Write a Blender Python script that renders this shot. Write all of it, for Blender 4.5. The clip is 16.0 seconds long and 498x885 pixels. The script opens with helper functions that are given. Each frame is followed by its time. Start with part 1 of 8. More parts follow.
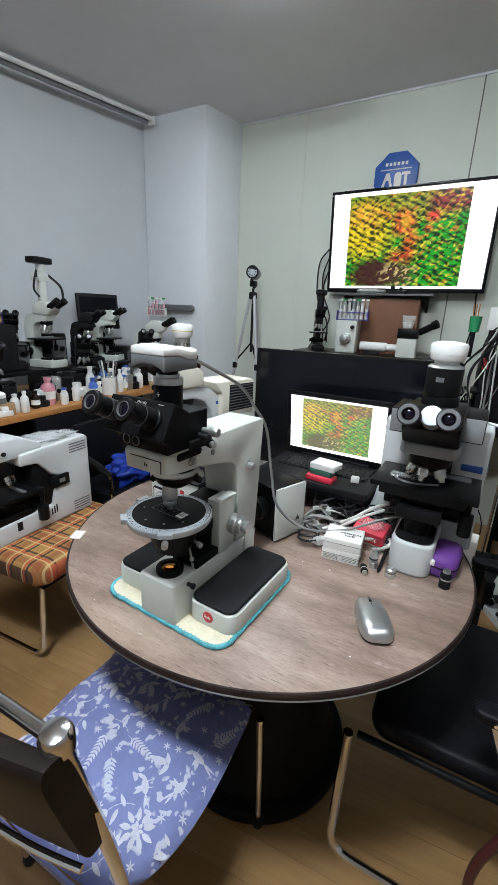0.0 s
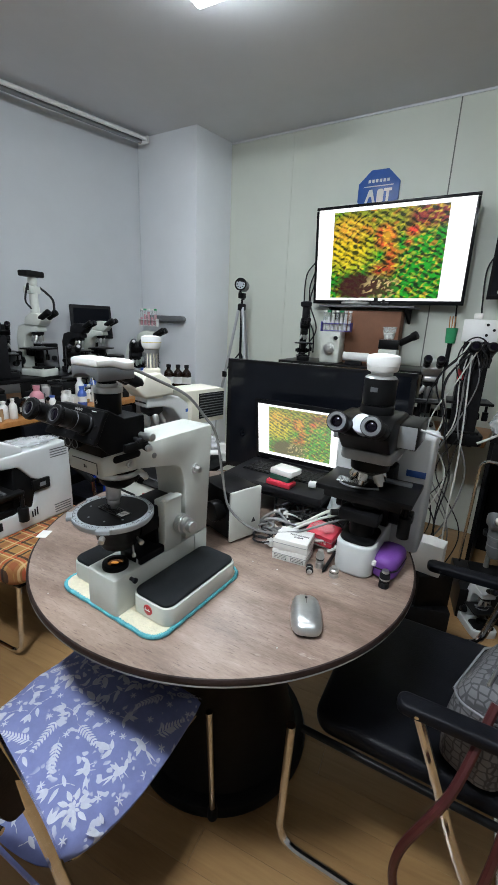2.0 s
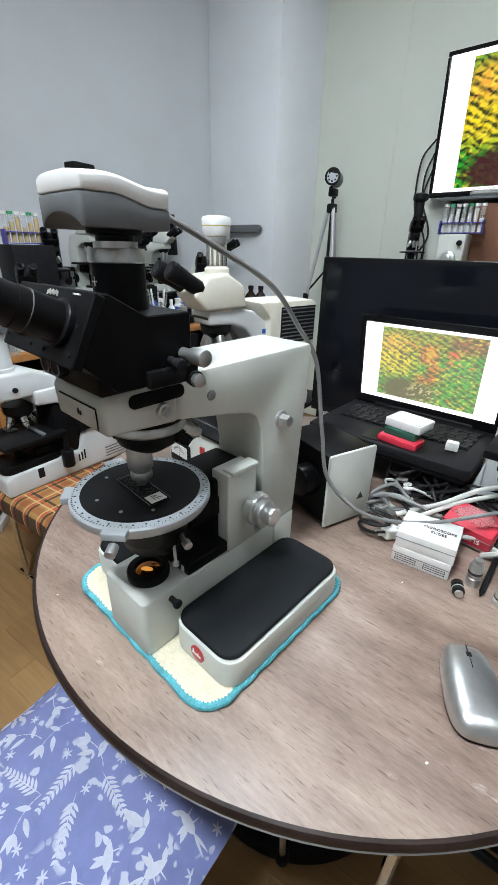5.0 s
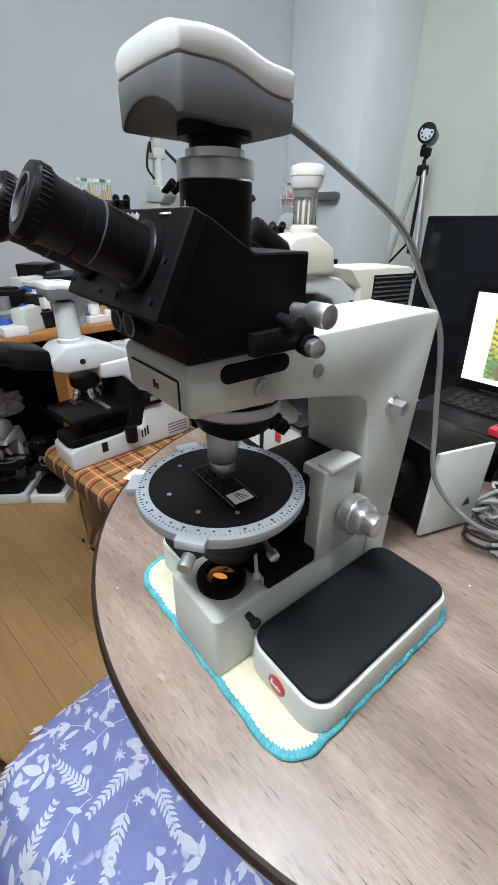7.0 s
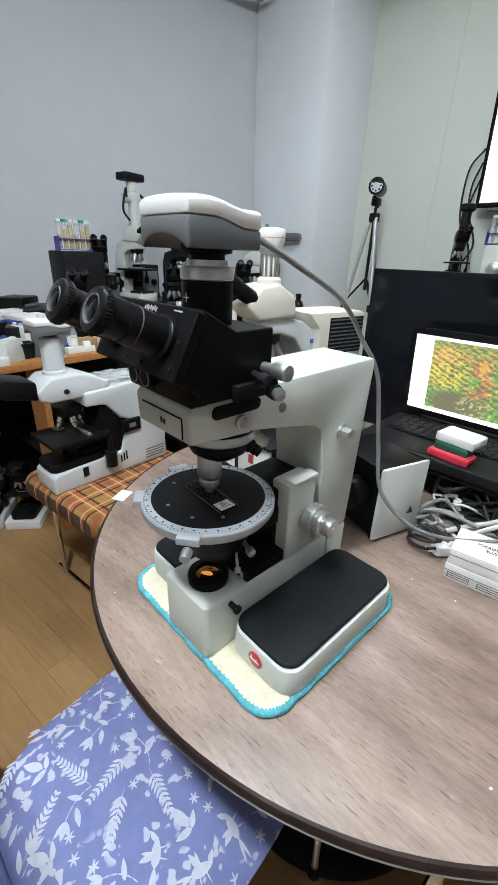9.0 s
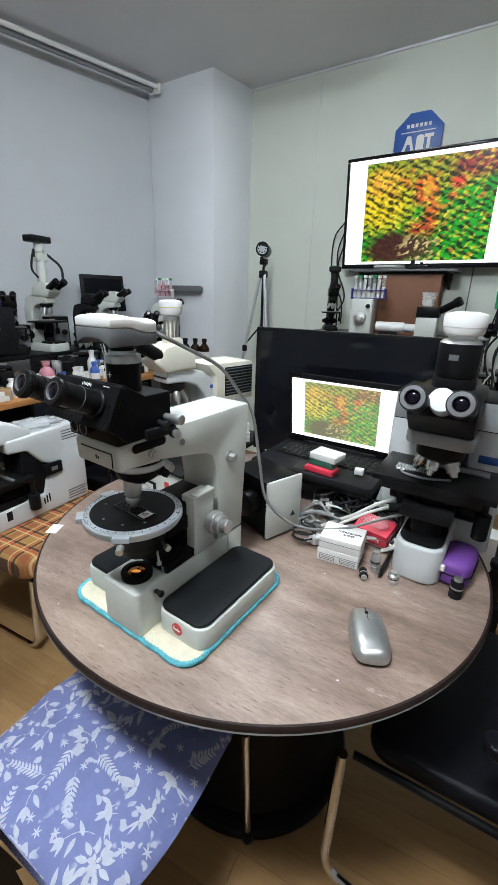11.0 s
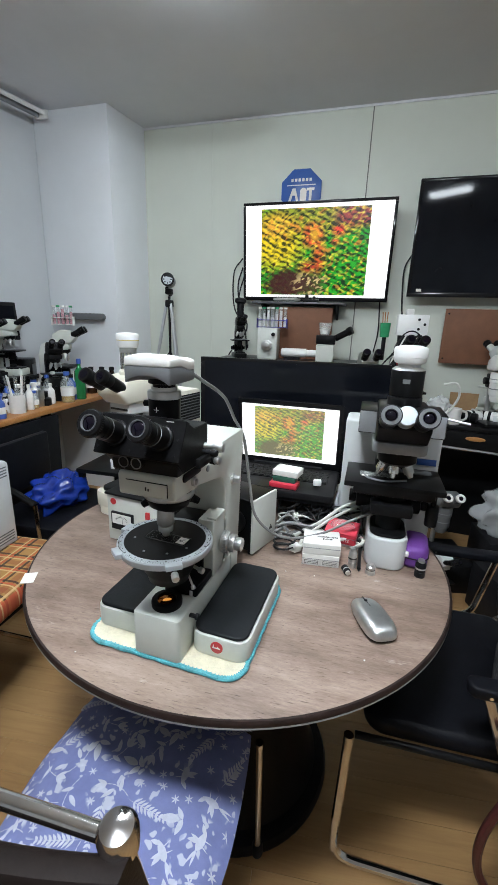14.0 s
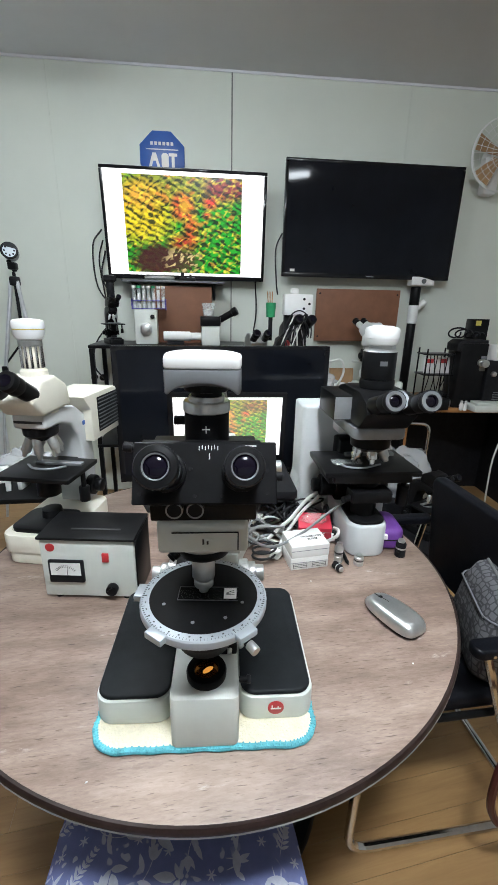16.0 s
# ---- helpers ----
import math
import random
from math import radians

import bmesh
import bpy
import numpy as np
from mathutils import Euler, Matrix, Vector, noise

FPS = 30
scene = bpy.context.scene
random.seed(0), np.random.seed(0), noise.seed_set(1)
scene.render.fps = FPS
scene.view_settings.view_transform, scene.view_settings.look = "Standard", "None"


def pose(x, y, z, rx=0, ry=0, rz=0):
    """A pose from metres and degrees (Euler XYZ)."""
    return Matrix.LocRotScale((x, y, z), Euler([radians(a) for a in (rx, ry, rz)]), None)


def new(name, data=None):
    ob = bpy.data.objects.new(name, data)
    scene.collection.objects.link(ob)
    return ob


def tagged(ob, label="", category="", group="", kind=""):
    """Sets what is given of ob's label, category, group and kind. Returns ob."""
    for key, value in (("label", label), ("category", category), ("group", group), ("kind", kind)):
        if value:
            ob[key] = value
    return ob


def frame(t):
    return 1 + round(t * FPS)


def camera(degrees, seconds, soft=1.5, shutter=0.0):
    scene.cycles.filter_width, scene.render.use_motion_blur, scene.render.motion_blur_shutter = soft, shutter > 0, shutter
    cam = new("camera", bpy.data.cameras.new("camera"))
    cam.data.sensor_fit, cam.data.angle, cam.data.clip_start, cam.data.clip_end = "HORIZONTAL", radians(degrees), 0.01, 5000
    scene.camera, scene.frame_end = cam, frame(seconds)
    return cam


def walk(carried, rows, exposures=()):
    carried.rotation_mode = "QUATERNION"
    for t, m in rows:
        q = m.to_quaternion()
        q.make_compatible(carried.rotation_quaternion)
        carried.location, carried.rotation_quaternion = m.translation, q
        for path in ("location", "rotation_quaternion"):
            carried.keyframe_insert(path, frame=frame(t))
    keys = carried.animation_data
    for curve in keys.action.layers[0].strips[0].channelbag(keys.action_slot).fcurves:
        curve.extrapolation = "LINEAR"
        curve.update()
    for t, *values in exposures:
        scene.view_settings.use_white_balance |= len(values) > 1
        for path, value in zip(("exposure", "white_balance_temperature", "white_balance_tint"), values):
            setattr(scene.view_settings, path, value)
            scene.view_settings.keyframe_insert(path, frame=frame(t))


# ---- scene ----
cam = camera(62.6, 16.0, soft=0.7)
METRES, EYE, TILT, LEAN, TURN = 1.97, 1.327, -17.5, -2.3, 27.5
ROWS = [
    (0.0, 0.0, 0.0, 0.0, 0.0, 0.0, -0.0),
    (0.5, -0.0058, -0.0253, -0.0048, -2.18, 0.43, 0.26),
    (1.0, 0.0168, -0.0323, -0.006, -2.25, 0.65, 0.45),
    (1.5, 0.0495, -0.0294, -0.0039, -0.01, 1.03, 0.04),
    (2.0, 0.0706, -0.0296, -0.0042, 0.92, 1.22, -0.38),
    (2.5, 0.0824, -0.026, -0.0033, 2.39, 1.49, -0.9),
    (3.0, 0.0815, -0.0153, -0.004, 3.28, 1.55, -1.01),
    (5.5, 0.0132, 0.1999, -0.0048, 13.19, -9.68, -2.41),
    (6.0, 0.002, 0.2091, -0.0053, 15.83, -10.67, -2.88),
    (6.5, -0.0044, 0.2142, -0.0063, 17.51, -11.08, -3.66),
    (7.0, -0.0064, 0.214, -0.0095, 18.42, -10.62, -4.2),
    (7.5, -0.0048, 0.2096, -0.0098, 18.89, -10.4, -4.55),
    (8.0, -0.0024, 0.201, -0.0071, 18.79, -9.7, -4.66),
    (10.5, 0.0247, 0.0808, 0.0033, 4.09, -2.85, -0.91),
    (11.0, 0.0379, 0.056, 0.0022, 2.83, -1.96, -0.15),
    (11.5, 0.0595, 0.0121, -0.0055, 2.08, -0.96, 0.05),
    (12.0, 0.0722, -0.0162, -0.0105, 1.19, -0.02, 0.58),
    (12.5, 0.0543, -0.0247, -0.0094, -1.18, 0.44, 1.12),
    (13.0, -0.006, -0.0325, -0.0069, -8.58, 0.85, 2.65),
    (13.5, -0.061, -0.0267, -0.0021, -12.7, 0.76, 3.91),
    (14.0, -0.082, 0.0285, 0.0075, -13.23, 0.58, 4.52),
    (14.5, -0.0964, 0.0892, 0.0245, -15.76, -0.04, 5.74),
    (15.0, -0.1149, 0.1222, 0.0324, -20.94, -1.28, 6.68),
    (15.5, -0.1579, 0.1471, 0.0427, -28.9, -3.33, 9.52),
    (16.0, -0.1799, 0.1515, 0.0475, -34.24, -4.75, 10.88),
]
walk(cam, [(t, pose(0, 0, EYE, TILT, LEAN, TURN) @ pose(METRES * x, METRES * y, METRES * z, 90 + pitch, roll, yaw)) for t, x, y, z, yaw, pitch, roll in ROWS],
     [(0.0, 0.0), (1.5, -0.07), (3.0, -0.05), (5.5, 0.17), (8.0, 0.19), (10.5, 0.07), (12.5, 0.08), (14.5, 0.06), (16.0, 0.24)])

# ---- light ----
world = bpy.data.worlds.new("world")
scene.world = world
world.use_nodes = True
world.node_tree.nodes["Background"].inputs[0].default_value = (0.8, 0.9, 1.0, 1)
world.node_tree.nodes["Background"].inputs[1].default_value = 0.02
scene.view_settings.exposure = 0.0
LAMP = 33.0


# ---- materials ----
def mat(name, col, rough=0.5, metal=0.0, var=0.12, scale=25.0, bump=0.0, bscale=400.0, coat=0.0, stretch=(1, 1, 1), spec=None):
    m = bpy.data.materials.new(name)
    m.use_nodes = True
    nt = m.node_tree
    b = nt.nodes["Principled BSDF"]
    tc = nt.nodes.new("ShaderNodeTexCoord")
    mp = nt.nodes.new("ShaderNodeMapping")
    mp.inputs["Scale"].default_value = stretch
    nt.links.new(tc.outputs["Object"], mp.inputs[0])
    n1 = nt.nodes.new("ShaderNodeTexNoise")
    n1.inputs["Scale"].default_value = scale
    n1.inputs["Detail"].default_value = 6
    n1.inputs["Roughness"].default_value = 0.65
    nt.links.new(mp.outputs[0], n1.inputs["Vector"])
    ramp = nt.nodes.new("ShaderNodeValToRGB")
    lo = [max(0, c * (1 - var)) for c in col]
    hi = [min(1, c * (1 + var)) for c in col]
    ramp.color_ramp.elements[0].position = 0.3
    ramp.color_ramp.elements[1].position = 0.7
    ramp.color_ramp.elements[0].color = (*lo, 1)
    ramp.color_ramp.elements[1].color = (*hi, 1)
    nt.links.new(n1.outputs[0], ramp.inputs[0])
    nt.links.new(ramp.outputs[0], b.inputs["Base Color"])
    rr = nt.nodes.new("ShaderNodeMapRange")
    rr.inputs[3].default_value = max(0.02, rough * 0.85)
    rr.inputs[4].default_value = min(1, rough * 1.2)
    n2 = nt.nodes.new("ShaderNodeTexNoise")
    n2.inputs["Scale"].default_value = scale * 0.23
    n2.inputs["Detail"].default_value = 4
    nt.links.new(mp.outputs[0], n2.inputs["Vector"])
    nt.links.new(n2.outputs[0], rr.inputs[0])
    nt.links.new(rr.outputs[0], b.inputs["Roughness"])
    b.inputs["Metallic"].default_value = metal
    b.inputs["Coat Weight"].default_value = coat
    b.inputs["Specular IOR Level"].default_value = spec if spec is not None else (0.22 if max(col) < 0.06 and metal < 0.1 else 0.5)
    if bump > 0:
        n3 = nt.nodes.new("ShaderNodeTexNoise")
        n3.inputs["Scale"].default_value = bscale
        n3.inputs["Detail"].default_value = 3
        nt.links.new(mp.outputs[0], n3.inputs["Vector"])
        bp = nt.nodes.new("ShaderNodeBump")
        bp.inputs["Strength"].default_value = bump
        bp.inputs["Distance"].default_value = 0.002
        nt.links.new(n3.outputs[0], bp.inputs["Height"])
        nt.links.new(bp.outputs[0], b.inputs["Normal"])
    return m


def glow(name, col, strength):
    m = bpy.data.materials.new(name)
    m.use_nodes = True
    b = m.node_tree.nodes["Principled BSDF"]
    b.inputs["Base Color"].default_value = (*[c * 0.3 for c in col], 1)
    b.inputs["Emission Color"].default_value = (*col, 1)
    b.inputs["Emission Strength"].default_value = strength
    b.inputs["Roughness"].default_value = 0.3
    return m


def glass(name, col, rough=0.03, alpha=0.25):
    m = bpy.data.materials.new(name)
    m.use_nodes = True
    b = m.node_tree.nodes["Principled BSDF"]
    b.inputs["Base Color"].default_value = (*col, 1)
    b.inputs["Roughness"].default_value = rough
    b.inputs["Alpha"].default_value = alpha
    return m


def wood_mat(name, dark, light, grain=(3, 60, 60), rough=0.4, rand=0.25, bump=0.15, flecks=False):
    m = bpy.data.materials.new(name)
    m.use_nodes = True
    nt = m.node_tree
    b = nt.nodes["Principled BSDF"]
    tc = nt.nodes.new("ShaderNodeTexCoord")
    oi = nt.nodes.new("ShaderNodeObjectInfo")
    sh = nt.nodes.new("ShaderNodeVectorMath")
    sh.operation = "ADD"
    cx = nt.nodes.new("ShaderNodeCombineXYZ")
    mu = nt.nodes.new("ShaderNodeMath")
    mu.operation = "MULTIPLY"
    mu.inputs[1].default_value = 37.0
    nt.links.new(oi.outputs["Random"], mu.inputs[0])
    nt.links.new(mu.outputs[0], cx.inputs[0])
    nt.links.new(mu.outputs[0], cx.inputs[1])
    nt.links.new(tc.outputs["Object"], sh.inputs[0])
    nt.links.new(cx.outputs[0], sh.inputs[1])
    mp = nt.nodes.new("ShaderNodeMapping")
    mp.inputs["Scale"].default_value = grain
    nt.links.new(sh.outputs[0], mp.inputs[0])
    n1 = nt.nodes.new("ShaderNodeTexNoise")
    n1.inputs["Scale"].default_value = 1.6
    n1.inputs["Detail"].default_value = 10
    n1.inputs["Roughness"].default_value = 0.68
    n1.inputs["Distortion"].default_value = 0.6
    nt.links.new(mp.outputs[0], n1.inputs["Vector"])
    n2 = nt.nodes.new("ShaderNodeTexNoise")
    n2.inputs["Scale"].default_value = 3.5
    n2.inputs["Detail"].default_value = 5
    nt.links.new(sh.outputs[0], n2.inputs["Vector"])
    ad = nt.nodes.new("ShaderNodeMath")
    ad.operation = "MULTIPLY_ADD"
    ad.inputs[1].default_value = 0.62
    nt.links.new(n1.outputs[0], ad.inputs[0])
    m2 = nt.nodes.new("ShaderNodeMath")
    m2.operation = "MULTIPLY"
    m2.inputs[1].default_value = 0.38
    nt.links.new(n2.outputs[0], m2.inputs[0])
    nt.links.new(m2.outputs[0], ad.inputs[2])
    mid = ad.outputs[0]
    if flecks:
        mp3 = nt.nodes.new("ShaderNodeMapping")
        mp3.inputs["Scale"].default_value = (2.2, 17, 17)
        nt.links.new(sh.outputs[0], mp3.inputs[0])
        n5 = nt.nodes.new("ShaderNodeTexNoise")
        n5.inputs["Scale"].default_value = 1.3
        n5.inputs["Detail"].default_value = 6
        n5.inputs["Roughness"].default_value = 0.6
        nt.links.new(mp3.outputs[0], n5.inputs["Vector"])
        a5 = nt.nodes.new("ShaderNodeMath")
        a5.operation = "MULTIPLY_ADD"
        a5.inputs[1].default_value = 0.42
        nt.links.new(n5.outputs[0], a5.inputs[0])
        m5 = nt.nodes.new("ShaderNodeMath")
        m5.operation = "MULTIPLY"
        m5.inputs[1].default_value = 0.58
        nt.links.new(ad.outputs[0], m5.inputs[0])
        nt.links.new(m5.outputs[0], a5.inputs[2])
        mid = a5.outputs[0]
    ad2 = nt.nodes.new("ShaderNodeMath")
    ad2.operation = "MULTIPLY_ADD"
    ad2.inputs[1].default_value = rand
    nt.links.new(oi.outputs["Random"], ad2.inputs[0])
    nt.links.new(mid, ad2.inputs[2])
    ramp = nt.nodes.new("ShaderNodeValToRGB")
    ramp.color_ramp.elements[0].position = 0.34
    ramp.color_ramp.elements[1].position = 0.66 + rand * 0.8
    ramp.color_ramp.elements[0].color = (*dark, 1)
    ramp.color_ramp.elements[1].color = (*light, 1)
    nt.links.new(ad2.outputs[0], ramp.inputs[0])
    last = ramp.outputs[0]
    if flecks:
        # pale worn scuffs and small chips
        n4 = nt.nodes.new("ShaderNodeTexNoise")
        n4.inputs["Scale"].default_value = 22
        n4.inputs["Detail"].default_value = 8
        n4.inputs["Roughness"].default_value = 0.75
        mp2 = nt.nodes.new("ShaderNodeMapping")
        mp2.inputs["Scale"].default_value = (0.5, 1.6, 1)
        mp2.inputs["Rotation"].default_value = (0, 0, 0.3)
        nt.links.new(sh.outputs[0], mp2.inputs[0])
        nt.links.new(mp2.outputs[0], n4.inputs["Vector"])
        r2 = nt.nodes.new("ShaderNodeValToRGB")
        r2.color_ramp.elements[0].position = 0.62
        r2.color_ramp.elements[1].position = 0.76
        nt.links.new(n4.outputs[0], r2.inputs[0])
        mx = nt.nodes.new("ShaderNodeMix")
        mx.data_type = "RGBA"
        nt.links.new(r2.outputs[0], mx.inputs[0])
        nt.links.new(last, mx.inputs[6])
        mx.inputs[7].default_value = (0.55, 0.48, 0.43, 1)
        last = mx.outputs[2]
        n6 = nt.nodes.new("ShaderNodeTexNoise")
        n6.inputs["Scale"].default_value = 7
        n6.inputs["Detail"].default_value = 9
        n6.inputs["Roughness"].default_value = 0.7
        nt.links.new(mp2.outputs[0], n6.inputs["Vector"])
        r3 = nt.nodes.new("ShaderNodeValToRGB")
        r3.color_ramp.elements[0].position, r3.color_ramp.elements[0].color = 0.36, (0.68, 0.63, 0.6, 1)
        r3.color_ramp.elements[1].position, r3.color_ramp.elements[1].color = 0.6, (1.18, 1.18, 1.18, 1)
        nt.links.new(n6.outputs[0], r3.inputs[0])
        mz = nt.nodes.new("ShaderNodeMix")
        mz.data_type = "RGBA"
        mz.blend_type = "MULTIPLY"
        mz.inputs[0].default_value = 1.0
        nt.links.new(last, mz.inputs[6])
        nt.links.new(r3.outputs[0], mz.inputs[7])
        last = mz.outputs[2]
        # short dark scratches
        n7 = nt.nodes.new("ShaderNodeTexNoise")
        n7.inputs["Scale"].default_value = 150
        n7.inputs["Detail"].default_value = 3
        mp4 = nt.nodes.new("ShaderNodeMapping")
        mp4.inputs["Scale"].default_value = (0.3, 2.6, 1)
        nt.links.new(sh.outputs[0], mp4.inputs[0])
        nt.links.new(mp4.outputs[0], n7.inputs["Vector"])
        r4 = nt.nodes.new("ShaderNodeValToRGB")
        r4.color_ramp.elements[0].position, r4.color_ramp.elements[0].color = 0.3, (0.5, 0.47, 0.45, 1)
        r4.color_ramp.elements[1].position, r4.color_ramp.elements[1].color = 0.39, (1, 1, 1, 1)
        nt.links.new(n7.outputs[0], r4.inputs[0])
        my = nt.nodes.new("ShaderNodeMix")
        my.data_type = "RGBA"
        my.blend_type = "MULTIPLY"
        my.inputs[0].default_value = 1.0
        nt.links.new(last, my.inputs[6])
        nt.links.new(r4.outputs[0], my.inputs[7])
        last = my.outputs[2]
    nt.links.new(last, b.inputs["Base Color"])
    rr = nt.nodes.new("ShaderNodeMapRange")
    rr.inputs[3].default_value = rough * 0.75
    rr.inputs[4].default_value = rough * 1.3
    nt.links.new(n2.outputs[0], rr.inputs[0])
    nt.links.new(rr.outputs[0], b.inputs["Roughness"])
    bp = nt.nodes.new("ShaderNodeBump")
    bp.inputs["Strength"].default_value = bump
    bp.inputs["Distance"].default_value = 0.0015
    nt.links.new(n1.outputs[0], bp.inputs["Height"])
    nt.links.new(bp.outputs[0], b.inputs["Normal"])
    return m


def screen_mat(name, w, h, strength, wash=0.0):
    """Polarised-light picture: yellow at one side, red in the middle, green at the other, with diagonal dark ripples."""
    m = bpy.data.materials.new(name)
    m.use_nodes = True
    nt = m.node_tree
    b = nt.nodes["Principled BSDF"]
    tc = nt.nodes.new("ShaderNodeTexCoord")
    mp = nt.nodes.new("ShaderNodeMapping")
    mp.inputs["Scale"].default_value = (1 / w, 1, 1 / h)
    nt.links.new(tc.outputs["Object"], mp.inputs[0])
    sp = nt.nodes.new("ShaderNodeSeparateXYZ")
    nt.links.new(mp.outputs[0], sp.inputs[0])

    def noise_node(scale, det, off, stretch=(1, 1, 1), rot=0.0, dist=0.0):
        q = nt.nodes.new("ShaderNodeMapping")
        q.inputs["Location"].default_value = (off, off, off)
        q.inputs["Rotation"].default_value = (0, rot, 0)
        nt.links.new(mp.outputs[0], q.inputs[0])
        q2 = nt.nodes.new("ShaderNodeMapping")
        q2.inputs["Scale"].default_value = stretch
        nt.links.new(q.outputs[0], q2.inputs[0])
        n = nt.nodes.new("ShaderNodeTexNoise")
        n.inputs["Scale"].default_value = scale
        n.inputs["Detail"].default_value = det
        n.inputs["Distortion"].default_value = dist
        nt.links.new(q2.outputs[0], n.inputs["Vector"])
        return n.outputs[0]

    def mathn(op, a, c, d=None):
        n = nt.nodes.new("ShaderNodeMath")
        n.operation = op
        for i, v in enumerate((a, c, d)):
            if v is None:
                continue
            if isinstance(v, (int, float)):
                n.inputs[i].default_value = v
            else:
                nt.links.new(v, n.inputs[i])
        return n.outputs[0]

    med = noise_node(5, 4, 5.2)
    wob_ = mathn("MULTIPLY_ADD", med, 0.7, -0.35)

    def mask(cx, cz, r, soft, kx=1.0, kz=1.0):
        ax, az = mathn("ADD", sp.outputs[0], -cx), mathn("ADD", sp.outputs[2], -cz)
        q = mathn("ADD", mathn("MULTIPLY", mathn("MULTIPLY", ax, ax), kx), mathn("MULTIPLY", mathn("MULTIPLY", az, az), kz))
        d = mathn("ADD", mathn("SQRT", q, 0.0), mathn("MULTIPLY", wob_, r))
        rp = nt.nodes.new("ShaderNodeMapRange")
        rp.inputs[1].default_value, rp.inputs[2].default_value = r, r + soft
        rp.inputs[3].default_value, rp.inputs[4].default_value = 1.0, 0.0
        nt.links.new(d, rp.inputs[0])
        return rp.outputs[0]

    def blend(fac, a, col, mode="MIX"):
        n = nt.nodes.new("ShaderNodeMix")
        n.data_type = "RGBA"
        n.blend_type = mode
        if isinstance(fac, float):
            n.inputs[0].default_value = fac
        else:
            nt.links.new(fac, n.inputs[0])
        for k, v in ((6, a), (7, col)):
            if isinstance(v, tuple):
                n.inputs[k].default_value = (*v, 1)
            else:
                nt.links.new(v, n.inputs[k])
        return n.outputs[2]

    def step(src, lo, hi):
        rp = nt.nodes.new("ShaderNodeMapRange")
        rp.inputs[1].default_value, rp.inputs[2].default_value = lo, hi
        nt.links.new(src, rp.inputs[0])
        return rp.outputs[0]

    # broad zones: green ground, yellow side, orange flame, red and maroon patches
    col = blend(mask(0.0, 0.42, 0.2, 0.14, 0.35, 2.2), (0.015, 0.42, 0.02), (0.3, 0.36, 0.02))
    col = blend(mask(-0.36, 0.12, 0.15, 0.16, 0.9, 0.7), col, (0.95, 0.72, 0.015))
    col = blend(mask(-0.36, 0.3, 0.05, 0.16, 0.8, 1.2), col, (0.85, 0.42, 0.04))
    col = blend(mask(0.06, -0.05, 0.05, 0.1, 3.0, 0.35), col, (0.75, 0.14, 0.02))
    col = blend(mask(-0.03, -0.17, 0.04, 0.1, 0.8, 1.5), col, (0.55, 0.05, 0.02))
    col = blend(mask(-0.01, 0.19, 0.07, 0.06, 1.0, 0.55), col, (0.9, 0.13, 0.03))
    flame = mask(0.01, 0.2, 0.03, 0.05, 1.6, 0.6)
    col = blend(flame, col, (0.98, 0.5, 0.03))
    col = blend(mask(0.23, 0.25, 0.035, 0.06), col, (0.9, 0.08, 0.04))
    col = blend(mask(0.2, 0.12, 0.015, 0.04), col, (0.75, 0.08, 0.03))
    col = blend(mask(0.38, 0.4, 0.11, 0.1, 0.6, 1.6), col, (0.3, 0.035, 0.03))
    # slanting ripples: bright crests and dark troughs
    crest = noise_node(13, 0.6, 9.0, (1.2, 1, 1.9), 0.8, 0.8)
    col = blend(mathn("MULTIPLY", step(crest, 0.5, 0.74), 0.85), col, (1.0, 0.8, 0.06))
    spot = noise_node(9, 0.5, 3.3, (1.3, 1, 1.6), 0.75)
    col = blend(mathn("MULTIPLY", step(spot, 0.66, 0.74), 0.6), col, (0.85, 0.2, 0.03))
    rip = noise_node(13, 0.6, 1.7, (1.15, 1, 1.9), 0.8, 1.1)
    wr = nt.nodes.new("ShaderNodeMapping")
    wr.inputs["Rotation"].default_value = (0, 1.0, 0)
    nt.links.new(mp.outputs[0], wr.inputs[0])
    wv = nt.nodes.new("ShaderNodeTexWave")
    wv.inputs["Scale"].default_value = 5.2
    wv.inputs["Distortion"].default_value = 5.0
    wv.inputs["Detail"].default_value = 1.5
    wv.inputs["Detail Scale"].default_value = 2.2
    nt.links.new(wr.outputs[0], wv.inputs["Vector"])
    rip = mathn("MULTIPLY_ADD", wv.outputs["Fac"], 0.3, mathn("MULTIPLY_ADD", rip, 0.9, -0.1))
    dark_ = blend(1.0, col, (0.05, 0.07, 0.05), "MULTIPLY")
    tro = mathn("MAXIMUM", step(rip, 0.3, 0.66), mathn("MULTIPLY", flame, 0.7))
    col = blend(tro, dark_, col)
    # dark maroon patch at the lower edge, speckled with cream grains
    dm = mask(-0.24, -0.36, 0.13, 0.1, 0.7, 1.2)
    col = blend(mathn("MULTIPLY", dm, 0.96), col, (0.05, 0.004, 0.008))
    dm2 = mask(-0.02, -0.37, 0.08, 0.1, 0.8, 1.0)
    col = blend(mathn("MULTIPLY", dm2, 0.85), col, (0.06, 0.02, 0.012))
    col = blend(mathn("MULTIPLY", dm2, step(crest, 0.54, 0.64)), col, (0.7, 0.55, 0.25))
    col = blend(wash, col, (0.85, 0.95, 0.6))
    nt.links.new(col, b.inputs["Emission Color"])
    b.inputs["Emission Strength"].default_value = strength
    b.inputs["Base Color"].default_value = (0.01, 0.01, 0.01, 1)
    b.inputs["Roughness"].default_value = 0.25
    return m


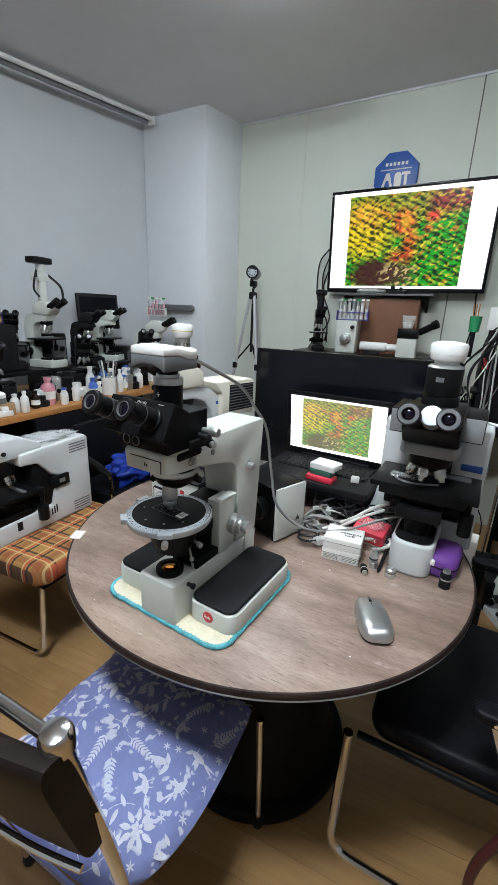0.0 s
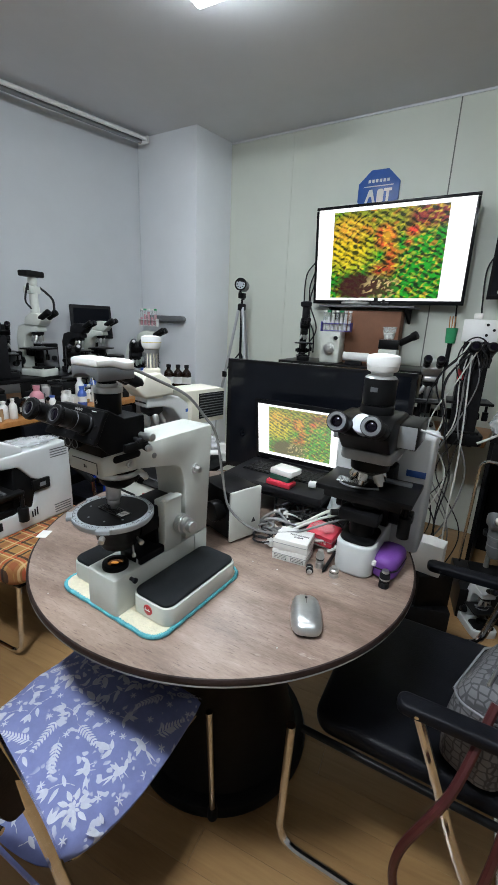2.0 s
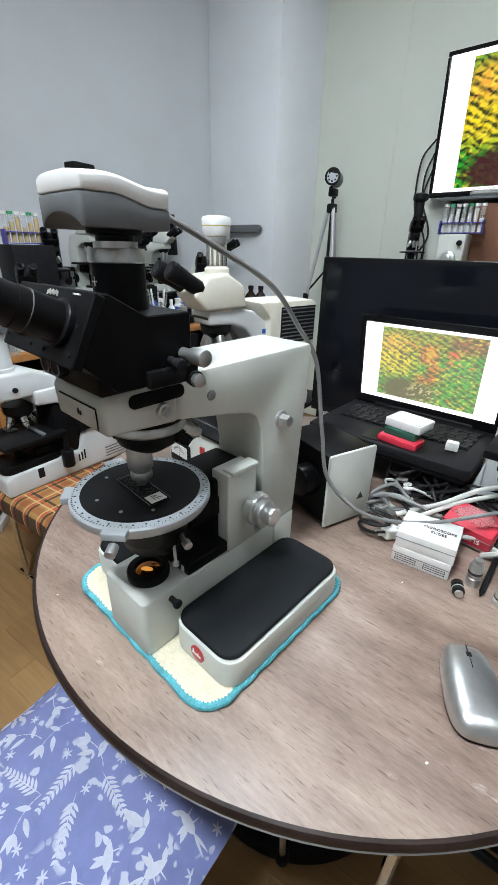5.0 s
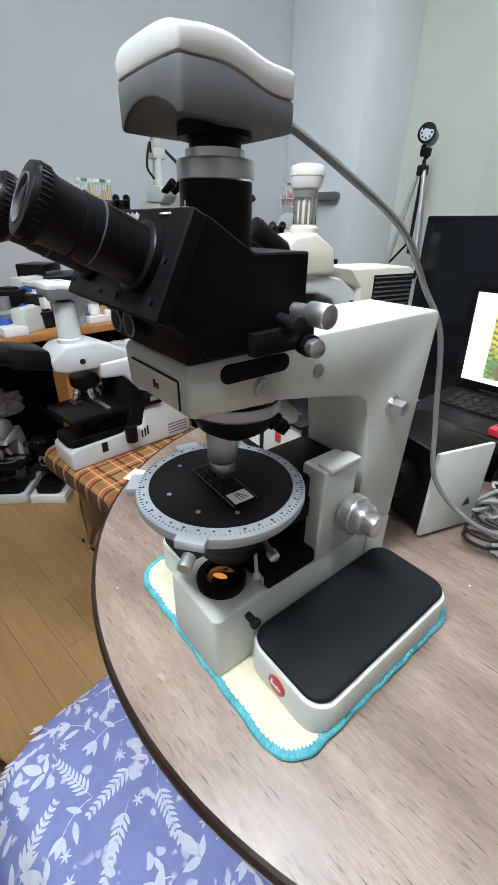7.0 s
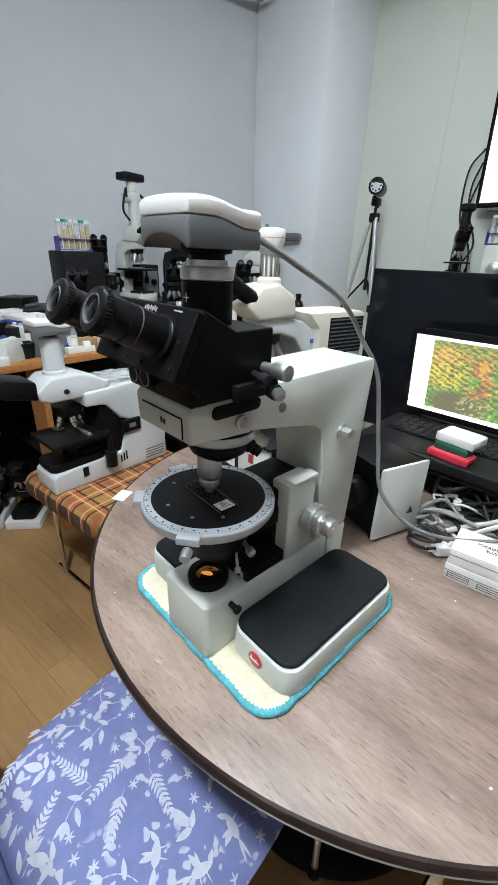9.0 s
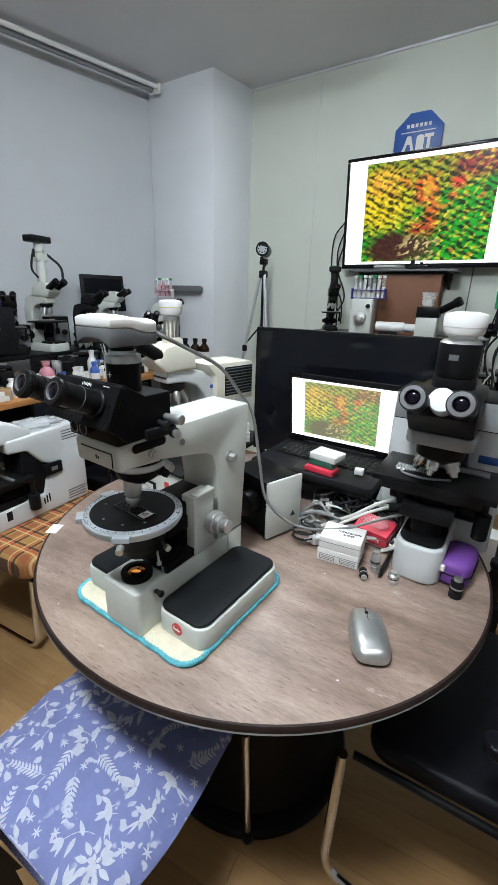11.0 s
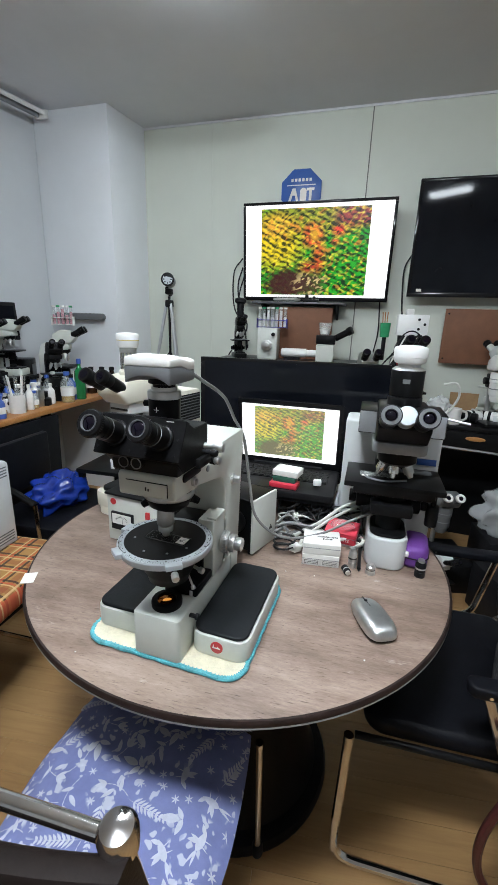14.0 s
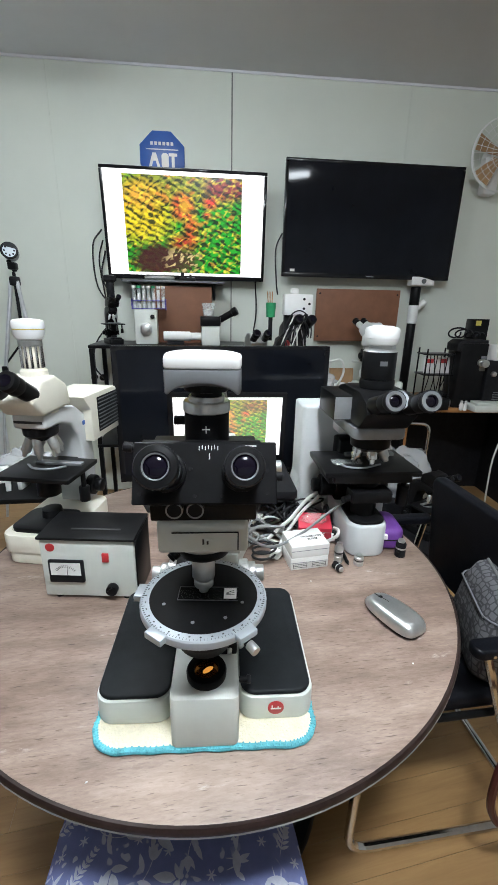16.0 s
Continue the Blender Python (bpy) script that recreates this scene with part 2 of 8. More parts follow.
def cloth_flower_mat():
    m = mat("blue_flower_cloth", (0.2, 0.23, 0.47), 0.85, bump=0.3, bscale=900)
    nt = m.node_tree
    b = nt.nodes["Principled BSDF"]
    tc = nt.nodes.new("ShaderNodeTexCoord")
    base = b.inputs["Base Color"].links[0].from_socket
    n0 = nt.nodes.new("ShaderNodeTexNoise")
    n0.inputs["Scale"].default_value = 26
    n0.inputs["Detail"].default_value = 2
    nt.links.new(tc.outputs["Object"], n0.inputs["Vector"])
    mixv = nt.nodes.new("ShaderNodeMix")
    mixv.data_type = "RGBA"
    mixv.inputs[0].default_value = 0.055
    nt.links.new(tc.outputs["Object"], mixv.inputs[6])
    nt.links.new(n0.outputs["Color"], mixv.inputs[7])
    v = nt.nodes.new("ShaderNodeTexVoronoi")
    v.inputs["Scale"].default_value = 44
    v.inputs["Randomness"].default_value = 1.0
    nt.links.new(mixv.outputs[2], v.inputs["Vector"])
    r = nt.nodes.new("ShaderNodeValToRGB")
    r.color_ramp.elements[0].position, r.color_ramp.elements[0].color = 0.3, (1, 1, 1, 1)
    r.color_ramp.elements[1].position, r.color_ramp.elements[1].color = 0.36, (0, 0, 0, 1)
    nt.links.new(v.outputs["Distance"], r.inputs[0])
    n1 = nt.nodes.new("ShaderNodeTexNoise")
    n1.inputs["Scale"].default_value = 9
    nt.links.new(tc.outputs["Object"], n1.inputs["Vector"])
    r1 = nt.nodes.new("ShaderNodeValToRGB")
    r1.color_ramp.elements[0].position = 0.44
    r1.color_ramp.elements[1].position = 0.48
    nt.links.new(n1.outputs[0], r1.inputs[0])
    mu = nt.nodes.new("ShaderNodeMath")
    mu.operation = "MULTIPLY"
    nt.links.new(r.outputs[0], mu.inputs[0])
    nt.links.new(r1.outputs[0], mu.inputs[1])
    mx = nt.nodes.new("ShaderNodeMix")
    mx.data_type = "RGBA"
    nt.links.new(mu.outputs[0], mx.inputs[0])
    nt.links.new(base, mx.inputs[6])
    mx.inputs[7].default_value = (0.56, 0.58, 0.68, 1)
    nt.links.new(mx.outputs[2], b.inputs["Base Color"])
    return m


def plaid_mat():
    m = mat("plaid_cloth", (0.34, 0.185, 0.055), 0.9, bump=0.3, bscale=900)
    nt = m.node_tree
    b = nt.nodes["Principled BSDF"]
    tc = nt.nodes.new("ShaderNodeTexCoord")
    last = b.inputs["Base Color"].links[0].from_socket
    for scale, lo, phase, col, much in ((2.2, 0.93, 0.4, (0.24, 0.05, 0.02), 0.5), (4.4, 0.955, 0.0, (0.028, 0.014, 0.012), 0.85), (4.4, 0.972, 1.1, (0.5, 0.07, 0.03), 0.7), (4.4, 0.978, 1.9, (0.62, 0.42, 0.2), 0.7)):
        for direction in ("X", "Y"):
            w = nt.nodes.new("ShaderNodeTexWave")
            w.bands_direction = direction
            w.inputs["Scale"].default_value = scale
            w.inputs["Phase Offset"].default_value = phase
            nt.links.new(tc.outputs["Object"], w.inputs["Vector"])
            r = nt.nodes.new("ShaderNodeValToRGB")
            r.color_ramp.elements[0].position = lo
            r.color_ramp.elements[1].position = lo + 0.012
            nt.links.new(w.outputs[1], r.inputs[0])
            f = nt.nodes.new("ShaderNodeMath")
            f.operation = "MULTIPLY"
            f.inputs[1].default_value = much
            nt.links.new(r.outputs[0], f.inputs[0])
            mx = nt.nodes.new("ShaderNodeMix")
            mx.data_type = "RGBA"
            nt.links.new(f.outputs[0], mx.inputs[0])
            nt.links.new(last, mx.inputs[6])
            mx.inputs[7].default_value = (*col, 1)
            last = mx.outputs[2]
    nt.links.new(last, b.inputs["Base Color"])
    return m


def bag_mat():
    m = mat("patterned_canvas", (0.055, 0.055, 0.06), 0.7, bump=0.2, bscale=700)
    nt = m.node_tree
    b = nt.nodes["Principled BSDF"]
    tc = nt.nodes.new("ShaderNodeTexCoord")
    v = nt.nodes.new("ShaderNodeTexVoronoi")
    v.feature = "DISTANCE_TO_EDGE"
    v.inputs["Scale"].default_value = 58
    v.inputs["Randomness"].default_value = 0.45
    nt.links.new(tc.outputs["Object"], v.inputs["Vector"])
    r = nt.nodes.new("ShaderNodeValToRGB")
    r.color_ramp.elements[0].position, r.color_ramp.elements[0].color = 0.07, (0, 0, 0, 1)
    r.color_ramp.elements[1].position, r.color_ramp.elements[1].color = 0.13, (1, 1, 1, 1)
    nt.links.new(v.outputs["Distance"], r.inputs[0])
    mx = nt.nodes.new("ShaderNodeMix")
    mx.data_type = "RGBA"
    base = b.inputs["Base Color"].links[0].from_socket
    nt.links.new(r.outputs[0], mx.inputs[0])
    nt.links.new(base, mx.inputs[6])
    mx.inputs[7].default_value = (0.15, 0.15, 0.16, 1)
    nt.links.new(mx.outputs[2], b.inputs["Base Color"])
    return m


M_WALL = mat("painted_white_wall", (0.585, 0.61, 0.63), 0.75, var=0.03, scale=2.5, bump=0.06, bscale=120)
# column white is set paler than the wall white above
M_COLUMN = mat("paler_column_white", (0.76, 0.785, 0.81), 0.55, var=0.03, scale=2.5, bump=0.06, bscale=120)
M_GREEN = mat("pale_green_wallboard", (0.64, 0.67, 0.595), 0.6, var=0.035, scale=2.0, bump=0.05, bscale=90)
M_CEIL = mat("ceiling_paint", (0.7, 0.71, 0.73), 0.9, var=0.03, scale=3.0, bump=0.05, bscale=150)
M_SEAM = mat("dark_joint", (0.16, 0.17, 0.15), 0.9)
M_FLOOR = wood_mat("laminate_plank", (0.25, 0.135, 0.054), (0.41, 0.25, 0.11), (2.5, 30, 30), 0.32, 0.16, 0.05)
M_TABLE = wood_mat("worn_table_laminate", (0.15, 0.1, 0.078), (0.375, 0.283, 0.23), (30, 160, 160), 0.36, 0.0, 0.12, True)
M_RIM = mat("dark_brown_rim", (0.025, 0.015, 0.013), 0.4, var=0.4, scale=40)
M_ORANGE = wood_mat("orange_bench_wood", (0.33, 0.13, 0.035), (0.5, 0.24, 0.08), (3, 40, 40), 0.4, 0.0, 0.1)
M_BROWNBOARD = mat("brown_hardboard", (0.2, 0.085, 0.045), 0.7, var=0.12, scale=12, bump=0.1)
M_WHITE = mat("white_plastic", (0.78, 0.78, 0.76), 0.4, var=0.04, scale=12)
M_GREYWHITE = mat("hammered_grey_enamel", (0.6, 0.625, 0.575), 0.42, var=0.05, scale=15, bump=0.05, bscale=700)
M_SHELL = mat("grey_white_instrument_shell", (0.6, 0.62, 0.62), 0.42, var=0.04, scale=10, bump=0.04, bscale=600)
M_CREAM = mat("cream_enamel", (0.77, 0.74, 0.63), 0.35, var=0.05, scale=14)
M_BLACK = mat("black_enamel", (0.0045, 0.0045, 0.005), 0.4, var=0.4, scale=30, bump=0.05, bscale=900, spec=0.12)
M_SATIN = mat("satin_black_paint", (0.0075, 0.0075, 0.008), 0.32, var=0.3, scale=20, spec=0.12)
M_PAD = mat("black_armrest_pad", (0.011, 0.0125, 0.014), 0.5, var=0.35, scale=14, bump=0.1, bscale=1200, spec=0.12)
M_DARK = mat("dark_plastic", (0.012, 0.012, 0.0135), 0.5, var=0.3, scale=30, spec=0.12)
M_GLOSS = mat("gloss_black_plastic", (0.008, 0.008, 0.009), 0.12, var=0.3, scale=10)
M_PANEL = mat("dark_screen_glass", (0.006, 0.007, 0.01), 0.05, var=0.3, scale=4)
M_GREY = mat("dark_grey_plastic", (0.13, 0.135, 0.14), 0.45, var=0.08, scale=20)
M_MIDGREY = mat("mid_grey_metal", (0.25, 0.26, 0.27), 0.45, metal=0.3)
M_STEEL = mat("satin_aluminium", (0.6, 0.61, 0.6), 0.32, metal=0.9, var=0.1, scale=60)
M_CHROME = mat("chrome", (0.75, 0.74, 0.72), 0.14, metal=1.0, var=0.1, scale=40)
M_RING = mat("pale_scale_ring", (0.45, 0.49, 0.52), 0.4, metal=0.4, var=0.06)
M_RED = mat("red_enamel", (0.5, 0.035, 0.04), 0.35)
M_PURPLE = mat("purple_fabric", (0.15, 0.045, 0.28), 0.6, bump=0.25, bscale=900)
M_BLUE = mat("blue_sign_paint", (0.03, 0.1, 0.36), 0.35, var=0.1)
M_BLUEBAG = mat("blue_film_bag", (0.008, 0.03, 0.24), 0.14, var=0.4, scale=12, bump=0.8, bscale=35)
M_CLEARBAG = glass("clear_film", (0.8, 0.82, 0.84), 0.15, 0.35)
M_CARD = mat("white_card", (0.75, 0.74, 0.71), 0.7, var=0.04)
M_REDCARD = mat("red_card", (0.6, 0.03, 0.06), 0.5)
M_GREENCARD = mat("dark_green_card", (0.02, 0.09, 0.06), 0.5)
M_CARDBOARD = mat("brown_card", (0.36, 0.22, 0.11), 0.8)
M_MATWOOL = mat("cream_towel", (0.72, 0.66, 0.5), 0.95, var=0.12, scale=60, bump=0.9, bscale=260)
M_TEAL = mat("turquoise_edging", (0.1, 0.4, 0.46), 0.9, var=0.35, scale=60, bump=0.8, bscale=300)
M_INK = mat("dark_print", (0.05, 0.05, 0.05), 0.6)
M_CABLE_W = mat("white_cable", (0.62, 0.62, 0.58), 0.5)
M_CABLE_G = mat("grey_cable", (0.2, 0.2, 0.195), 0.5)
M_CABLE_B = mat("black_cable", (0.015, 0.015, 0.016), 0.45)
M_LEATHER = mat("black_leatherette", (0.006, 0.0065, 0.009), 0.42, var=0.3, bump=0.25, bscale=260, spec=0.12)
M_SLING = mat("dark_brown_leatherette", (0.013, 0.009, 0.008), 0.45, var=0.3, bump=0.25, bscale=260, spec=0.12)
M_STRAP = mat("maroon_leather_strap", (0.06, 0.012, 0.012), 0.4)
M_FLOWER = cloth_flower_mat()
M_PLAID = plaid_mat()
M_BAG = bag_mat()
M_TRIPOD = mat("silver_tripod_tube", (0.5, 0.51, 0.52), 0.35, metal=0.35)
M_AMBER = mat("amber_filter_glass", (0.42, 0.15, 0.03), 0.1, metal=0.85, var=0.5, scale=90)
M_EYEGLASS = mat("eyepiece_lens", (0.004, 0.003, 0.007), 0.05, spec=0.3)
M_GLASS = glass("clear_glass", (0.75, 0.8, 0.78), 0.03, 0.22)
M_CLEAR = glass("thin_slide_glass", (0.02, 0.024, 0.02), 0.03, 0.12)
M_AMBERGLASS = glass("amber_bottle_glass", (0.018, 0.007, 0.003), 0.06, 0.96)
M_GREENGLASS = glass("green_bottle_glass", (0.01, 0.22, 0.06), 0.06, 0.85)
M_YELLOWLIQ = mat("yellow_liquid", (0.55, 0.36, 0.08), 0.2)
M_PINK = mat("pink_liquid", (0.6, 0.25, 0.3), 0.3)
M_SKY = mat("blue_plastic", (0.05, 0.12, 0.45), 0.4)
M_VIOLET = mat("violet_rack_plastic", (0.06, 0.05, 0.32), 0.4)
M_GREENP = mat("green_plastic", (0.03, 0.3, 0.12), 0.4)
M_YELLOW = mat("yellow_plastic", (0.6, 0.5, 0.1), 0.5)
M_LIT = glow("lit_page", (1.0, 1.0, 1.0), 1.0)
# emission in place of the lamp's orange reflection in the port glass
M_LENSGLOW = glow("lit_filament_reflection", (1.0, 0.42, 0.08), 0.55)


# ---- shapes ----
def box(c, s, bev=0.0, seg=2, rot=None):
    bm = bmesh.new()
    bmesh.ops.create_cube(bm, size=1)
    bmesh.ops.scale(bm, vec=s, verts=bm.verts)
    if bev > 0:
        bmesh.ops.bevel(bm, geom=bm.edges[:], offset=bev, segments=seg, profile=0.5, affect="EDGES", clamp_overlap=True)
    if rot is not None:
        bmesh.ops.rotate(bm, cent=(0, 0, 0), matrix=rot.to_3x3(), verts=bm.verts)
    bmesh.ops.translate(bm, vec=c, verts=bm.verts)
    return bm


def rod(p0, p1, r0, r1=None, seg=24, bev=0.0):
    r1 = r0 if r1 is None else r1
    p0, p1 = Vector(p0), Vector(p1)
    d = p1 - p0
    bm = bmesh.new()
    bmesh.ops.create_cone(bm, cap_ends=True, segments=seg, radius1=r0, radius2=r1, depth=d.length)
    if bev > 0:
        es = [e for e in bm.edges if any(len(f.verts) > 4 for f in e.link_faces)]
        bmesh.ops.bevel(bm, geom=es, offset=bev, segments=2, profile=0.5, affect="EDGES")
    q = d.to_track_quat("Z", "Y").to_matrix()
    bmesh.ops.rotate(bm, cent=(0, 0, 0), matrix=q, verts=bm.verts)
    bmesh.ops.translate(bm, vec=(p0 + p1) / 2, verts=bm.verts)
    return bm


def lathe(profile, c=(0, 0, 0), seg=32, axis=None):
    """Turned shape: profile of (radius, height) from bottom to top."""
    bm = bmesh.new()
    rings = []
    for r, z in profile:
        rings.append([bm.verts.new((r * math.cos(2 * math.pi * i / seg), r * math.sin(2 * math.pi * i / seg), z)) for i in range(seg)])
    for a, b in zip(rings, rings[1:]):
        for i in range(seg):
            j = (i + 1) % seg
            bm.faces.new((a[i], a[j], b[j], b[i]))
    bm.faces.new(rings[0][::-1])
    bm.faces.new(rings[-1])
    if axis is not None:
        bmesh.ops.rotate(bm, cent=(0, 0, 0), matrix=Vector(axis).to_track_quat("Z", "Y").to_matrix(), verts=bm.verts)
    bmesh.ops.translate(bm, vec=c, verts=bm.verts)
    bmesh.ops.recalc_face_normals(bm, faces=bm.faces)
    return bm


def prism(poly, lo, hi, axis="x", bev=0.0, seg=2):
    """Polygon drawn in the other two axes and drawn out along axis from lo to hi."""
    bm = bmesh.new()

    def at(p, v):
        return {"x": (v, p[0], p[1]), "y": (p[0], v, p[1]), "z": (p[0], p[1], v)}[axis]
    a = [bm.verts.new(at(p, lo)) for p in poly]
    b = [bm.verts.new(at(p, hi)) for p in poly]
    n = len(poly)
    bm.faces.new(a)
    bm.faces.new(b[::-1])
    for i in range(n):
        j = (i + 1) % n
        bm.faces.new((a[i], b[i], b[j], a[j]))
    bmesh.ops.recalc_face_normals(bm, faces=bm.faces)
    if bev > 0:
        es = [e for e in bm.edges if len(e.link_faces) == 2 and e.calc_face_angle(0) > 0.5]
        bmesh.ops.bevel(bm, geom=es, offset=bev, segments=seg, profile=0.5, affect="EDGES", clamp_overlap=True)
    return bm


def rrect(x0, y0, x1, y1, r, n=6):
    out = []
    for cx, cy, a0 in ((x1 - r, y1 - r, 0), (x0 + r, y1 - r, 90), (x0 + r, y0 + r, 180), (x1 - r, y0 + r, 270)):
        for i in range(n + 1):
            a = radians(a0 + 90 * i / n)
            out.append((cx + r * math.cos(a), cy + r * math.sin(a)))
    return out


def spline(pts, n=8):
    """Smooth line through the points."""
    p = [Vector(q) for q in pts]
    p = [2 * p[0] - p[1]] + p + [2 * p[-1] - p[-2]]
    out = []
    for i in range(1, len(p) - 2):
        a, b, c, d = p[i - 1:i + 3]
        for k in range(n):
            t = k / n
            out.append(0.5 * ((2 * b) + (c - a) * t + (2 * a - 5 * b + 4 * c - d) * t * t + (3 * b - a - 3 * c + d) * t ** 3))
    out.append(p[-2])
    return out


def hose(pts, r, seg=8, n=8, smooth=True):
    line = spline(pts, n) if smooth else [Vector(q) for q in pts]
    bm = bmesh.new()
    rings = []
    up = Vector((0.13, 0.27, 0.95)).normalized()
    for i, p in enumerate(line):
        d = (line[min(i + 1, len(line) - 1)] - line[max(i - 1, 0)]).normalized()
        u = d.cross(up)
        if u.length < 1e-3:
            u = d.cross(Vector((1, 0, 0)))
        u.normalize()
        w = d.cross(u).normalized()
        up = w if w.dot(up) > 0 else -w
        u = d.cross(up).normalized()
        rings.append([bm.verts.new(p + r * (math.cos(2 * math.pi * k / seg) * u + math.sin(2 * math.pi * k / seg) * up)) for k in range(seg)])
    for a, b in zip(rings, rings[1:]):
        for k in range(seg):
            j = (k + 1) % seg
            bm.faces.new((a[k], a[j], b[j], b[k]))
    bm.faces.new(rings[0][::-1])
    bm.faces.new(rings[-1])
    bmesh.ops.recalc_face_normals(bm, faces=bm.faces)
    return bm


def bent(pts, r, bend=0.05, seg=10):
    """Straight tube runs joined by round bends."""
    p = [Vector(q) for q in pts]
    line = [p[0]]
    for a, b, c in zip(p, p[1:], p[2:]):
        k = min(bend, (a - b).length * 0.45, (c - b).length * 0.45)
        s, e = b + (a - b).normalized() * k, b + (c - b).normalized() * k
        for i in range(7):
            t = i / 6
            line.append((1 - t) ** 2 * s + 2 * t * (1 - t) * b + t * t * e)
    line.append(p[-1])
    return hose(line, r, seg, smooth=False)


def blob(c, s, seed=0, amp=0.25, freq=3.0, sub=4):
    """Crumpled rounded lump."""
    bm = bmesh.new()
    bmesh.ops.create_icosphere(bm, subdivisions=sub, radius=1)
    for v in bm.verts:
        k = 1 + amp * noise.noise(v.co * freq + Vector((seed, seed * 1.7, 0)))
        v.co = Vector((v.co.x * s[0] * k, v.co.y * s[1] * k, v.co.z * s[2] * k)) + Vector(c)
    return bm


def turned(bm, m):
    bmesh.ops.transform(bm, matrix=m, verts=bm.verts)
    return bm


def letters(text, size, depth=0.0004):
    cu = bpy.data.curves.new("letters", "FONT")
    cu.body, cu.size, cu.extrude, cu.align_x, cu.align_y = text, size, depth, "CENTER", "CENTER"
    ob = bpy.data.objects.new("letters", cu)
    scene.collection.objects.link(ob)
    me = bpy.data.meshes.new_from_object(ob)
    bm = bmesh.new()
    bm.from_mesh(me)
    bpy.data.objects.remove(ob)
    bpy.data.curves.remove(cu)
    bpy.data.meshes.remove(me)
    return bm


def mesh_of(name, shapes, material, sharp=0.6):
    if not isinstance(shapes, (list, tuple)):
        shapes = [shapes]
    bm = shapes[0]
    for s in shapes[1:]:
        me = bpy.data.meshes.new("joined")
        s.to_mesh(me)
        s.free()
        bm.from_mesh(me)
        bpy.data.meshes.remove(me)
    for f in bm.faces:
        f.smooth = True
    for e in bm.edges:
        if len(e.link_faces) == 2 and e.calc_face_angle(0) > sharp:
            e.smooth = False
    me = bpy.data.meshes.new(name)
    bm.to_mesh(me)
    bm.free()
    me.materials.append(material)
    return me


def part(name, shapes, material, parent=None, label=""):
    ob = new(name, mesh_of(name, shapes, material))
    if parent is not None:
        ob.parent = parent
    if label:
        tagged(ob, label)
    return ob


def thing(name, label, category, m=None, group="", kind=""):
    ob = new(name)
    ob.empty_display_size = 0.05
    if m is not None:
        ob.matrix_basis = m
    return tagged(ob, label, category, group, kind)


def solo(name, shapes, material, label, category, m=None, group="", kind=""):
    ob = part(name, shapes, material)
    if m is not None:
        ob.matrix_basis = m
    return tagged(ob, label, category, group, kind)


def structure(name, shapes, material, label, category):
    return solo(name, shapes, material, label, category, kind="structure")


# ---- the room ----
TOP = 2.65


def wall_y(x):
    """Face of the north wall, which runs 3 degrees askew."""
    return 3.125 - 0.0524 * (x + 1.742)


def on_wall(x, z, off=0.0):
    return pose(x, wall_y(x) - off, z, 0, 0, -3)


structure("ceiling", box((0.2, 0.2, TOP + 0.05), (6.4, 6.4, 0.1)), M_CEIL, "plain matt white painted ceiling", "ceiling")
structure("wall_north", turned(box((2.45, 0.05, TOP / 2), (5.2, 0.1, TOP)), pose(-1.742, 3.125, 0, 0, 0, -3)), M_GREEN, "pale green wallboard wall with panel joints", "wall")
structure("wall_east", box((3.1, 0.15, TOP / 2), (0.1, 5.9, TOP)), M_WALL, "plain white painted wall", "wall")
structure("wall_south", box((0.1, -2.75, TOP / 2), (6.0, 0.1, TOP)), M_WALL, "plain white painted wall", "wall")
# the west wall runs slightly askew
wd = Vector((-2.39 + 2.66, 2.82 - 1.85)).normalized()
a0, a1 = Vector((-2.37, 2.9)), Vector((-2.37, 2.9)) - wd * 5.9
nrm = Vector((wd.y, -wd.x)) * 0.1
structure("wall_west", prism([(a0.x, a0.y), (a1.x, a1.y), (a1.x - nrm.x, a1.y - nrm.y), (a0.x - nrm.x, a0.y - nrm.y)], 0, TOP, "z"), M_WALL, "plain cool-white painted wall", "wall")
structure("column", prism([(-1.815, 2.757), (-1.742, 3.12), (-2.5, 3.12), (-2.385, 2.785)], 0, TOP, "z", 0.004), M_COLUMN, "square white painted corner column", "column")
for x in (-0.16, 0.94, -1.22, 2.05):
    structure("trim", box((x, wall_y(x) - 0.001, TOP / 2), (0.007, 0.006, TOP - 0.02)), M_SEAM if x < 0.5 and x > -1 else M_GREEN, "thin upright joint strip between wallboards", "joint strip")
structure("trim", hose([(-1.748 + 0.002 * math.sin(3.1 * i), 3.121, 0.2 + 0.06 * i) for i in range(41)], 0.006, 6, 2), M_CARD, "rough sealant bead in the wall corner", "sealant")
structure("trim", turned(box((2.45, -0.004, TOP - 0.008), (5.0, 0.01, 0.012)), pose(-1.742, 3.125, 0, 0, 0, -3)), M_CEIL, "slim cornice strip under the ceiling", "trim")
rail = thing("curtain_rail", "white metal double curtain rail under the ceiling", "curtain rail")
ra, rb = a0 + Vector((0.05, -0.16)) - wd * 0.02, a0 + Vector((0.05, -0.16)) - wd * 2.6
for off, zz, r in ((0.03, 2.6, 0.016), (0.075, 2.61, 0.013)):
    part("rail", rod((ra.x + off, ra.y, zz), (rb.x + off, rb.y, zz), r, seg=12), M_MIDGREY if off < 0.05 else M_WHITE, rail)
part("end_cap", box((ra.x + 0.05, ra.y + 0.01, 2.605), (0.09, 0.02, 0.05), 0.004), M_WHITE, rail)

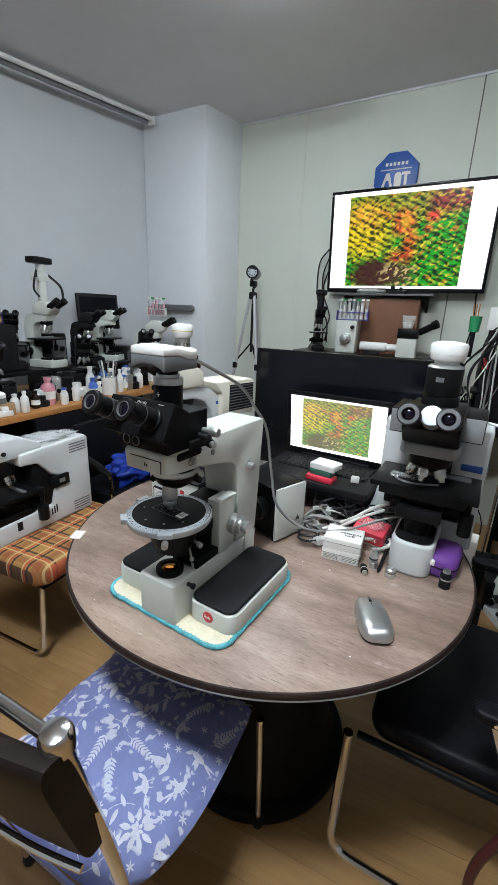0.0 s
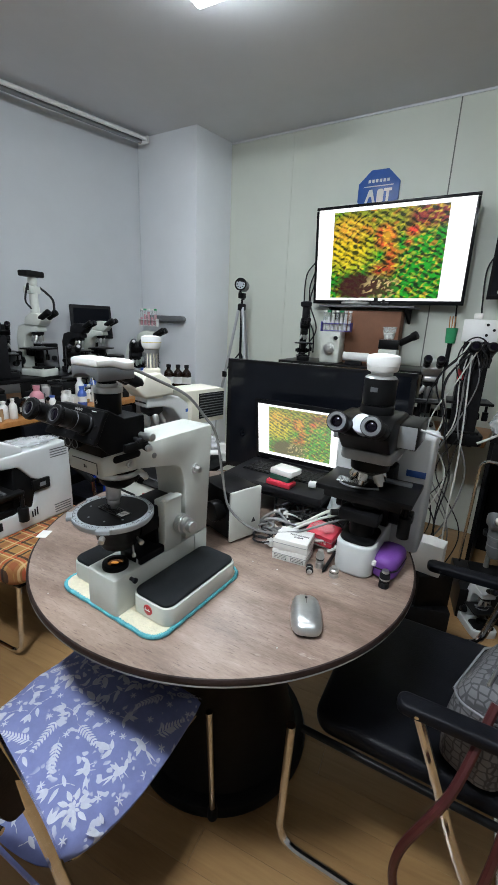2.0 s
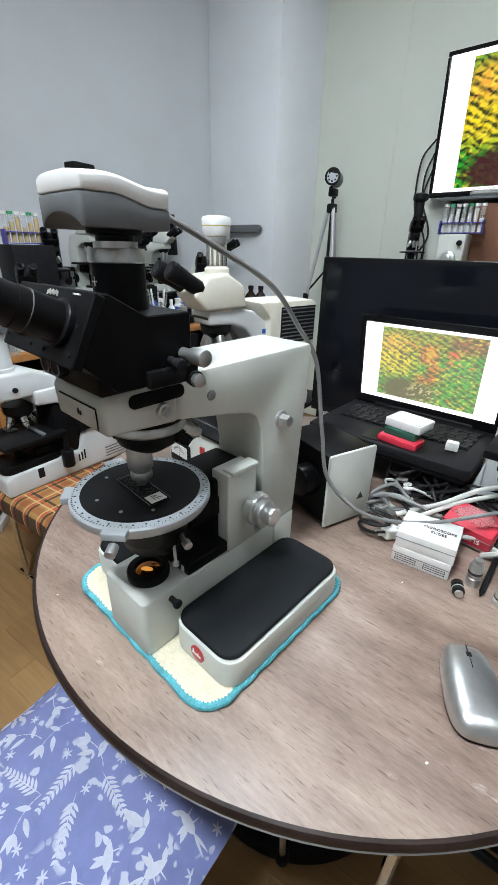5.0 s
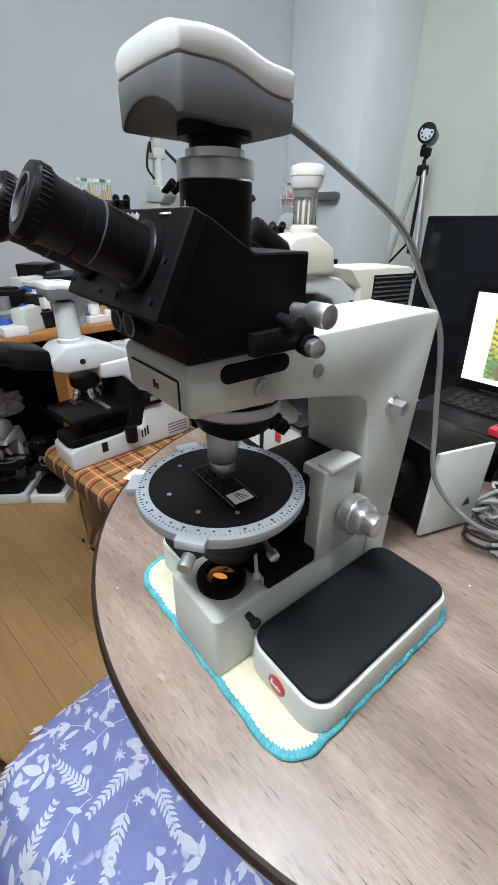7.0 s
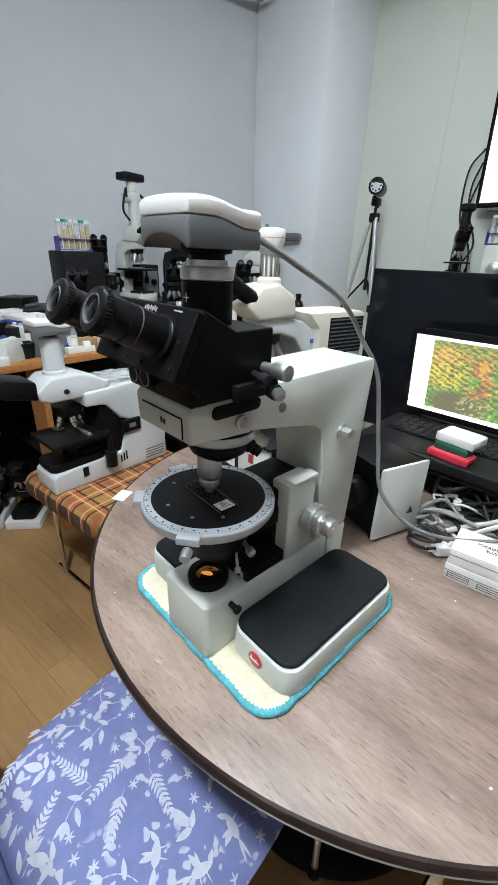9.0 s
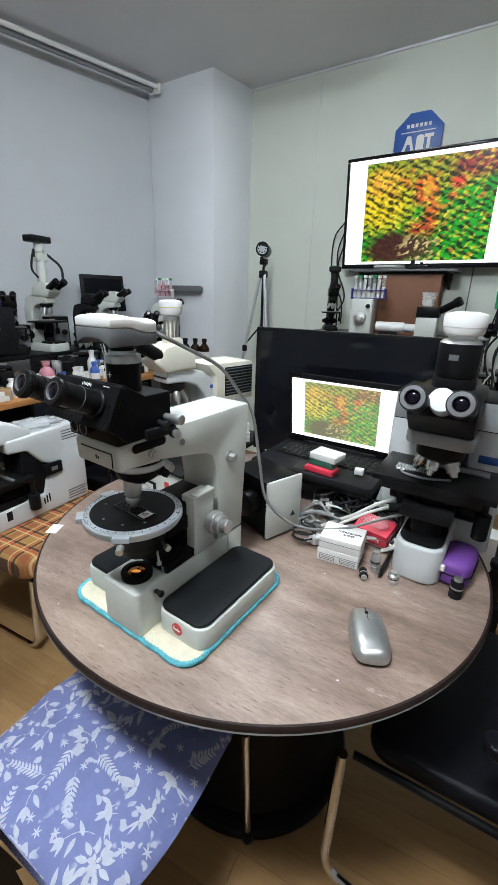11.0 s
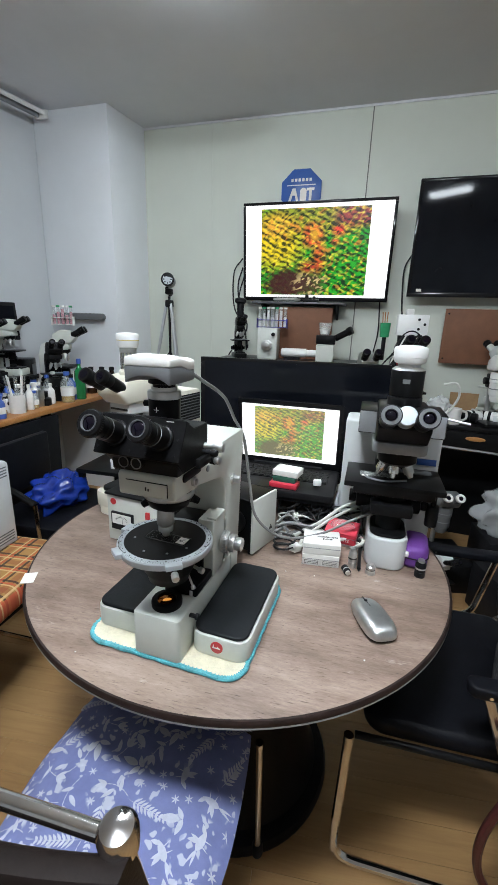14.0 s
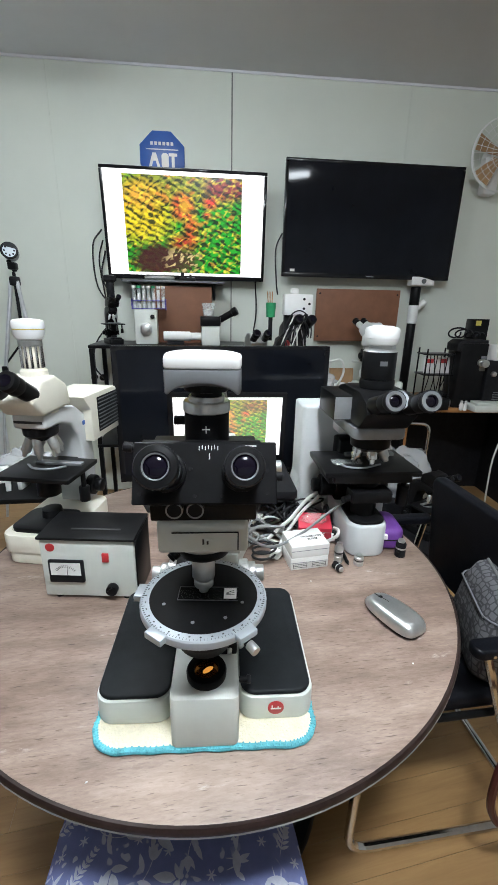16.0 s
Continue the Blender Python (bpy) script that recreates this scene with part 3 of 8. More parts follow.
# ceiling lamps: flush white housings with lit diffusers
def ceiling_lamp(x, y, w, d, h, strength, turn=0):
    lamp = thing("ceiling_light", "white ceiling light with a lit opal diffuser", "ceiling light", pose(x, y, TOP, 0, 0, turn), group="ceiling lights")
    part("housing", box((0, 0, -0.002), (w * 0.9, d * 0.9, 0.004)), M_WHITE, lamp)
    part("diffuser", box((0, 0, -0.004 - h / 2), (w, d, h), 0.012), glow("lit_diffuser", (0.9, 0.985, 1.06), strength), lamp, "lit opal diffuser")


ceiling_lamp(-0.85, 1.52, 0.5, 0.5, 0.07, LAMP * 0.66)
ceiling_lamp(-0.34, -0.1, 0.3, 0.2, 0.06, LAMP * 6.6)
ceiling_lamp(0.5, 0.56, 0.42, 0.1, 0.04, LAMP * 1.2, 34)

# ---- round table ----
TX, TY, TZ, TR = -0.41, 0.957, 0.74, 0.53
table = thing("round_table", "round worn brown wood-look table on a black drum pedestal", "table", pose(TX, TY, 0))
part("tabletop", lathe([(TR - 0.03, TZ - 0.016), (TR - 0.007, TZ - 0.016), (TR - 0.006, TZ - 0.001), (TR - 0.008, TZ)], seg=128), M_TABLE, table)
part("rim", lathe([(TR - 0.0055, TZ - 0.012), (TR - 0.001, TZ - 0.0118), (TR, TZ - 0.008), (TR - 0.001, TZ - 0.003), (TR - 0.003, TZ - 0.0003), (TR - 0.0055, TZ - 0.0006)], seg=128), M_RIM, table, "dark brown rounded rim")
part("edge_strip", lathe([(TR - 0.0055, TZ - 0.0175), (TR - 0.002, TZ - 0.017), (TR - 0.0005, TZ - 0.0145), (TR - 0.002, TZ - 0.0125), (TR - 0.0055, TZ - 0.0122)], seg=128), M_STEEL, table, "bright metal edge strip")
part("under_edge", lathe([(TR - 0.05, TZ - 0.032), (TR - 0.022, TZ - 0.03), (TR - 0.013, TZ - 0.022), (TR - 0.05, TZ - 0.0215)], seg=96), M_RIM, table)
part("pedestal", lathe([(0.255, 0.04), (0.235, 0.09), (0.2, 0.3), (0.19, 0.5), (0.2, TZ - 0.022)], seg=64), M_BLACK, table, "black drum pedestal")
part("base_ring", lathe([(0.288, 0.0), (0.29, 0.012), (0.283, 0.03), (0.255, 0.042)], seg=64), M_SATIN, table)

# ---- the large polarising microscope ----
SC = pose(-0.446, 0.563, TZ, 0, 0, -5)
towel = thing("towel_mat", "cream towelling mat with turquoise stitched edging under the microscope", "mat", SC)
part("cloth", prism(rrect(-0.154, -0.041, 0.154, 0.25, 0.035), 0.0005, 0.008, "z", 0.002), M_MATWOOL, towel)
def outline(x0, y0, x1, y1, r, step=0.012):
    """Rounded rectangle as an evenly stepped closed line."""
    p = rrect(x0, y0, x1, y1, r, 8)
    out = []
    for a, b in zip(p, p[1:] + p[:1]):
        n = max(1, int(math.hypot(b[0] - a[0], b[1] - a[1]) / step))
        out += [(a[0] + (b[0] - a[0]) * k / n, a[1] + (b[1] - a[1]) * k / n) for k in range(n)]
    return out + out[:1]


wob = [(x + 0.0008 * math.sin(i * 2.1), y + 0.0008 * math.cos(i * 1.7), 0.0048) for i, (x, y) in enumerate(outline(-0.155, -0.043, 0.155, 0.252, 0.036))]
part("edging", hose(wob, 0.0043, 8, 2), M_TEAL, towel, "turquoise stitched edging")
st = []
line_ = spline(wob, 3)
for i in range(0, len(line_) - 1, 2):
    p, q = line_[i], line_[i + 1]
    a_ = math.atan2(q.y - p.y, q.x - p.x)
    st.append(box((p.x, p.y, 0.0082), (0.0022, 0.0088, 0.002), 0.0008, 1, Matrix.Rotation(a_, 4, "Z")))
tagged(part("stitches", st, M_TEAL, towel), kind="stuff")

sc = thing("polarising_microscope", "large pale-grey and black polarising microscope with camera on top", "microscope", SC)
B0 = 0.008
part("front_block", prism(rrect(-0.045, -0.045, 0.046, 0.2, 0.008), B0, 0.094, "z", 0.004), M_GREYWHITE, sc)
for s, nm in ((1, "right"), (-1, "left")):
    xs = sorted((0.0465 * s, 0.156 * s))
    out = rrect(xs[0], -0.008, xs[1], 0.229, 0.024)
    wing = part("wing", prism(out, B0, 0.05, "z", 0.004), M_GREYWHITE, sc, "pale-grey base wing")
    part("armrest_pad", prism(rrect(xs[0] + 0.003, -0.005, xs[1] - 0.004, 0.226, 0.022), 0.05, 0.0575, "z", 0.005, 3), M_PAD, wing, "black armrest pad")
badge = part("badge", lathe([(0.0115, 0), (0.0115, 0.0015), (0.0105, 0.002)], (0.1, -0.0085, 0.032), 32, (0, -1, 0)), M_RED, sc, "oval red enamel badge")
part("script_bar", [box((0.1, -0.0108, 0.032), (0.015, 0.001, 0.0022), 0.0004), box((0.0945, -0.0108, 0.0345), (0.0018, 0.001, 0.007), 0.0004), box((0.103, -0.0108, 0.0335), (0.0016, 0.001, 0.005), 0.0004)], M_CARD, badge)
# lamp port in the foot
port = part("light_port", lathe([(0.027, 0.0), (0.0275, 0.008), (0.026, 0.011), (0.0175, 0.0115), (0.0165, 0.008)], (0.002, -0.006, 0.0945), 40), M_BLACK, sc, "black ring round the light port")
pg = part("port_glass", lathe([(0.0163, 0.0), (0.0163, 0.0085), (0.008, 0.0105), (0.002, 0.011)], (0.002, -0.006, 0.0945), 32), M_AMBER, port, "amber reflecting glass")
# small glowing oval laid on the glass as the lamp's glint
part("lit_filament", turned(lathe([(0.0085, 0.0), (0.007, 0.0014), (0.002, 0.002)], (0, 0, 0), 24), pose(0.004, -0.009, 0.1044, 0, 0, 35) @ Matrix.Diagonal((1, 0.5, 1, 1))), M_LENSGLOW, port, "orange lamp reflection made as a glowing oval")
part("lock_screw", [rod((0.047, -0.005, 0.082), (0.058, -0.005, 0.082), 0.004), rod((0.058, -0.005, 0.082), (0.063, -0.005, 0.082), 0.006, bev=0.001)], M_DARK, sc)
part("aperture_lever", [rod((0.034, 0.03, 0.096), (0.034, 0.03, 0.108), 0.006, bev=0.001), rod((0.02, 0.035, 0.104), (0.034, 0.03, 0.104), 0.003)], M_STEEL, sc)
# arm: upright and horizontal limb in one casting
arm = [(0.245, 0.095), (0.262, 0.355), (0.258, 0.364), (0.02, 0.363), (0.02, 0.315), (0.1, 0.3), (0.135, 0.292), (0.15, 0.282), (0.158, 0.262), (0.165, 0.22), (0.165, 0.095)]
part("arm", prism(arm, -0.046, 0.046, "x", 0.004), M_GREYWHITE, sc)
part("foot_cover", prism([(0.2, B0), (0.245, B0), (0.246, 0.094), (0.2, 0.094)], -0.046, 0.046, "x", 0.003), M_GREYWHITE, sc)
part("side_bolt", [rod((0.045, 0.198, 0.268), (0.049, 0.198, 0.268), 0.012, bev=0.001), rod((0.049, 0.198, 0.268), (0.063, 0.198, 0.268), 0.0085, seg=6, bev=0.001)], M_STEEL, sc)
head_block = part("head_block", prism([(-0.062, 0.322), (-0.064, 0.355), (-0.058, 0.362), (0.0195, 0.363), (0.0195, 0.316)], -0.045, 0.052, "x", 0.006, 3), M_GREYWHITE, sc, "pale-grey nose casting")
part("name_plate", [box((0.006, -0.0648, 0.349), (0.07, 0.001, 0.0012)), box((0.041, -0.0638, 0.338), (0.0012, 0.001, 0.022))], M_DARK, head_block)
part("tick_mark", [box((0.004, -0.0635, 0.337), (0.002, 0.001, 0.006)), box((0.0085, -0.0635, 0.336), (0.002, 0.001, 0.004))], M_INK, head_block)
part("lever_slot", prism([(-0.005 + p[0], 0.35 + p[1]) for p in rrect(-0.032, -0.007, 0.032, 0.007, 0.0065)], 0.0515, 0.0545, "x", 0.001), M_BLACK, sc)
part("clamp_screw", [rod((0.051, 0.0, 0.334), (0.057, 0.0, 0.334), 0.008, bev=0.001), rod((0.057, 0.0, 0.334), (0.06, 0.0, 0.334), 0.005)], M_STEEL, sc)
part("clamp_screw", [rod((0.045, 0.07, 0.332), (0.0475, 0.07, 0.332), 0.006, bev=0.0005)], M_MIDGREY, sc)
# stage carrier on the upright
part("stage_carrier", [prism(rrect(0.015, 0.095, 0.048, 0.15, 0.003), 0.095, 0.217, "z", 0.003), box((0.041, 0.125, 0.218), (0.02, 0.05, 0.006), 0.002)], M_GREYWHITE, sc)
part("carrier_back", box((-0.01, 0.125, 0.15), (0.075, 0.075, 0.11), 0.004), M_BLACK, sc)
for s in (1, -1):
    knob = part("focus_knob", [rod((0.05 * s, 0.14, 0.153), (0.066 * s, 0.14, 0.153), 0.0225, bev=0.002), rod((0.066 * s, 0.14, 0.153), (0.078 * s, 0.14, 0.153), 0.0185, bev=0.002)], M_STEEL, sc, "knurled aluminium coarse focus knob")
    part("fine_knob", [rod((0.078 * s, 0.14, 0.153), (0.092 * s, 0.14, 0.153), 0.0135, bev=0.0015), rod((0.092 * s, 0.14, 0.153), (0.0925 * s, 0.14, 0.153), 0.003)], M_STEEL, knob)
    tagged(part("grip_ribs", [box((0.059 * s, 0.14 + 0.0225 * math.cos(a), 0.153 + 0.0225 * math.sin(a)), (0.01, 0.0012, 0.0012), rot=Matrix.Rotation(a, 4, "X")) for a in [2 * math.pi * i / 40 for i in range(40)]], M_STEEL, knob), kind="stuff")
# rotating stage
SZ = 0.222
stage = part("rotating_stage", lathe([(0.062, SZ - 0.018), (0.078, SZ - 0.014), (0.081, SZ - 0.009), (0.081, SZ - 0.002), (0.0795, SZ), (0.0692, SZ + 0.0003)], (0, -0.002, 0), 72), M_RING, sc, "round rotating stage with pale degree ring")
part("stage_plate", lathe([(0.069, SZ - 0.002), (0.069, SZ + 0.0008), (0.012, SZ + 0.001)], (0, -0.002, 0), 64), M_SATIN, stage, "black stage plate")
marks = []
for i in range(120):
    a = 2 * math.pi * i / 120
    ln = 0.0045 if i % 10 == 0 else (0.0035 if i % 5 == 0 else 0.0022)
    rr_ = 0.0785 - ln / 2
    marks.append(box((rr_ * math.cos(a), -0.002 + rr_ * math.sin(a), SZ + 0.0004), (ln, 0.00035, 0.0006), rot=Matrix.Rotation(a, 4, "Z")))
tagged(part("degree_marks", marks, M_INK, stage), kind="stuff")
tagged(part("digits_ring", [box((0.0735 * math.cos(a), -0.002 + 0.0735 * math.sin(a), SZ + 0.0005), (0.0014, 0.0022, 0.0004), rot=Matrix.Rotation(a, 4, "Z")) for a in [2 * math.pi * i / 36 for i in range(36)]], M_INK, stage), kind="stuff")
for a in (200, 258, 302, 340):
    for rr_ in (0.052,):
        part("clip_hole", rod((rr_ * math.cos(radians(a)), -0.002 + rr_ * math.sin(radians(a)), SZ + 0.0008), (rr_ * math.cos(radians(a)), -0.002 + rr_ * math.sin(radians(a)), SZ + 0.0016), 0.0022, seg=12), M_MIDGREY, stage)
for ang in (-128, -52, 172):
    a = radians(ang)
    cx, cy = 0.083 * math.cos(a), -0.002 + 0.083 * math.sin(a)
    ver = part("vernier", box((cx, cy, SZ - 0.004), (0.013, 0.026, 0.009), 0.0015, rot=Matrix.Rotation(a, 4, "Z")), M_RING, stage)
    if ang == -52:
        part("vernier_screw", [rod((cx + 0.006 * math.cos(a), cy + 0.006 * math.sin(a), SZ - 0.014), (cx + 0.019 * math.cos(a), cy + 0.019 * math.sin(a), SZ - 0.016), 0.0058, bev=0.001)], M_STEEL, ver)
part("substage", [lathe([(0.028, 0.14), (0.036, 0.143), (0.039, 0.155), (0.044, 0.163), (0.046, 0.18), (0.056, 0.192), (0.06, SZ - 0.0185)], (0, 0.008, 0), 48), box((0.0, 0.075, 0.165), (0.06, 0.06, 0.03), 0.004), box((0.012, 0.075, 0.104), (0.066, 0.1, 0.018), 0.003)], M_BLACK, sc)
part("polariser_lever", [rod((0.034, 0.014, 0.15), (0.047, 0.006, 0.135), 0.002), rod((0.047, 0.006, 0.135), (0.051, 0.003, 0.13), 0.004, bev=0.001)], M_STEEL, sc)
part("condenser_screw", [rod((0.04, 0.02, 0.165), (0.055, 0.016, 0.163), 0.003), rod((0.055, 0.016, 0.163), (0.064, 0.014, 0.162), 0.0055, bev=0.001)], M_STEEL, sc)
# nosepiece and objectives
nose = part("nosepiece", lathe([(0.02, 0.272), (0.034, 0.282), (0.04, 0.296), (0.041, 0.318)], (0, 0.014, 0), 40), M_BLACK, sc)
part("nose_ring", lathe([(0.0415, 0.298), (0.043, 0.3), (0.043, 0.306), (0.0415, 0.309)], (0, 0.014, 0), 40), M_STEEL, nose)
part("objective", [rod((0, 0, 0.285), (0, 0, 0.25), 0.0145, bev=0.001), rod((0, 0, 0.247), (0, 0, 0.2365), 0.0125, bev=0.0015), rod((0, 0, 0.2365), (0, 0, 0.2275), 0.008, 0.006)], M_STEEL, nose, "working satin-metal objective")
for ax, tone in ((25, M_BLACK), (70, M_STEEL), (150, M_STEEL), (215, M_BLACK)):
    d = Vector((math.cos(radians(ax)) * 0.8, math.sin(radians(ax)) * 0.8 + 0.15, -0.55)).normalized()
    o = Vector((0.026 * math.cos(radians(ax)), 0.018 + 0.026 * math.sin(radians(ax)), 0.295))
    q = 0.62 if tone is M_BLACK else 0.9
    part("objective", [rod(o, o + d * 0.024 * q, 0.0135 * q, bev=0.001), rod(o + d * 0.024 * q, o + d * 0.036 * q, 0.011 * q, bev=0.001), rod(o + d * 0.036 * q, o + d * 0.042 * q, 0.006)], tone, nose)
# slide under the objective
slide = thing("specimen_slide", "glass specimen slide with a paper label on the stage", "slide", SC @ pose(0.006, -0.004, SZ + 0.0028, 0, 0, -3))
part("glass", box((0, 0, 0), (0.076, 0.026, 0.0012)), M_CLEAR, slide)
for yy in (-0.0129, 0.0129):
    part("ground_edge", box((0, yy, 0.0003), (0.076, 0.0005, 0.001)), M_GREY, slide)
part("ground_edge", box((-0.0379, 0, 0.0003), (0.0005, 0.0255, 0.001)), M_GREY, slide)
part("paper_label", box((0.028, 0, 0.0009), (0.016, 0.02, 0.0004)), M_CARD, slide)
part("ink_mark", [box((0.028, 0.003 * i - 0.003, 0.0013), (0.011, 0.0008, 0.0002), rot=Matrix.Rotation(0.25 * i, 4, "Z")) for i in range(3)], M_INK, slide)
# tube head
hd = part("tube_head", prism([(-0.052, 0.366), (-0.083, 0.398), (-0.058, 0.4475), (-0.05, 0.447), (-0.016, 0.427), (0.031, 0.427), (0.031, 0.364)], -0.056, 0.063, "x", 0.0012, 1), M_BLACK, sc, "black trinocular tube head")
# square front plate, tipped back with the tubes
HF = Matrix.Translation((0.008, -0.0775, 0.4215)) @ Matrix.Rotation(radians(-27), 4, "X")
plate = part("front_plate", turned(box((0, 0, 0), (0.138, 0.009, 0.06), 0.0012, 1), HF), M_BLACK, hd)
part("scale_mark", [turned(box((-0.006 + 0.003 * i, -0.005, 0.025 - (0 if i % 2 else 0.001)), (0.0006, 0.001, 0.004)), HF) for i in range(7)], M_CARD, plate)
part("index_mark", [turned(box((0.004, -0.005, 0.016), (0.001, 0.001, 0.006)), HF), turned(box((0.044, -0.005, 0.026), (0.011, 0.001, 0.0012)), HF)], M_CARD, plate)
for x, z in ((-0.014, 0.004), (-0.01, -0.022), (0.016, -0.022), (0.06, 0.002), (0.06, -0.02), (-0.062, -0.02)):
    part("screw", turned(rod((x, -0.0045, z), (x, -0.0058, z), 0.0018, seg=12), HF), M_DARK, plate)
ed = Vector((0, -0.9, 0.435)).normalized()
for s in (-1, 1):
    o = Vector((0.007 + 0.0362 * s, -0.081, 0.4245))
    tubeb = part("eyepiece_tube", lathe([(0.0195, 0.0), (0.0195, 0.0045), (0.0185, 0.0055), (0.0165, 0.006), (0.0165, 0.0292), (0.0158, 0.0296), (0.0158, 0.0304), (0.0162, 0.0308), (0.0162, 0.039)], o, 40, ed), M_SATIN, hd, "black eyepiece tube")
    part("tube_ring", [rod(o + ed * 0.0293, o + ed * 0.0299, 0.0167, seg=32)], M_GREY, tubeb)
    ax = o + ed * 0.039
    cup = turned(lathe([(0.0155, 0), (0.0158, 0.0125), (0.0166, 0.0145), (0.0172, 0.016), (0.0172, 0.0222), (0.0162, 0.0238), (0.0118, 0.0242), (0.0102, 0.0215)] if s > 0 else [(0.0155, 0), (0.0158, 0.011), (0.0172, 0.0125), (0.0188, 0.0145), (0.0188, 0.0212), (0.0175, 0.0232), (0.0125, 0.0242), (0.0102, 0.0215)], (0, 0, 0), 40), Matrix.Translation(ax) @ ed.to_track_quat("Z", "Y").to_matrix().to_4x4())
    part("eyepiece", cup, M_SATIN, tubeb, "black rubber-rimmed eyepiece")
    part("eye_lens", lathe([(0.0101, 0.0), (0.008, 0.0014), (0.004, 0.0024), (0.001, 0.0027)], ax + ed * 0.0216, 32, ed), M_EYEGLASS, tubeb)
    part("lens_ring", lathe([(0.0113, -0.0042), (0.0113, 0.0012), (0.0103, 0.0008), (0.0101, -0.004)], ax + ed * 0.0235, 32, ed), M_GREY, tubeb)
    rr_ = 0.0171 if s > 0 else 0.0187
    ribs = []
    for i in range(40):
        a = 2 * math.pi * i / 40
        u = Vector((1, 0, 0)) * math.cos(a) + ed.cross(Vector((1, 0, 0))) * math.sin(a)
        ribs.append(rod(ax + ed * 0.0162 + u * rr_, ax + ed * 0.0208 + u * rr_, 0.0007, seg=6))
    part("grip_ribs", ribs, M_DARK, tubeb)
# printed word on the eyepiece barrel is only a short pale bar
wheel = part("filter_wheel", [rod((-0.024, -0.066, 0.38), (-0.024, -0.075, 0.38), 0.009, bev=0.001)], M_DARK, sc)
part("wheel_ring", lathe([(0.0088, 0), (0.0088, 0.0008), (0.0074, 0.0009), (0.0073, 0.0001)], (-0.024, -0.0748, 0.38), 28, (0, -1, 0)), M_MIDGREY, wheel)
wheel = part("filter_wheel", [rod((-0.003, -0.066, 0.38), (-0.003, -0.075, 0.38), 0.009, bev=0.001)], M_DARK, sc)
part("wheel_ring", lathe([(0.0088, 0), (0.0088, 0.0008), (0.0074, 0.0009), (0.0073, 0.0001)], (-0.003, -0.0748, 0.38), 28, (0, -1, 0)), M_MIDGREY, wheel)
part("lower_head", prism([(-0.066, 0.3635), (-0.068, 0.395), (0.025, 0.395), (0.025, 0.364)], -0.05, 0.06, "x", 0.002), M_SATIN, sc)
part("beam_slider", [box((0.073, 0.0, 0.374), (0.008, 0.055, 0.016), 0.002), rod((0.07, 0.024, 0.368), (0.082, 0.02, 0.368), 0.008, bev=0.001)], M_SATIN, sc)
part("slider_knob", [rod((0.082, 0.02, 0.368), (0.09, 0.018, 0.368), 0.0065, bev=0.001)], M_STEEL, sc)
part("bertrand_knob", [rod((0.06, 0.02, 0.39), (0.078, 0.02, 0.39), 0.0055), rod((0.078, 0.02, 0.39), (0.096, 0.02, 0.39), 0.0082, bev=0.0012)], M_STEEL, sc, "knurled aluminium knob")
part("bertrand_rod", [rod((0.07, 0.0, 0.388), (0.085, -0.004, 0.388), 0.0035), rod((0.085, -0.004, 0.388), (0.095, -0.006, 0.388), 0.0055, bev=0.001)], M_DARK, sc)
part("side_peg", [rod((-0.06, 0.0, 0.42), (-0.078, 0.0, 0.422), 0.004), rod((-0.078, 0, 0.422), (-0.088, 0, 0.423), 0.006, bev=0.001)], M_DARK, sc)
# photo tube and camera
PTX, PTY = 0.007, -0.006
part("photo_tube", [lathe([(0.0245, 0.42), (0.0245, 0.4665), (0.0235, 0.467)], (PTX, PTY, 0), 48)], M_BLACK, sc, "black photo tube")
part("tube_collar", lathe([(0.0246, 0.467), (0.0256, 0.468), (0.0256, 0.4775), (0.0246, 0.479), (0.0195, 0.4792), (0.0195, 0.4845)], (PTX, PTY, 0), 48), M_STEEL, sc, "satin aluminium collar")
part("collar_screw", [rod((PTX - 0.024, PTY, 0.456), (PTX - 0.036, PTY, 0.456), 0.005, bev=0.001)], M_DARK, sc)
part("cross_mark", [box((PTX, PTY - 0.0248, 0.452), (0.008, 0.0006, 0.0008)), box((PTX, PTY - 0.0248, 0.452), (0.0008, 0.0006, 0.008))], M_CARD, sc)
part("camera_mount", lathe([(0.017, 0.4845), (0.017, 0.489), (0.024, 0.4905), (0.024, 0.499)], (PTX, PTY, 0), 40), M_BLACK, sc)


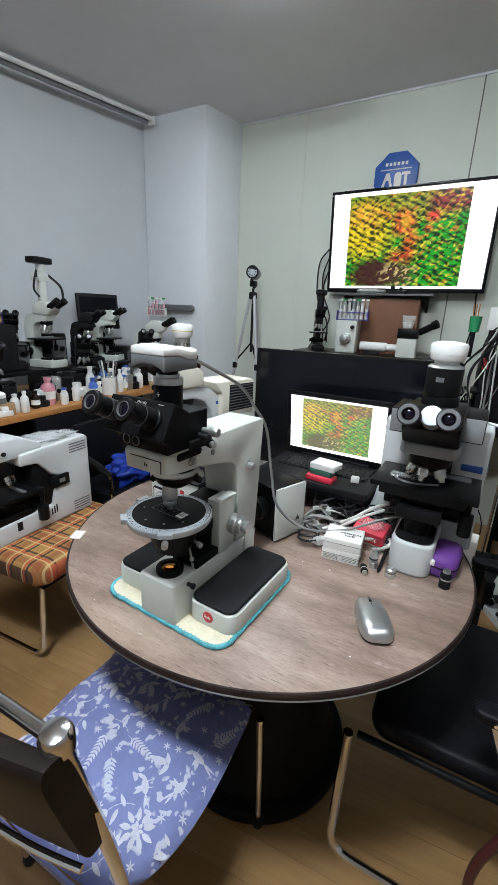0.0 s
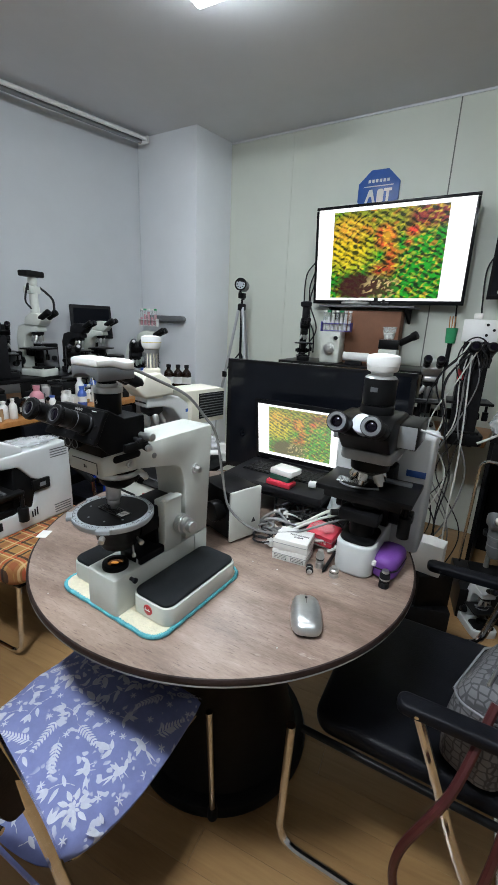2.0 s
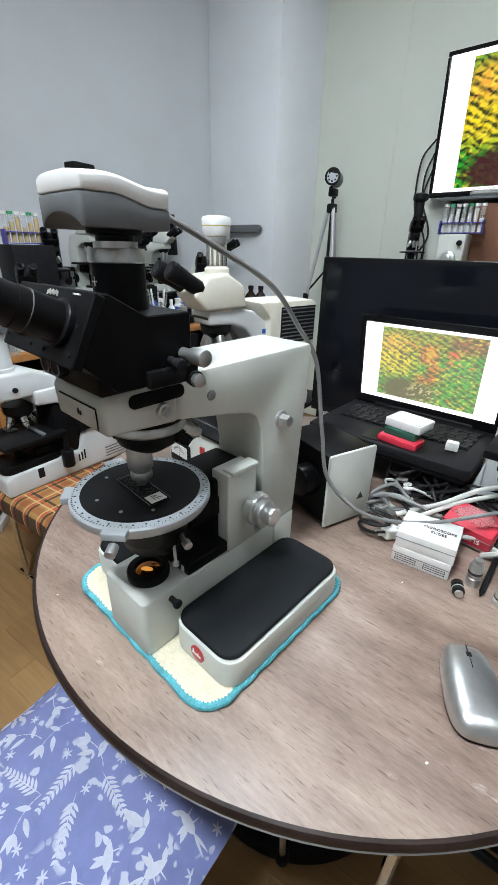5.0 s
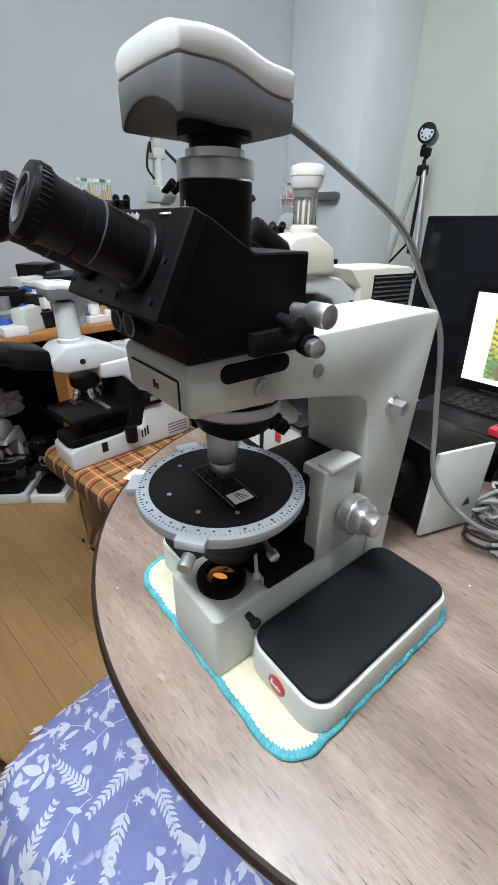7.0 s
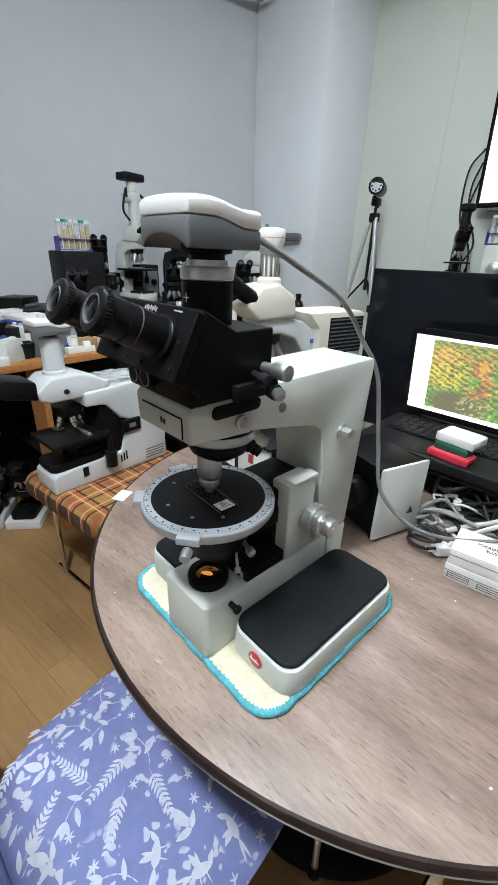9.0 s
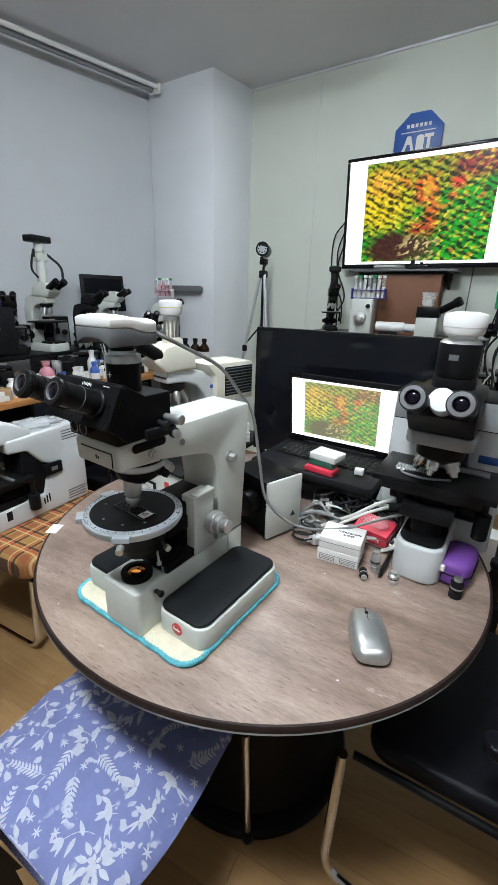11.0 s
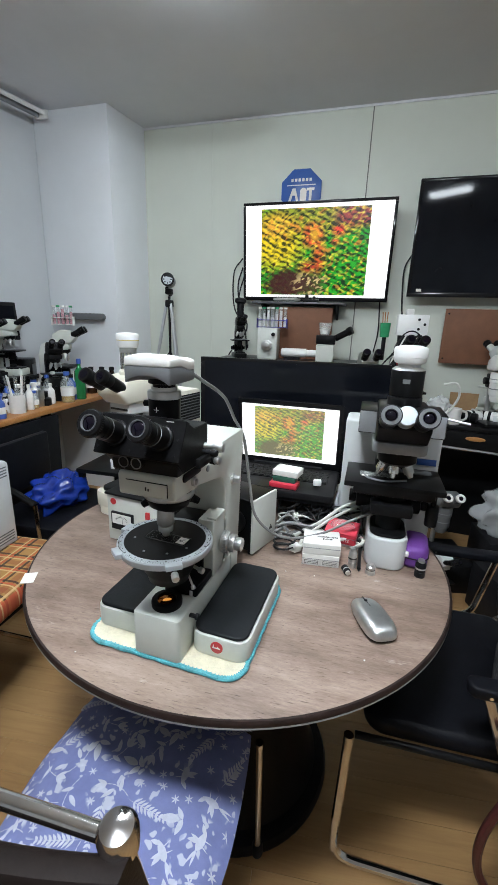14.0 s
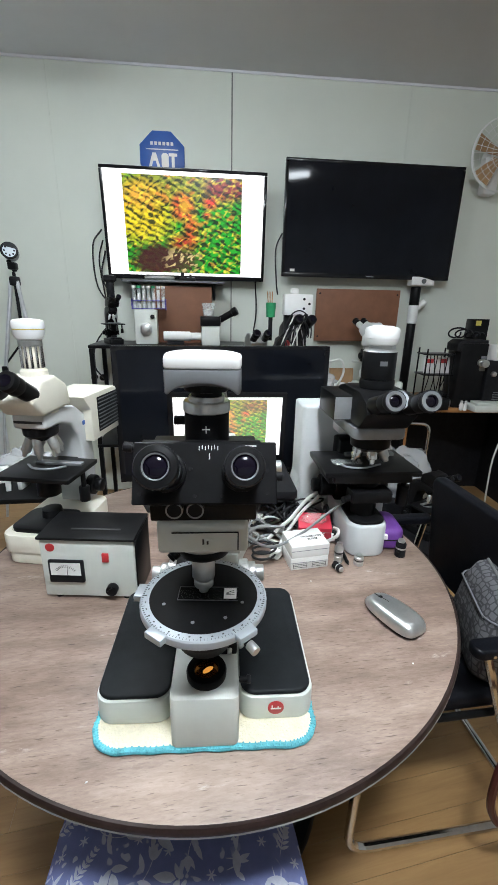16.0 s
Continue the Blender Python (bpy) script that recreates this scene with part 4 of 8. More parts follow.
def micro_camera(parent, y0, z0, w, d, h, x0=0.0):
    """Two-tone camera shell: grey tray with an arched cut under its front, white lid with a swelling crown; the seam falls to the back."""
    NX, NY = 20, 24

    def plan(u, v):
        """Rounded rectangle from the square -1..1, drawn in a little towards the back."""
        k = 1.0 - 0.055 * (abs(u) * abs(v)) ** 3
        return x0 + w / 2 * u * k * (1.0 - 0.05 * max(0.0, v)), y0 + d / 2 * v * k

    def fall(v):
        """Smooth step down from the front half to the back."""
        s = min(1.0, max(0.0, ((v + 1) / 2 - 0.3) / 0.5))
        return s * s * (3 - 2 * s)

    def seam(v):
        return z0 + h * (0.6 - 0.2 * fall(v))

    def crown(u, v):
        return z0 + h * (1.0 - 0.17 * fall(v) - 0.09 * max(0.0, -v - 0.55) - 0.1 * abs(u) ** 4)

    def belly(u, v):
        arch = max(0.0, 1 - (u / 0.9) ** 2) * max(0.0, -v - 0.15) / 0.85
        return z0 + h * 0.27 * arch ** 0.8

    def shell(low, high):
        bm = bmesh.new()
        lay = []
        for fn in (low, high):
            lay.append([[bm.verts.new((*plan(2 * i / NX - 1, 2 * j / NY - 1), fn(2 * i / NX - 1, 2 * j / NY - 1))) for i in range(NX + 1)] for j in range(NY + 1)])
        for g in lay:
            for j in range(NY):
                for i in range(NX):
                    bm.faces.new((g[j][i], g[j][i + 1], g[j + 1][i + 1], g[j + 1][i]))
        lo, hi = lay
        loop = [(0, i) for i in range(NX)] + [(j, NX) for j in range(NY)] + [(NY, i) for i in range(NX, 0, -1)] + [(j, 0) for j in range(NY, 0, -1)]
        for (a, b), (c, e) in zip(loop, loop[1:] + loop[:1]):
            bm.faces.new((lo[a][b], lo[c][e], hi[c][e], hi[a][b]))
        bmesh.ops.recalc_face_normals(bm, faces=bm.faces)
        es = [e for e in bm.edges if len(e.link_faces) == 2 and e.calc_face_angle(0) > 0.9]
        bmesh.ops.bevel(bm, geom=es, offset=h * 0.05, segments=2, profile=0.5, affect="EDGES", clamp_overlap=True)
        return bm
    body = part("camera_body", shell(belly, lambda u, v: seam(v) - 0.0002), M_GREY, parent, "dark grey camera tray")
    part("camera_lid", shell(lambda u, v: seam(v) + 0.0002, crown), M_WHITE, body, "white camera lid with a soft crown")
    return body


micro_camera(sc, -0.010, 0.4935, 0.078, 0.088, 0.041, 0.005)
solo("camera_cable", hose([(0.004, 0.034, 0.509), (0.008, 0.052, 0.507), (0.02, 0.11, 0.48), (0.028, 0.19, 0.44), (0.028, 0.25, 0.385), (0.04, 0.285, 0.33), (0.052, 0.3, 0.22), (0.07, 0.31, 0.13), (0.13, 0.35, 0.07), (0.21, 0.42, 0.06), (0.3, 0.47, 0.1), (0.36, 0.5, 0.12)], 0.0033, 10, 10), M_CABLE_G, "thick grey camera cable hanging behind the microscope", "cable", SC)
solo("cable_plug", [rod((0.004, 0.028, 0.509), (0.004, 0.042, 0.509), 0.0055, bev=0.001)], M_STEEL, "metal screw-on cable plug of the camera", "plug", SC)

# ---- lamp power supply with meter ----
ps = thing("power_supply", "grey metal lamp power supply with black top and meter", "power supply", pose(-0.667, 0.858, TZ, 0, 0, -9))
part("body", box((0, 0.05, 0.073), (0.188, 0.1, 0.132), 0.003), M_GREYWHITE, ps)
part("lid", box((0, 0.05, 0.142), (0.194, 0.112, 0.006), 0.002), M_SATIN, ps, "black vented lid")
part("vent_slot", box((0.01, 0.03, 0.1455), (0.1, 0.004, 0.002)), M_INK, ps)
part("side_panel", box((0.0965, 0.05, 0.073), (0.003, 0.098, 0.132), 0.001), M_SATIN, ps)
meter = part("meter", box((-0.044, -0.002, 0.068), (0.07, 0.008, 0.05), 0.002), M_DARK, ps, "black-framed moving-coil meter")
part("dial", box((-0.044, -0.0065, 0.075), (0.06, 0.001, 0.028)), M_CARD, meter)
part("dial_scale", [box((-0.044 + 0.022 * math.sin(a), -0.0073, 0.06 + 0.022 * math.cos(a)), (0.001, 0.0006, 0.005), rot=Matrix.Rotation(a, 4, "Y")) for a in [radians(-55 + 10 * i) for i in range(12)]] + [box((-0.04, -0.0073, 0.07), (0.0008, 0.0006, 0.018), rot=Matrix.Rotation(0.2, 4, "Y"))], M_INK, meter)
part("rocker_switch", box((0.036, -0.001, 0.1), (0.013, 0.006, 0.019), 0.001), M_RED, ps, "red rocker switch")
part("dial_knob", [rod((0.046, 0, 0.03), (0.046, -0.014, 0.03), 0.0115, bev=0.001), box((0.044, -0.0145, 0.034), (0.002, 0.002, 0.014), rot=Matrix.Rotation(0.8, 4, "Y"))], M_SATIN, ps, "black control knob")
part("badge", lathe([(0.009, 0), (0.009, 0.001)], (-0.073, 0.0, 0.12), 24, (0, -1, 0)), M_RED, ps, "round red badge")
for x in (-0.07, 0.07):
    for y in (0.012, 0.088):
        part("rubber_foot", rod((x, y, 0), (x, y, 0.008), 0.008, seg=12), M_DARK, ps)

# second supply, white front panel
pb = thing("lamp_transformer", "black box transformer with pale front panel", "transformer", pose(-0.347, 0.95, TZ, 0, 0, 68))
part("front_panel", box((0, 0.0, 0.082), (0.112, 0.008, 0.15), 0.004), M_GREYWHITE, pb, "pale grey front panel")
part("body", box((0, 0.075, 0.082), (0.104, 0.14, 0.142), 0.004), M_BLACK, pb)
part("warning_mark", prism([(0.02, 0.05), (0.036, 0.05), (0.028, 0.064)], -0.0052, -0.0042, "y"), M_INK, pb)
part("round_knob", [rod((-0.052, 0.05, 0.09), (-0.085, 0.05, 0.09), 0.03, bev=0.004)], M_SATIN, pb)
for x in (-0.04, 0.04):
    for y in (0.012, 0.13):
        part("rubber_foot", rod((x, y, 0), (x, y, 0.011), 0.008, seg=12), M_DARK, pb)

# ---- mouse ----
ms = thing("computer_mouse", "silver-grey cordless computer mouse", "mouse", pose(-0.072, 0.728, TZ, 0, 0, 23) @ Matrix.Diagonal((1.1, 1.1, 1.05, 1)))


def mouse_shell(z0, k):
    bm = bmesh.new()
    bmesh.ops.create_uvsphere(bm, u_segments=32, v_segments=20, radius=1)
    for v in bm.verts:
        x, y, z = v.co
        w = 0.03 - 0.003 * y
        v.co = (w * k * math.copysign(abs(x) ** 0.55, x) * (1 - 0.06 * abs(y)), 0.056 * k * math.copysign(abs(y) ** 0.62, y), max(0.0, z) ** 0.8 * (0.021 - 0.005 * y) * k + z0 + min(0.0, z) * 0.004)
    return bm


part("shell", mouse_shell(0.008, 1.0), M_STEEL, ms, "silver shell")
part("underside", mouse_shell(0.0045, 0.97), M_DARK, ms)
part("button_gap", box((0, 0.03, 0.0258), (0.001, 0.034, 0.002), rot=Matrix.Rotation(-0.12, 4, "X")), M_INK, ms)
part("wheel", rod((-0.0025, 0.032, 0.0225), (0.0025, 0.032, 0.0225), 0.005, seg=16), M_DARK, ms)

# ---- slide boxes, objectives and odd bits ----
def labelled_box(name, label, m, s, material, bars):
    t = thing(name, label, "box", m)
    part("carton", box((0, 0, s[2] / 2), s, 0.0012), material, t)
    part("lid_line", [box((0, -s[1] / 2 - 0.0004, s[2] * 0.62), (s[0] * 1.002, 0.0006, 0.0012)), box((s[0] / 2 + 0.0004, 0, s[2] * 0.62), (0.0006, s[1], 0.0012))], M_MIDGREY, t)
    if bars:
        b = [box((0, 0.012 - 0.007 * i, s[2] + 0.0003), (s[0] * (0.55 - 0.1 * i), 0.0026, 0.0005)) for i in range(3)]
        for sx in (-1, 1):
            for r in range(3):
                b.append(box((sx * s[0] * 0.25, -s[1] / 2 - 0.0005, s[2] * (0.2 + 0.14 * r)), (s[0] * 0.36, 0.0005, 0.0008)))
            b.append(box((sx * s[0] * 0.43, -s[1] / 2 - 0.0005, s[2] * 0.34), (0.0008, 0.0005, s[2] * 0.36)))
            b.append(box((sx * s[0] * 0.07, -s[1] / 2 - 0.0005, s[2] * 0.34), (0.0008, 0.0005, s[2] * 0.36)))
        tagged(part("print", b, M_INK, t), kind="stuff")
    return t


BX = pose(-0.193, 0.945, TZ, 0, 0, 4)
labelled_box("slide_box", "white card box of microscope slides on the table", BX, (0.092, 0.075, 0.03), M_CARD, True)
top_box = labelled_box("slide_box", "white card box stacked on another slide box", BX @ pose(0.001, 0.001, 0.0305, 0, 0, 1), (0.092, 0.075, 0.03), M_CARD, False)
w1 = part("lettering", [turned(letters("MICROSCOPE", 0.0085), pose(0.014, 0.002, 0.0306, 0, 0, 0)), turned(letters("SLIDES", 0.0085), pose(0.014, -0.009, 0.0306))], M_INK, top_box)
rb_ = labelled_box("slide_box", "red card slide box with white lettering, held open", pose(-0.14, 1.045, TZ + 0.02, 14, 0, -12), (0.085, 0.06, 0.035), M_REDCARD, False)
part("lettering", [turned(letters("SLIDES", 0.014), pose(0.005, -0.0306, 0.015, 90, 0, 0) @ pose(0, 0, 0, 0, 0, 180))], M_CARD, rb_)
part("tissue", blob((0.0, 0.005, 0.036), (0.034, 0.022, 0.01), 4, 0.5, 4, 3), M_GLASS, rb_)
solo("folded_carton", box((0, 0, 0.011), (0.09, 0.055, 0.02), 0.001), M_CARD, "flat white carton under the red slide box", "box", pose(-0.12, 1.05, TZ, 0, 0, -12))


def objective(x, y, r, h, ang=None, label="loose satin-metal microscope objective standing on the table", dark=False):
    m = pose(x, y, TZ) if ang is None else pose(x, y, TZ + r, 90, 0, ang)
    o = thing("objective", label, "objective", m, group="loose objectives")
    part("barrel", lathe([(r, 0), (r, h * 0.3), (r * 0.9, h * 0.32), (r * 0.9, h * 0.4), (r, h * 0.43), (r, h * 0.75), (r * 0.75, h * 0.86)], seg=28), M_DARK if dark else M_STEEL, o)
    part("band", lathe([(r * 1.02, h * 0.47), (r * 1.02, h * 0.56)], seg=28), M_STEEL if dark else M_INK, o)
    part("front_cell", lathe([(r * 0.7, h * 0.865), (r * 0.62, h), (r * 0.3, h)], seg=24), M_STEEL, o)


objective(-0.112, 0.93, 0.0105, 0.05)
objective(-0.068, 0.912, 0.0115, 0.026)
objective(-0.13, 0.905, 0.009, 0.026, 20, "black-barrelled objective lying on its side", True)
objective(0.05, 0.935, 0.0125, 0.045, None, "black eyepiece standing on the table", True)
objective(-0.02, 0.955, 0.006, 0.014, None, "small brass adapter ring on the table")
solo("pen", [rod((0, 0, 0.006), (0.02, 0.11, 0.018), 0.0045, seg=12), rod((0, 0, 0.006), (-0.002, -0.01, 0.005), 0.0045, 0.001, seg=12)], M_SATIN, "black ballpoint pen leaning on the microscope foot", "pen", pose(-0.095, 0.915, TZ, 0, 0, 8))
case = thing("glasses_case", "purple fabric zip case leaning against the microscope foot", "case", pose(0.042, 1.0, TZ, 0, 0, -8))
part("shell", turned(prism(rrect(-0.034, -0.045, 0.034, 0.07, 0.026), 0, 0.058, "z", 0.016, 4), pose(0, 0, 0.001)), M_PURPLE, case)
part("zip", hose([(x, y, 0.031) for x, y in rrect(-0.0345, -0.0455, 0.0345, 0.0705, 0.026)] + [(0.0345, 0.0445, 0.031)], 0.0016, 6, 2), M_DARK, case)
part("tag", box((-0.018, -0.042, 0.042), (0.01, 0.02, 0.012), 0.002), M_CARD, case)
solo("paper_scrap", box((0, 0, 0.0008), (0.028, 0.04, 0.001)), M_CARD, "small blank scrap of white paper on the table", "paper", pose(-0.84, 0.665, TZ, 0, 0, 25))
for i, (x, y, a) in enumerate(((-0.27, 0.86, 0), (-0.2, 0.86, 1), (-0.6, 0.5, 0.4), (-0.09, 0.62, 0.8))):
    solo("crumb", blob((0, 0, 0.0012), (0.002, 0.0014, 0.001), i, 0.4, 2, 1), M_CARD, "tiny pale crumb on the worn tabletop", "crumb", pose(x, y, TZ, 0, 0, a * 57), group="crumbs on the table")

# ---- displays ----
def wall_tv(name, label, xl, xr, ztop, ytop, zbot, ybot, screen):
    w, cx = xr - xl, (xl + xr) / 2
    h = math.hypot(ztop - zbot, ytop - ybot)
    ang = math.degrees(math.atan2(ybot - ytop, ztop - zbot))
    tv = thing(name, label, "television", pose(cx, (ytop + ybot) / 2, (ztop + zbot) / 2, ang, 0, -2.5))
    b = 0.018
    part("bezel", [box((0, 0.012, h / 2 - b / 2), (w, 0.03, b), 0.003), box((0, 0.012, -h / 2 + b * 0.7), (w, 0.03, b * 1.4), 0.003), box((-w / 2 + b / 2, 0.012, 0), (b, 0.03, h - 2.4 * b), 0.002), box((w / 2 - b / 2, 0.012, 0), (b, 0.03, h - 2.4 * b), 0.002)], M_GLOSS, tv, "gloss black bezel")
    part("back_shell", box((0, 0.036, 0), (w * 0.96, 0.03, h * 0.94), 0.01), M_DARK, tv)
    part("wall_bracket", box((0, 0.075, 0), (w * 0.3, 0.06, h * 0.4)), M_DARK, tv)
    if screen:
        part("lit_page", box((0, 0.0, 0.004), (w - 2 * b, 0.004, h - 2.3 * b)), M_LIT, tv, "lit white page")
        pw, ph = w * 0.715, h * 0.865
        pic = part("picture", box((0, 0, 0), (pw, 0.002, ph)), screen_mat(name + "_picture", pw, ph, 1.0), tv, "bright yellow, red and green specimen picture")
        pic.location = (-0.012, -0.004, 0.0)
    else:
        part("dark_screen", box((0, 0.0, 0.004), (w - 2 * b, 0.004, h - 2.3 * b)), M_PANEL, tv, "switched-off dark screen")
    part("logo_bar", box((0.02, -0.004, -h / 2 + b * 0.7), (0.05, 0.002, 0.006)), M_MIDGREY, tv)
    return tv


tv1 = wall_tv("wall_television", "black-framed wall television showing a coloured specimen picture", -0.937, 0.038, 2.094, 2.89, 1.494, 2.95, True)
tv2 = wall_tv("wall_television", "large switched-off black wall television", 0.151, 1.285, 2.188, 2.862, 1.53, 2.876, False)
part("sticker", [box((-0.5, -0.004, -0.29), (0.03, 0.001, 0.016))], M_CARD, tv2)

# octagonal alarm sign
sg = thing("alarm_sign", "blue octagonal alarm sign with white marks", "sign", on_wall(-0.58, 2.195, 0.0135))
oc = [(0.135 * math.cos(radians(22.5 + 45 * i)) / math.cos(radians(22.5)) * 0.98, 0.125 * math.sin(radians(22.5 + 45 * i)) / math.cos(radians(22.5))) for i in range(8)]
part("plate", prism(oc, -0.012, 0.012, "y", 0.003), M_BLUE, sg)
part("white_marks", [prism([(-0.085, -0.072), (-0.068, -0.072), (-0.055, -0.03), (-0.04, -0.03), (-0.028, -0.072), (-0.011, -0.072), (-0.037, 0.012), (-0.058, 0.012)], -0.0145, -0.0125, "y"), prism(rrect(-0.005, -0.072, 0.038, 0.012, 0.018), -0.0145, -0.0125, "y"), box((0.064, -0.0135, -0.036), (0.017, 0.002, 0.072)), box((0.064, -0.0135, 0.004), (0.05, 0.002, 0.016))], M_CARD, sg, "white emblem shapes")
part("small_bars", [box((-0.06 + 0.024 * i, -0.0135, 0.06), (0.016, 0.002, 0.018), 0.001) for i in range(6)] + [box((0, -0.0135, 0.03), (0.19, 0.002, 0.005))], M_CARD, sg)

# large black monitor standing on the table's rear edge
mo = thing("large_monitor", "large glossy black monitor, switched off, on the table", "monitor", pose(-0.342, 1.425, TZ, 0, 0, 3))
part("screen", box((0, -0.012, 0.255), (0.655, 0.004, 0.4)), M_PANEL, mo, "dark glossy screen")
part("bezel", [box((0, 0, 0.458), (0.69, 0.024, 0.018), 0.003), box((0, 0, 0.045), (0.69, 0.024, 0.03), 0.003), box((-0.336, 0, 0.255), (0.018, 0.024, 0.392), 0.002), box((0.336, 0, 0.255), (0.018, 0.024, 0.392), 0.002)], M_GLOSS, mo)
part("back_shell", box((0, 0.03, 0.25), (0.66, 0.035, 0.42), 0.01), M_DARK, mo)
part("stand", [box((0, 0.02, 0.03), (0.1, 0.03, 0.05)), prism(rrect(-0.13, -0.04, 0.13, 0.055, 0.03), 0.0, 0.01, "z", 0.002)], M_SATIN, mo)

# laptop on a low black stand
ST = pose(-0.35, 1.19, TZ, 0, 0, -3)
stand = thing("laptop_stand", "low black stand box under the laptop", "stand", ST)
part("shelf", box((0, 0.03, 0.083), (0.35, 0.22, 0.012), 0.002), M_DARK, stand)
part("side_panel", box((-0.16, 0.03, 0.0385), (0.012, 0.2, 0.077)), M_DARK, stand)
part("side_panel", box((0.16, 0.03, 0.0385), (0.012, 0.2, 0.077)), M_DARK, stand)
lp = thing("laptop", "black laptop, opened, showing the specimen picture", "laptop", ST @ pose(0, 0.03, 0.09))
part("deck", prism(rrect(-0.18, -0.118, 0.18, 0.118, 0.01), 0, 0.022, "z", 0.003), M_DARK, lp)
kb = part("keyboard", box((0, 0.03, 0.0235), (0.3, 0.105, 0.002)), M_SATIN, lp)
keys = []
for r in range(6):
    for c in range(15):
        keys.append(box((-0.139 + 0.0199 * c + 0.004 * (r % 2), -0.012 + 0.0172 * r, 0.026), (0.0165, 0.014, 0.003), 0.001, 1))
tagged(part("keys", keys, M_DARK, kb), kind="stuff")
part("touchpad", box((0, -0.075, 0.0225), (0.1, 0.06, 0.001)), M_SATIN, lp)
lid = part("screen_lid", turned(prism(rrect(-0.18, 0, 0.18, 0.235, 0.008), 0, 0.008, "z", 0.002), pose(0, 0.125, 0.02, 97, 0, 0)), M_GLOSS, lp, "gloss black screen lid")
part("hinge", rod((-0.12, 0.12, 0.024), (0.12, 0.12, 0.024), 0.007, seg=12), M_DARK, lp)
part("lit_page", turned(box((0, 0.123, 0.0095), (0.328, 0.192, 0.002)), pose(0, 0.125, 0.02, 97, 0, 0)), M_LIT, lid, "lit white page")
pic = part("picture", box((0, 0, 0), (0.235, 0.002, 0.172)), screen_mat("laptop_picture", 0.235, 0.172, 0.95, 0.22), lid, "yellow and green specimen picture")
pic.matrix_basis = pose(0, 0.125, 0.02, 7, 0, 0) @ pose(0, -0.0118, 0.126)
for nm, lb, c, s, mm, r in (("slide_box", "red slide box lying on the keyboard", (0.03, -0.052, 0.03), (0.085, 0.045, 0.014), M_REDCARD, -4), ("slide_box", "dark green slide box lying on a red one", (0.03, -0.045, 0.045), (0.07, 0.035, 0.016), M_GREENCARD, -6), ("glass_dish", "clear and white lidded slide dish on the boxes", (0.035, -0.03, 0.064), (0.08, 0.06, 0.018), M_CARD, -8), ("usb_plug", "small white plug on the keyboard", (0.125, -0.02, 0.035), (0.024, 0.018, 0.016), M_WHITE, 10)):
    solo(nm, [box((0, 0, 0), s, 0.002), box((0, 0, s[2] * 0.5), (s[0] * 0.9, s[1] * 0.9, 0.003), 0.001)], mm, lb, nm.split("_")[-1], ST @ pose(c[0], c[1], 0.09 + c[2], 0, 0, r))


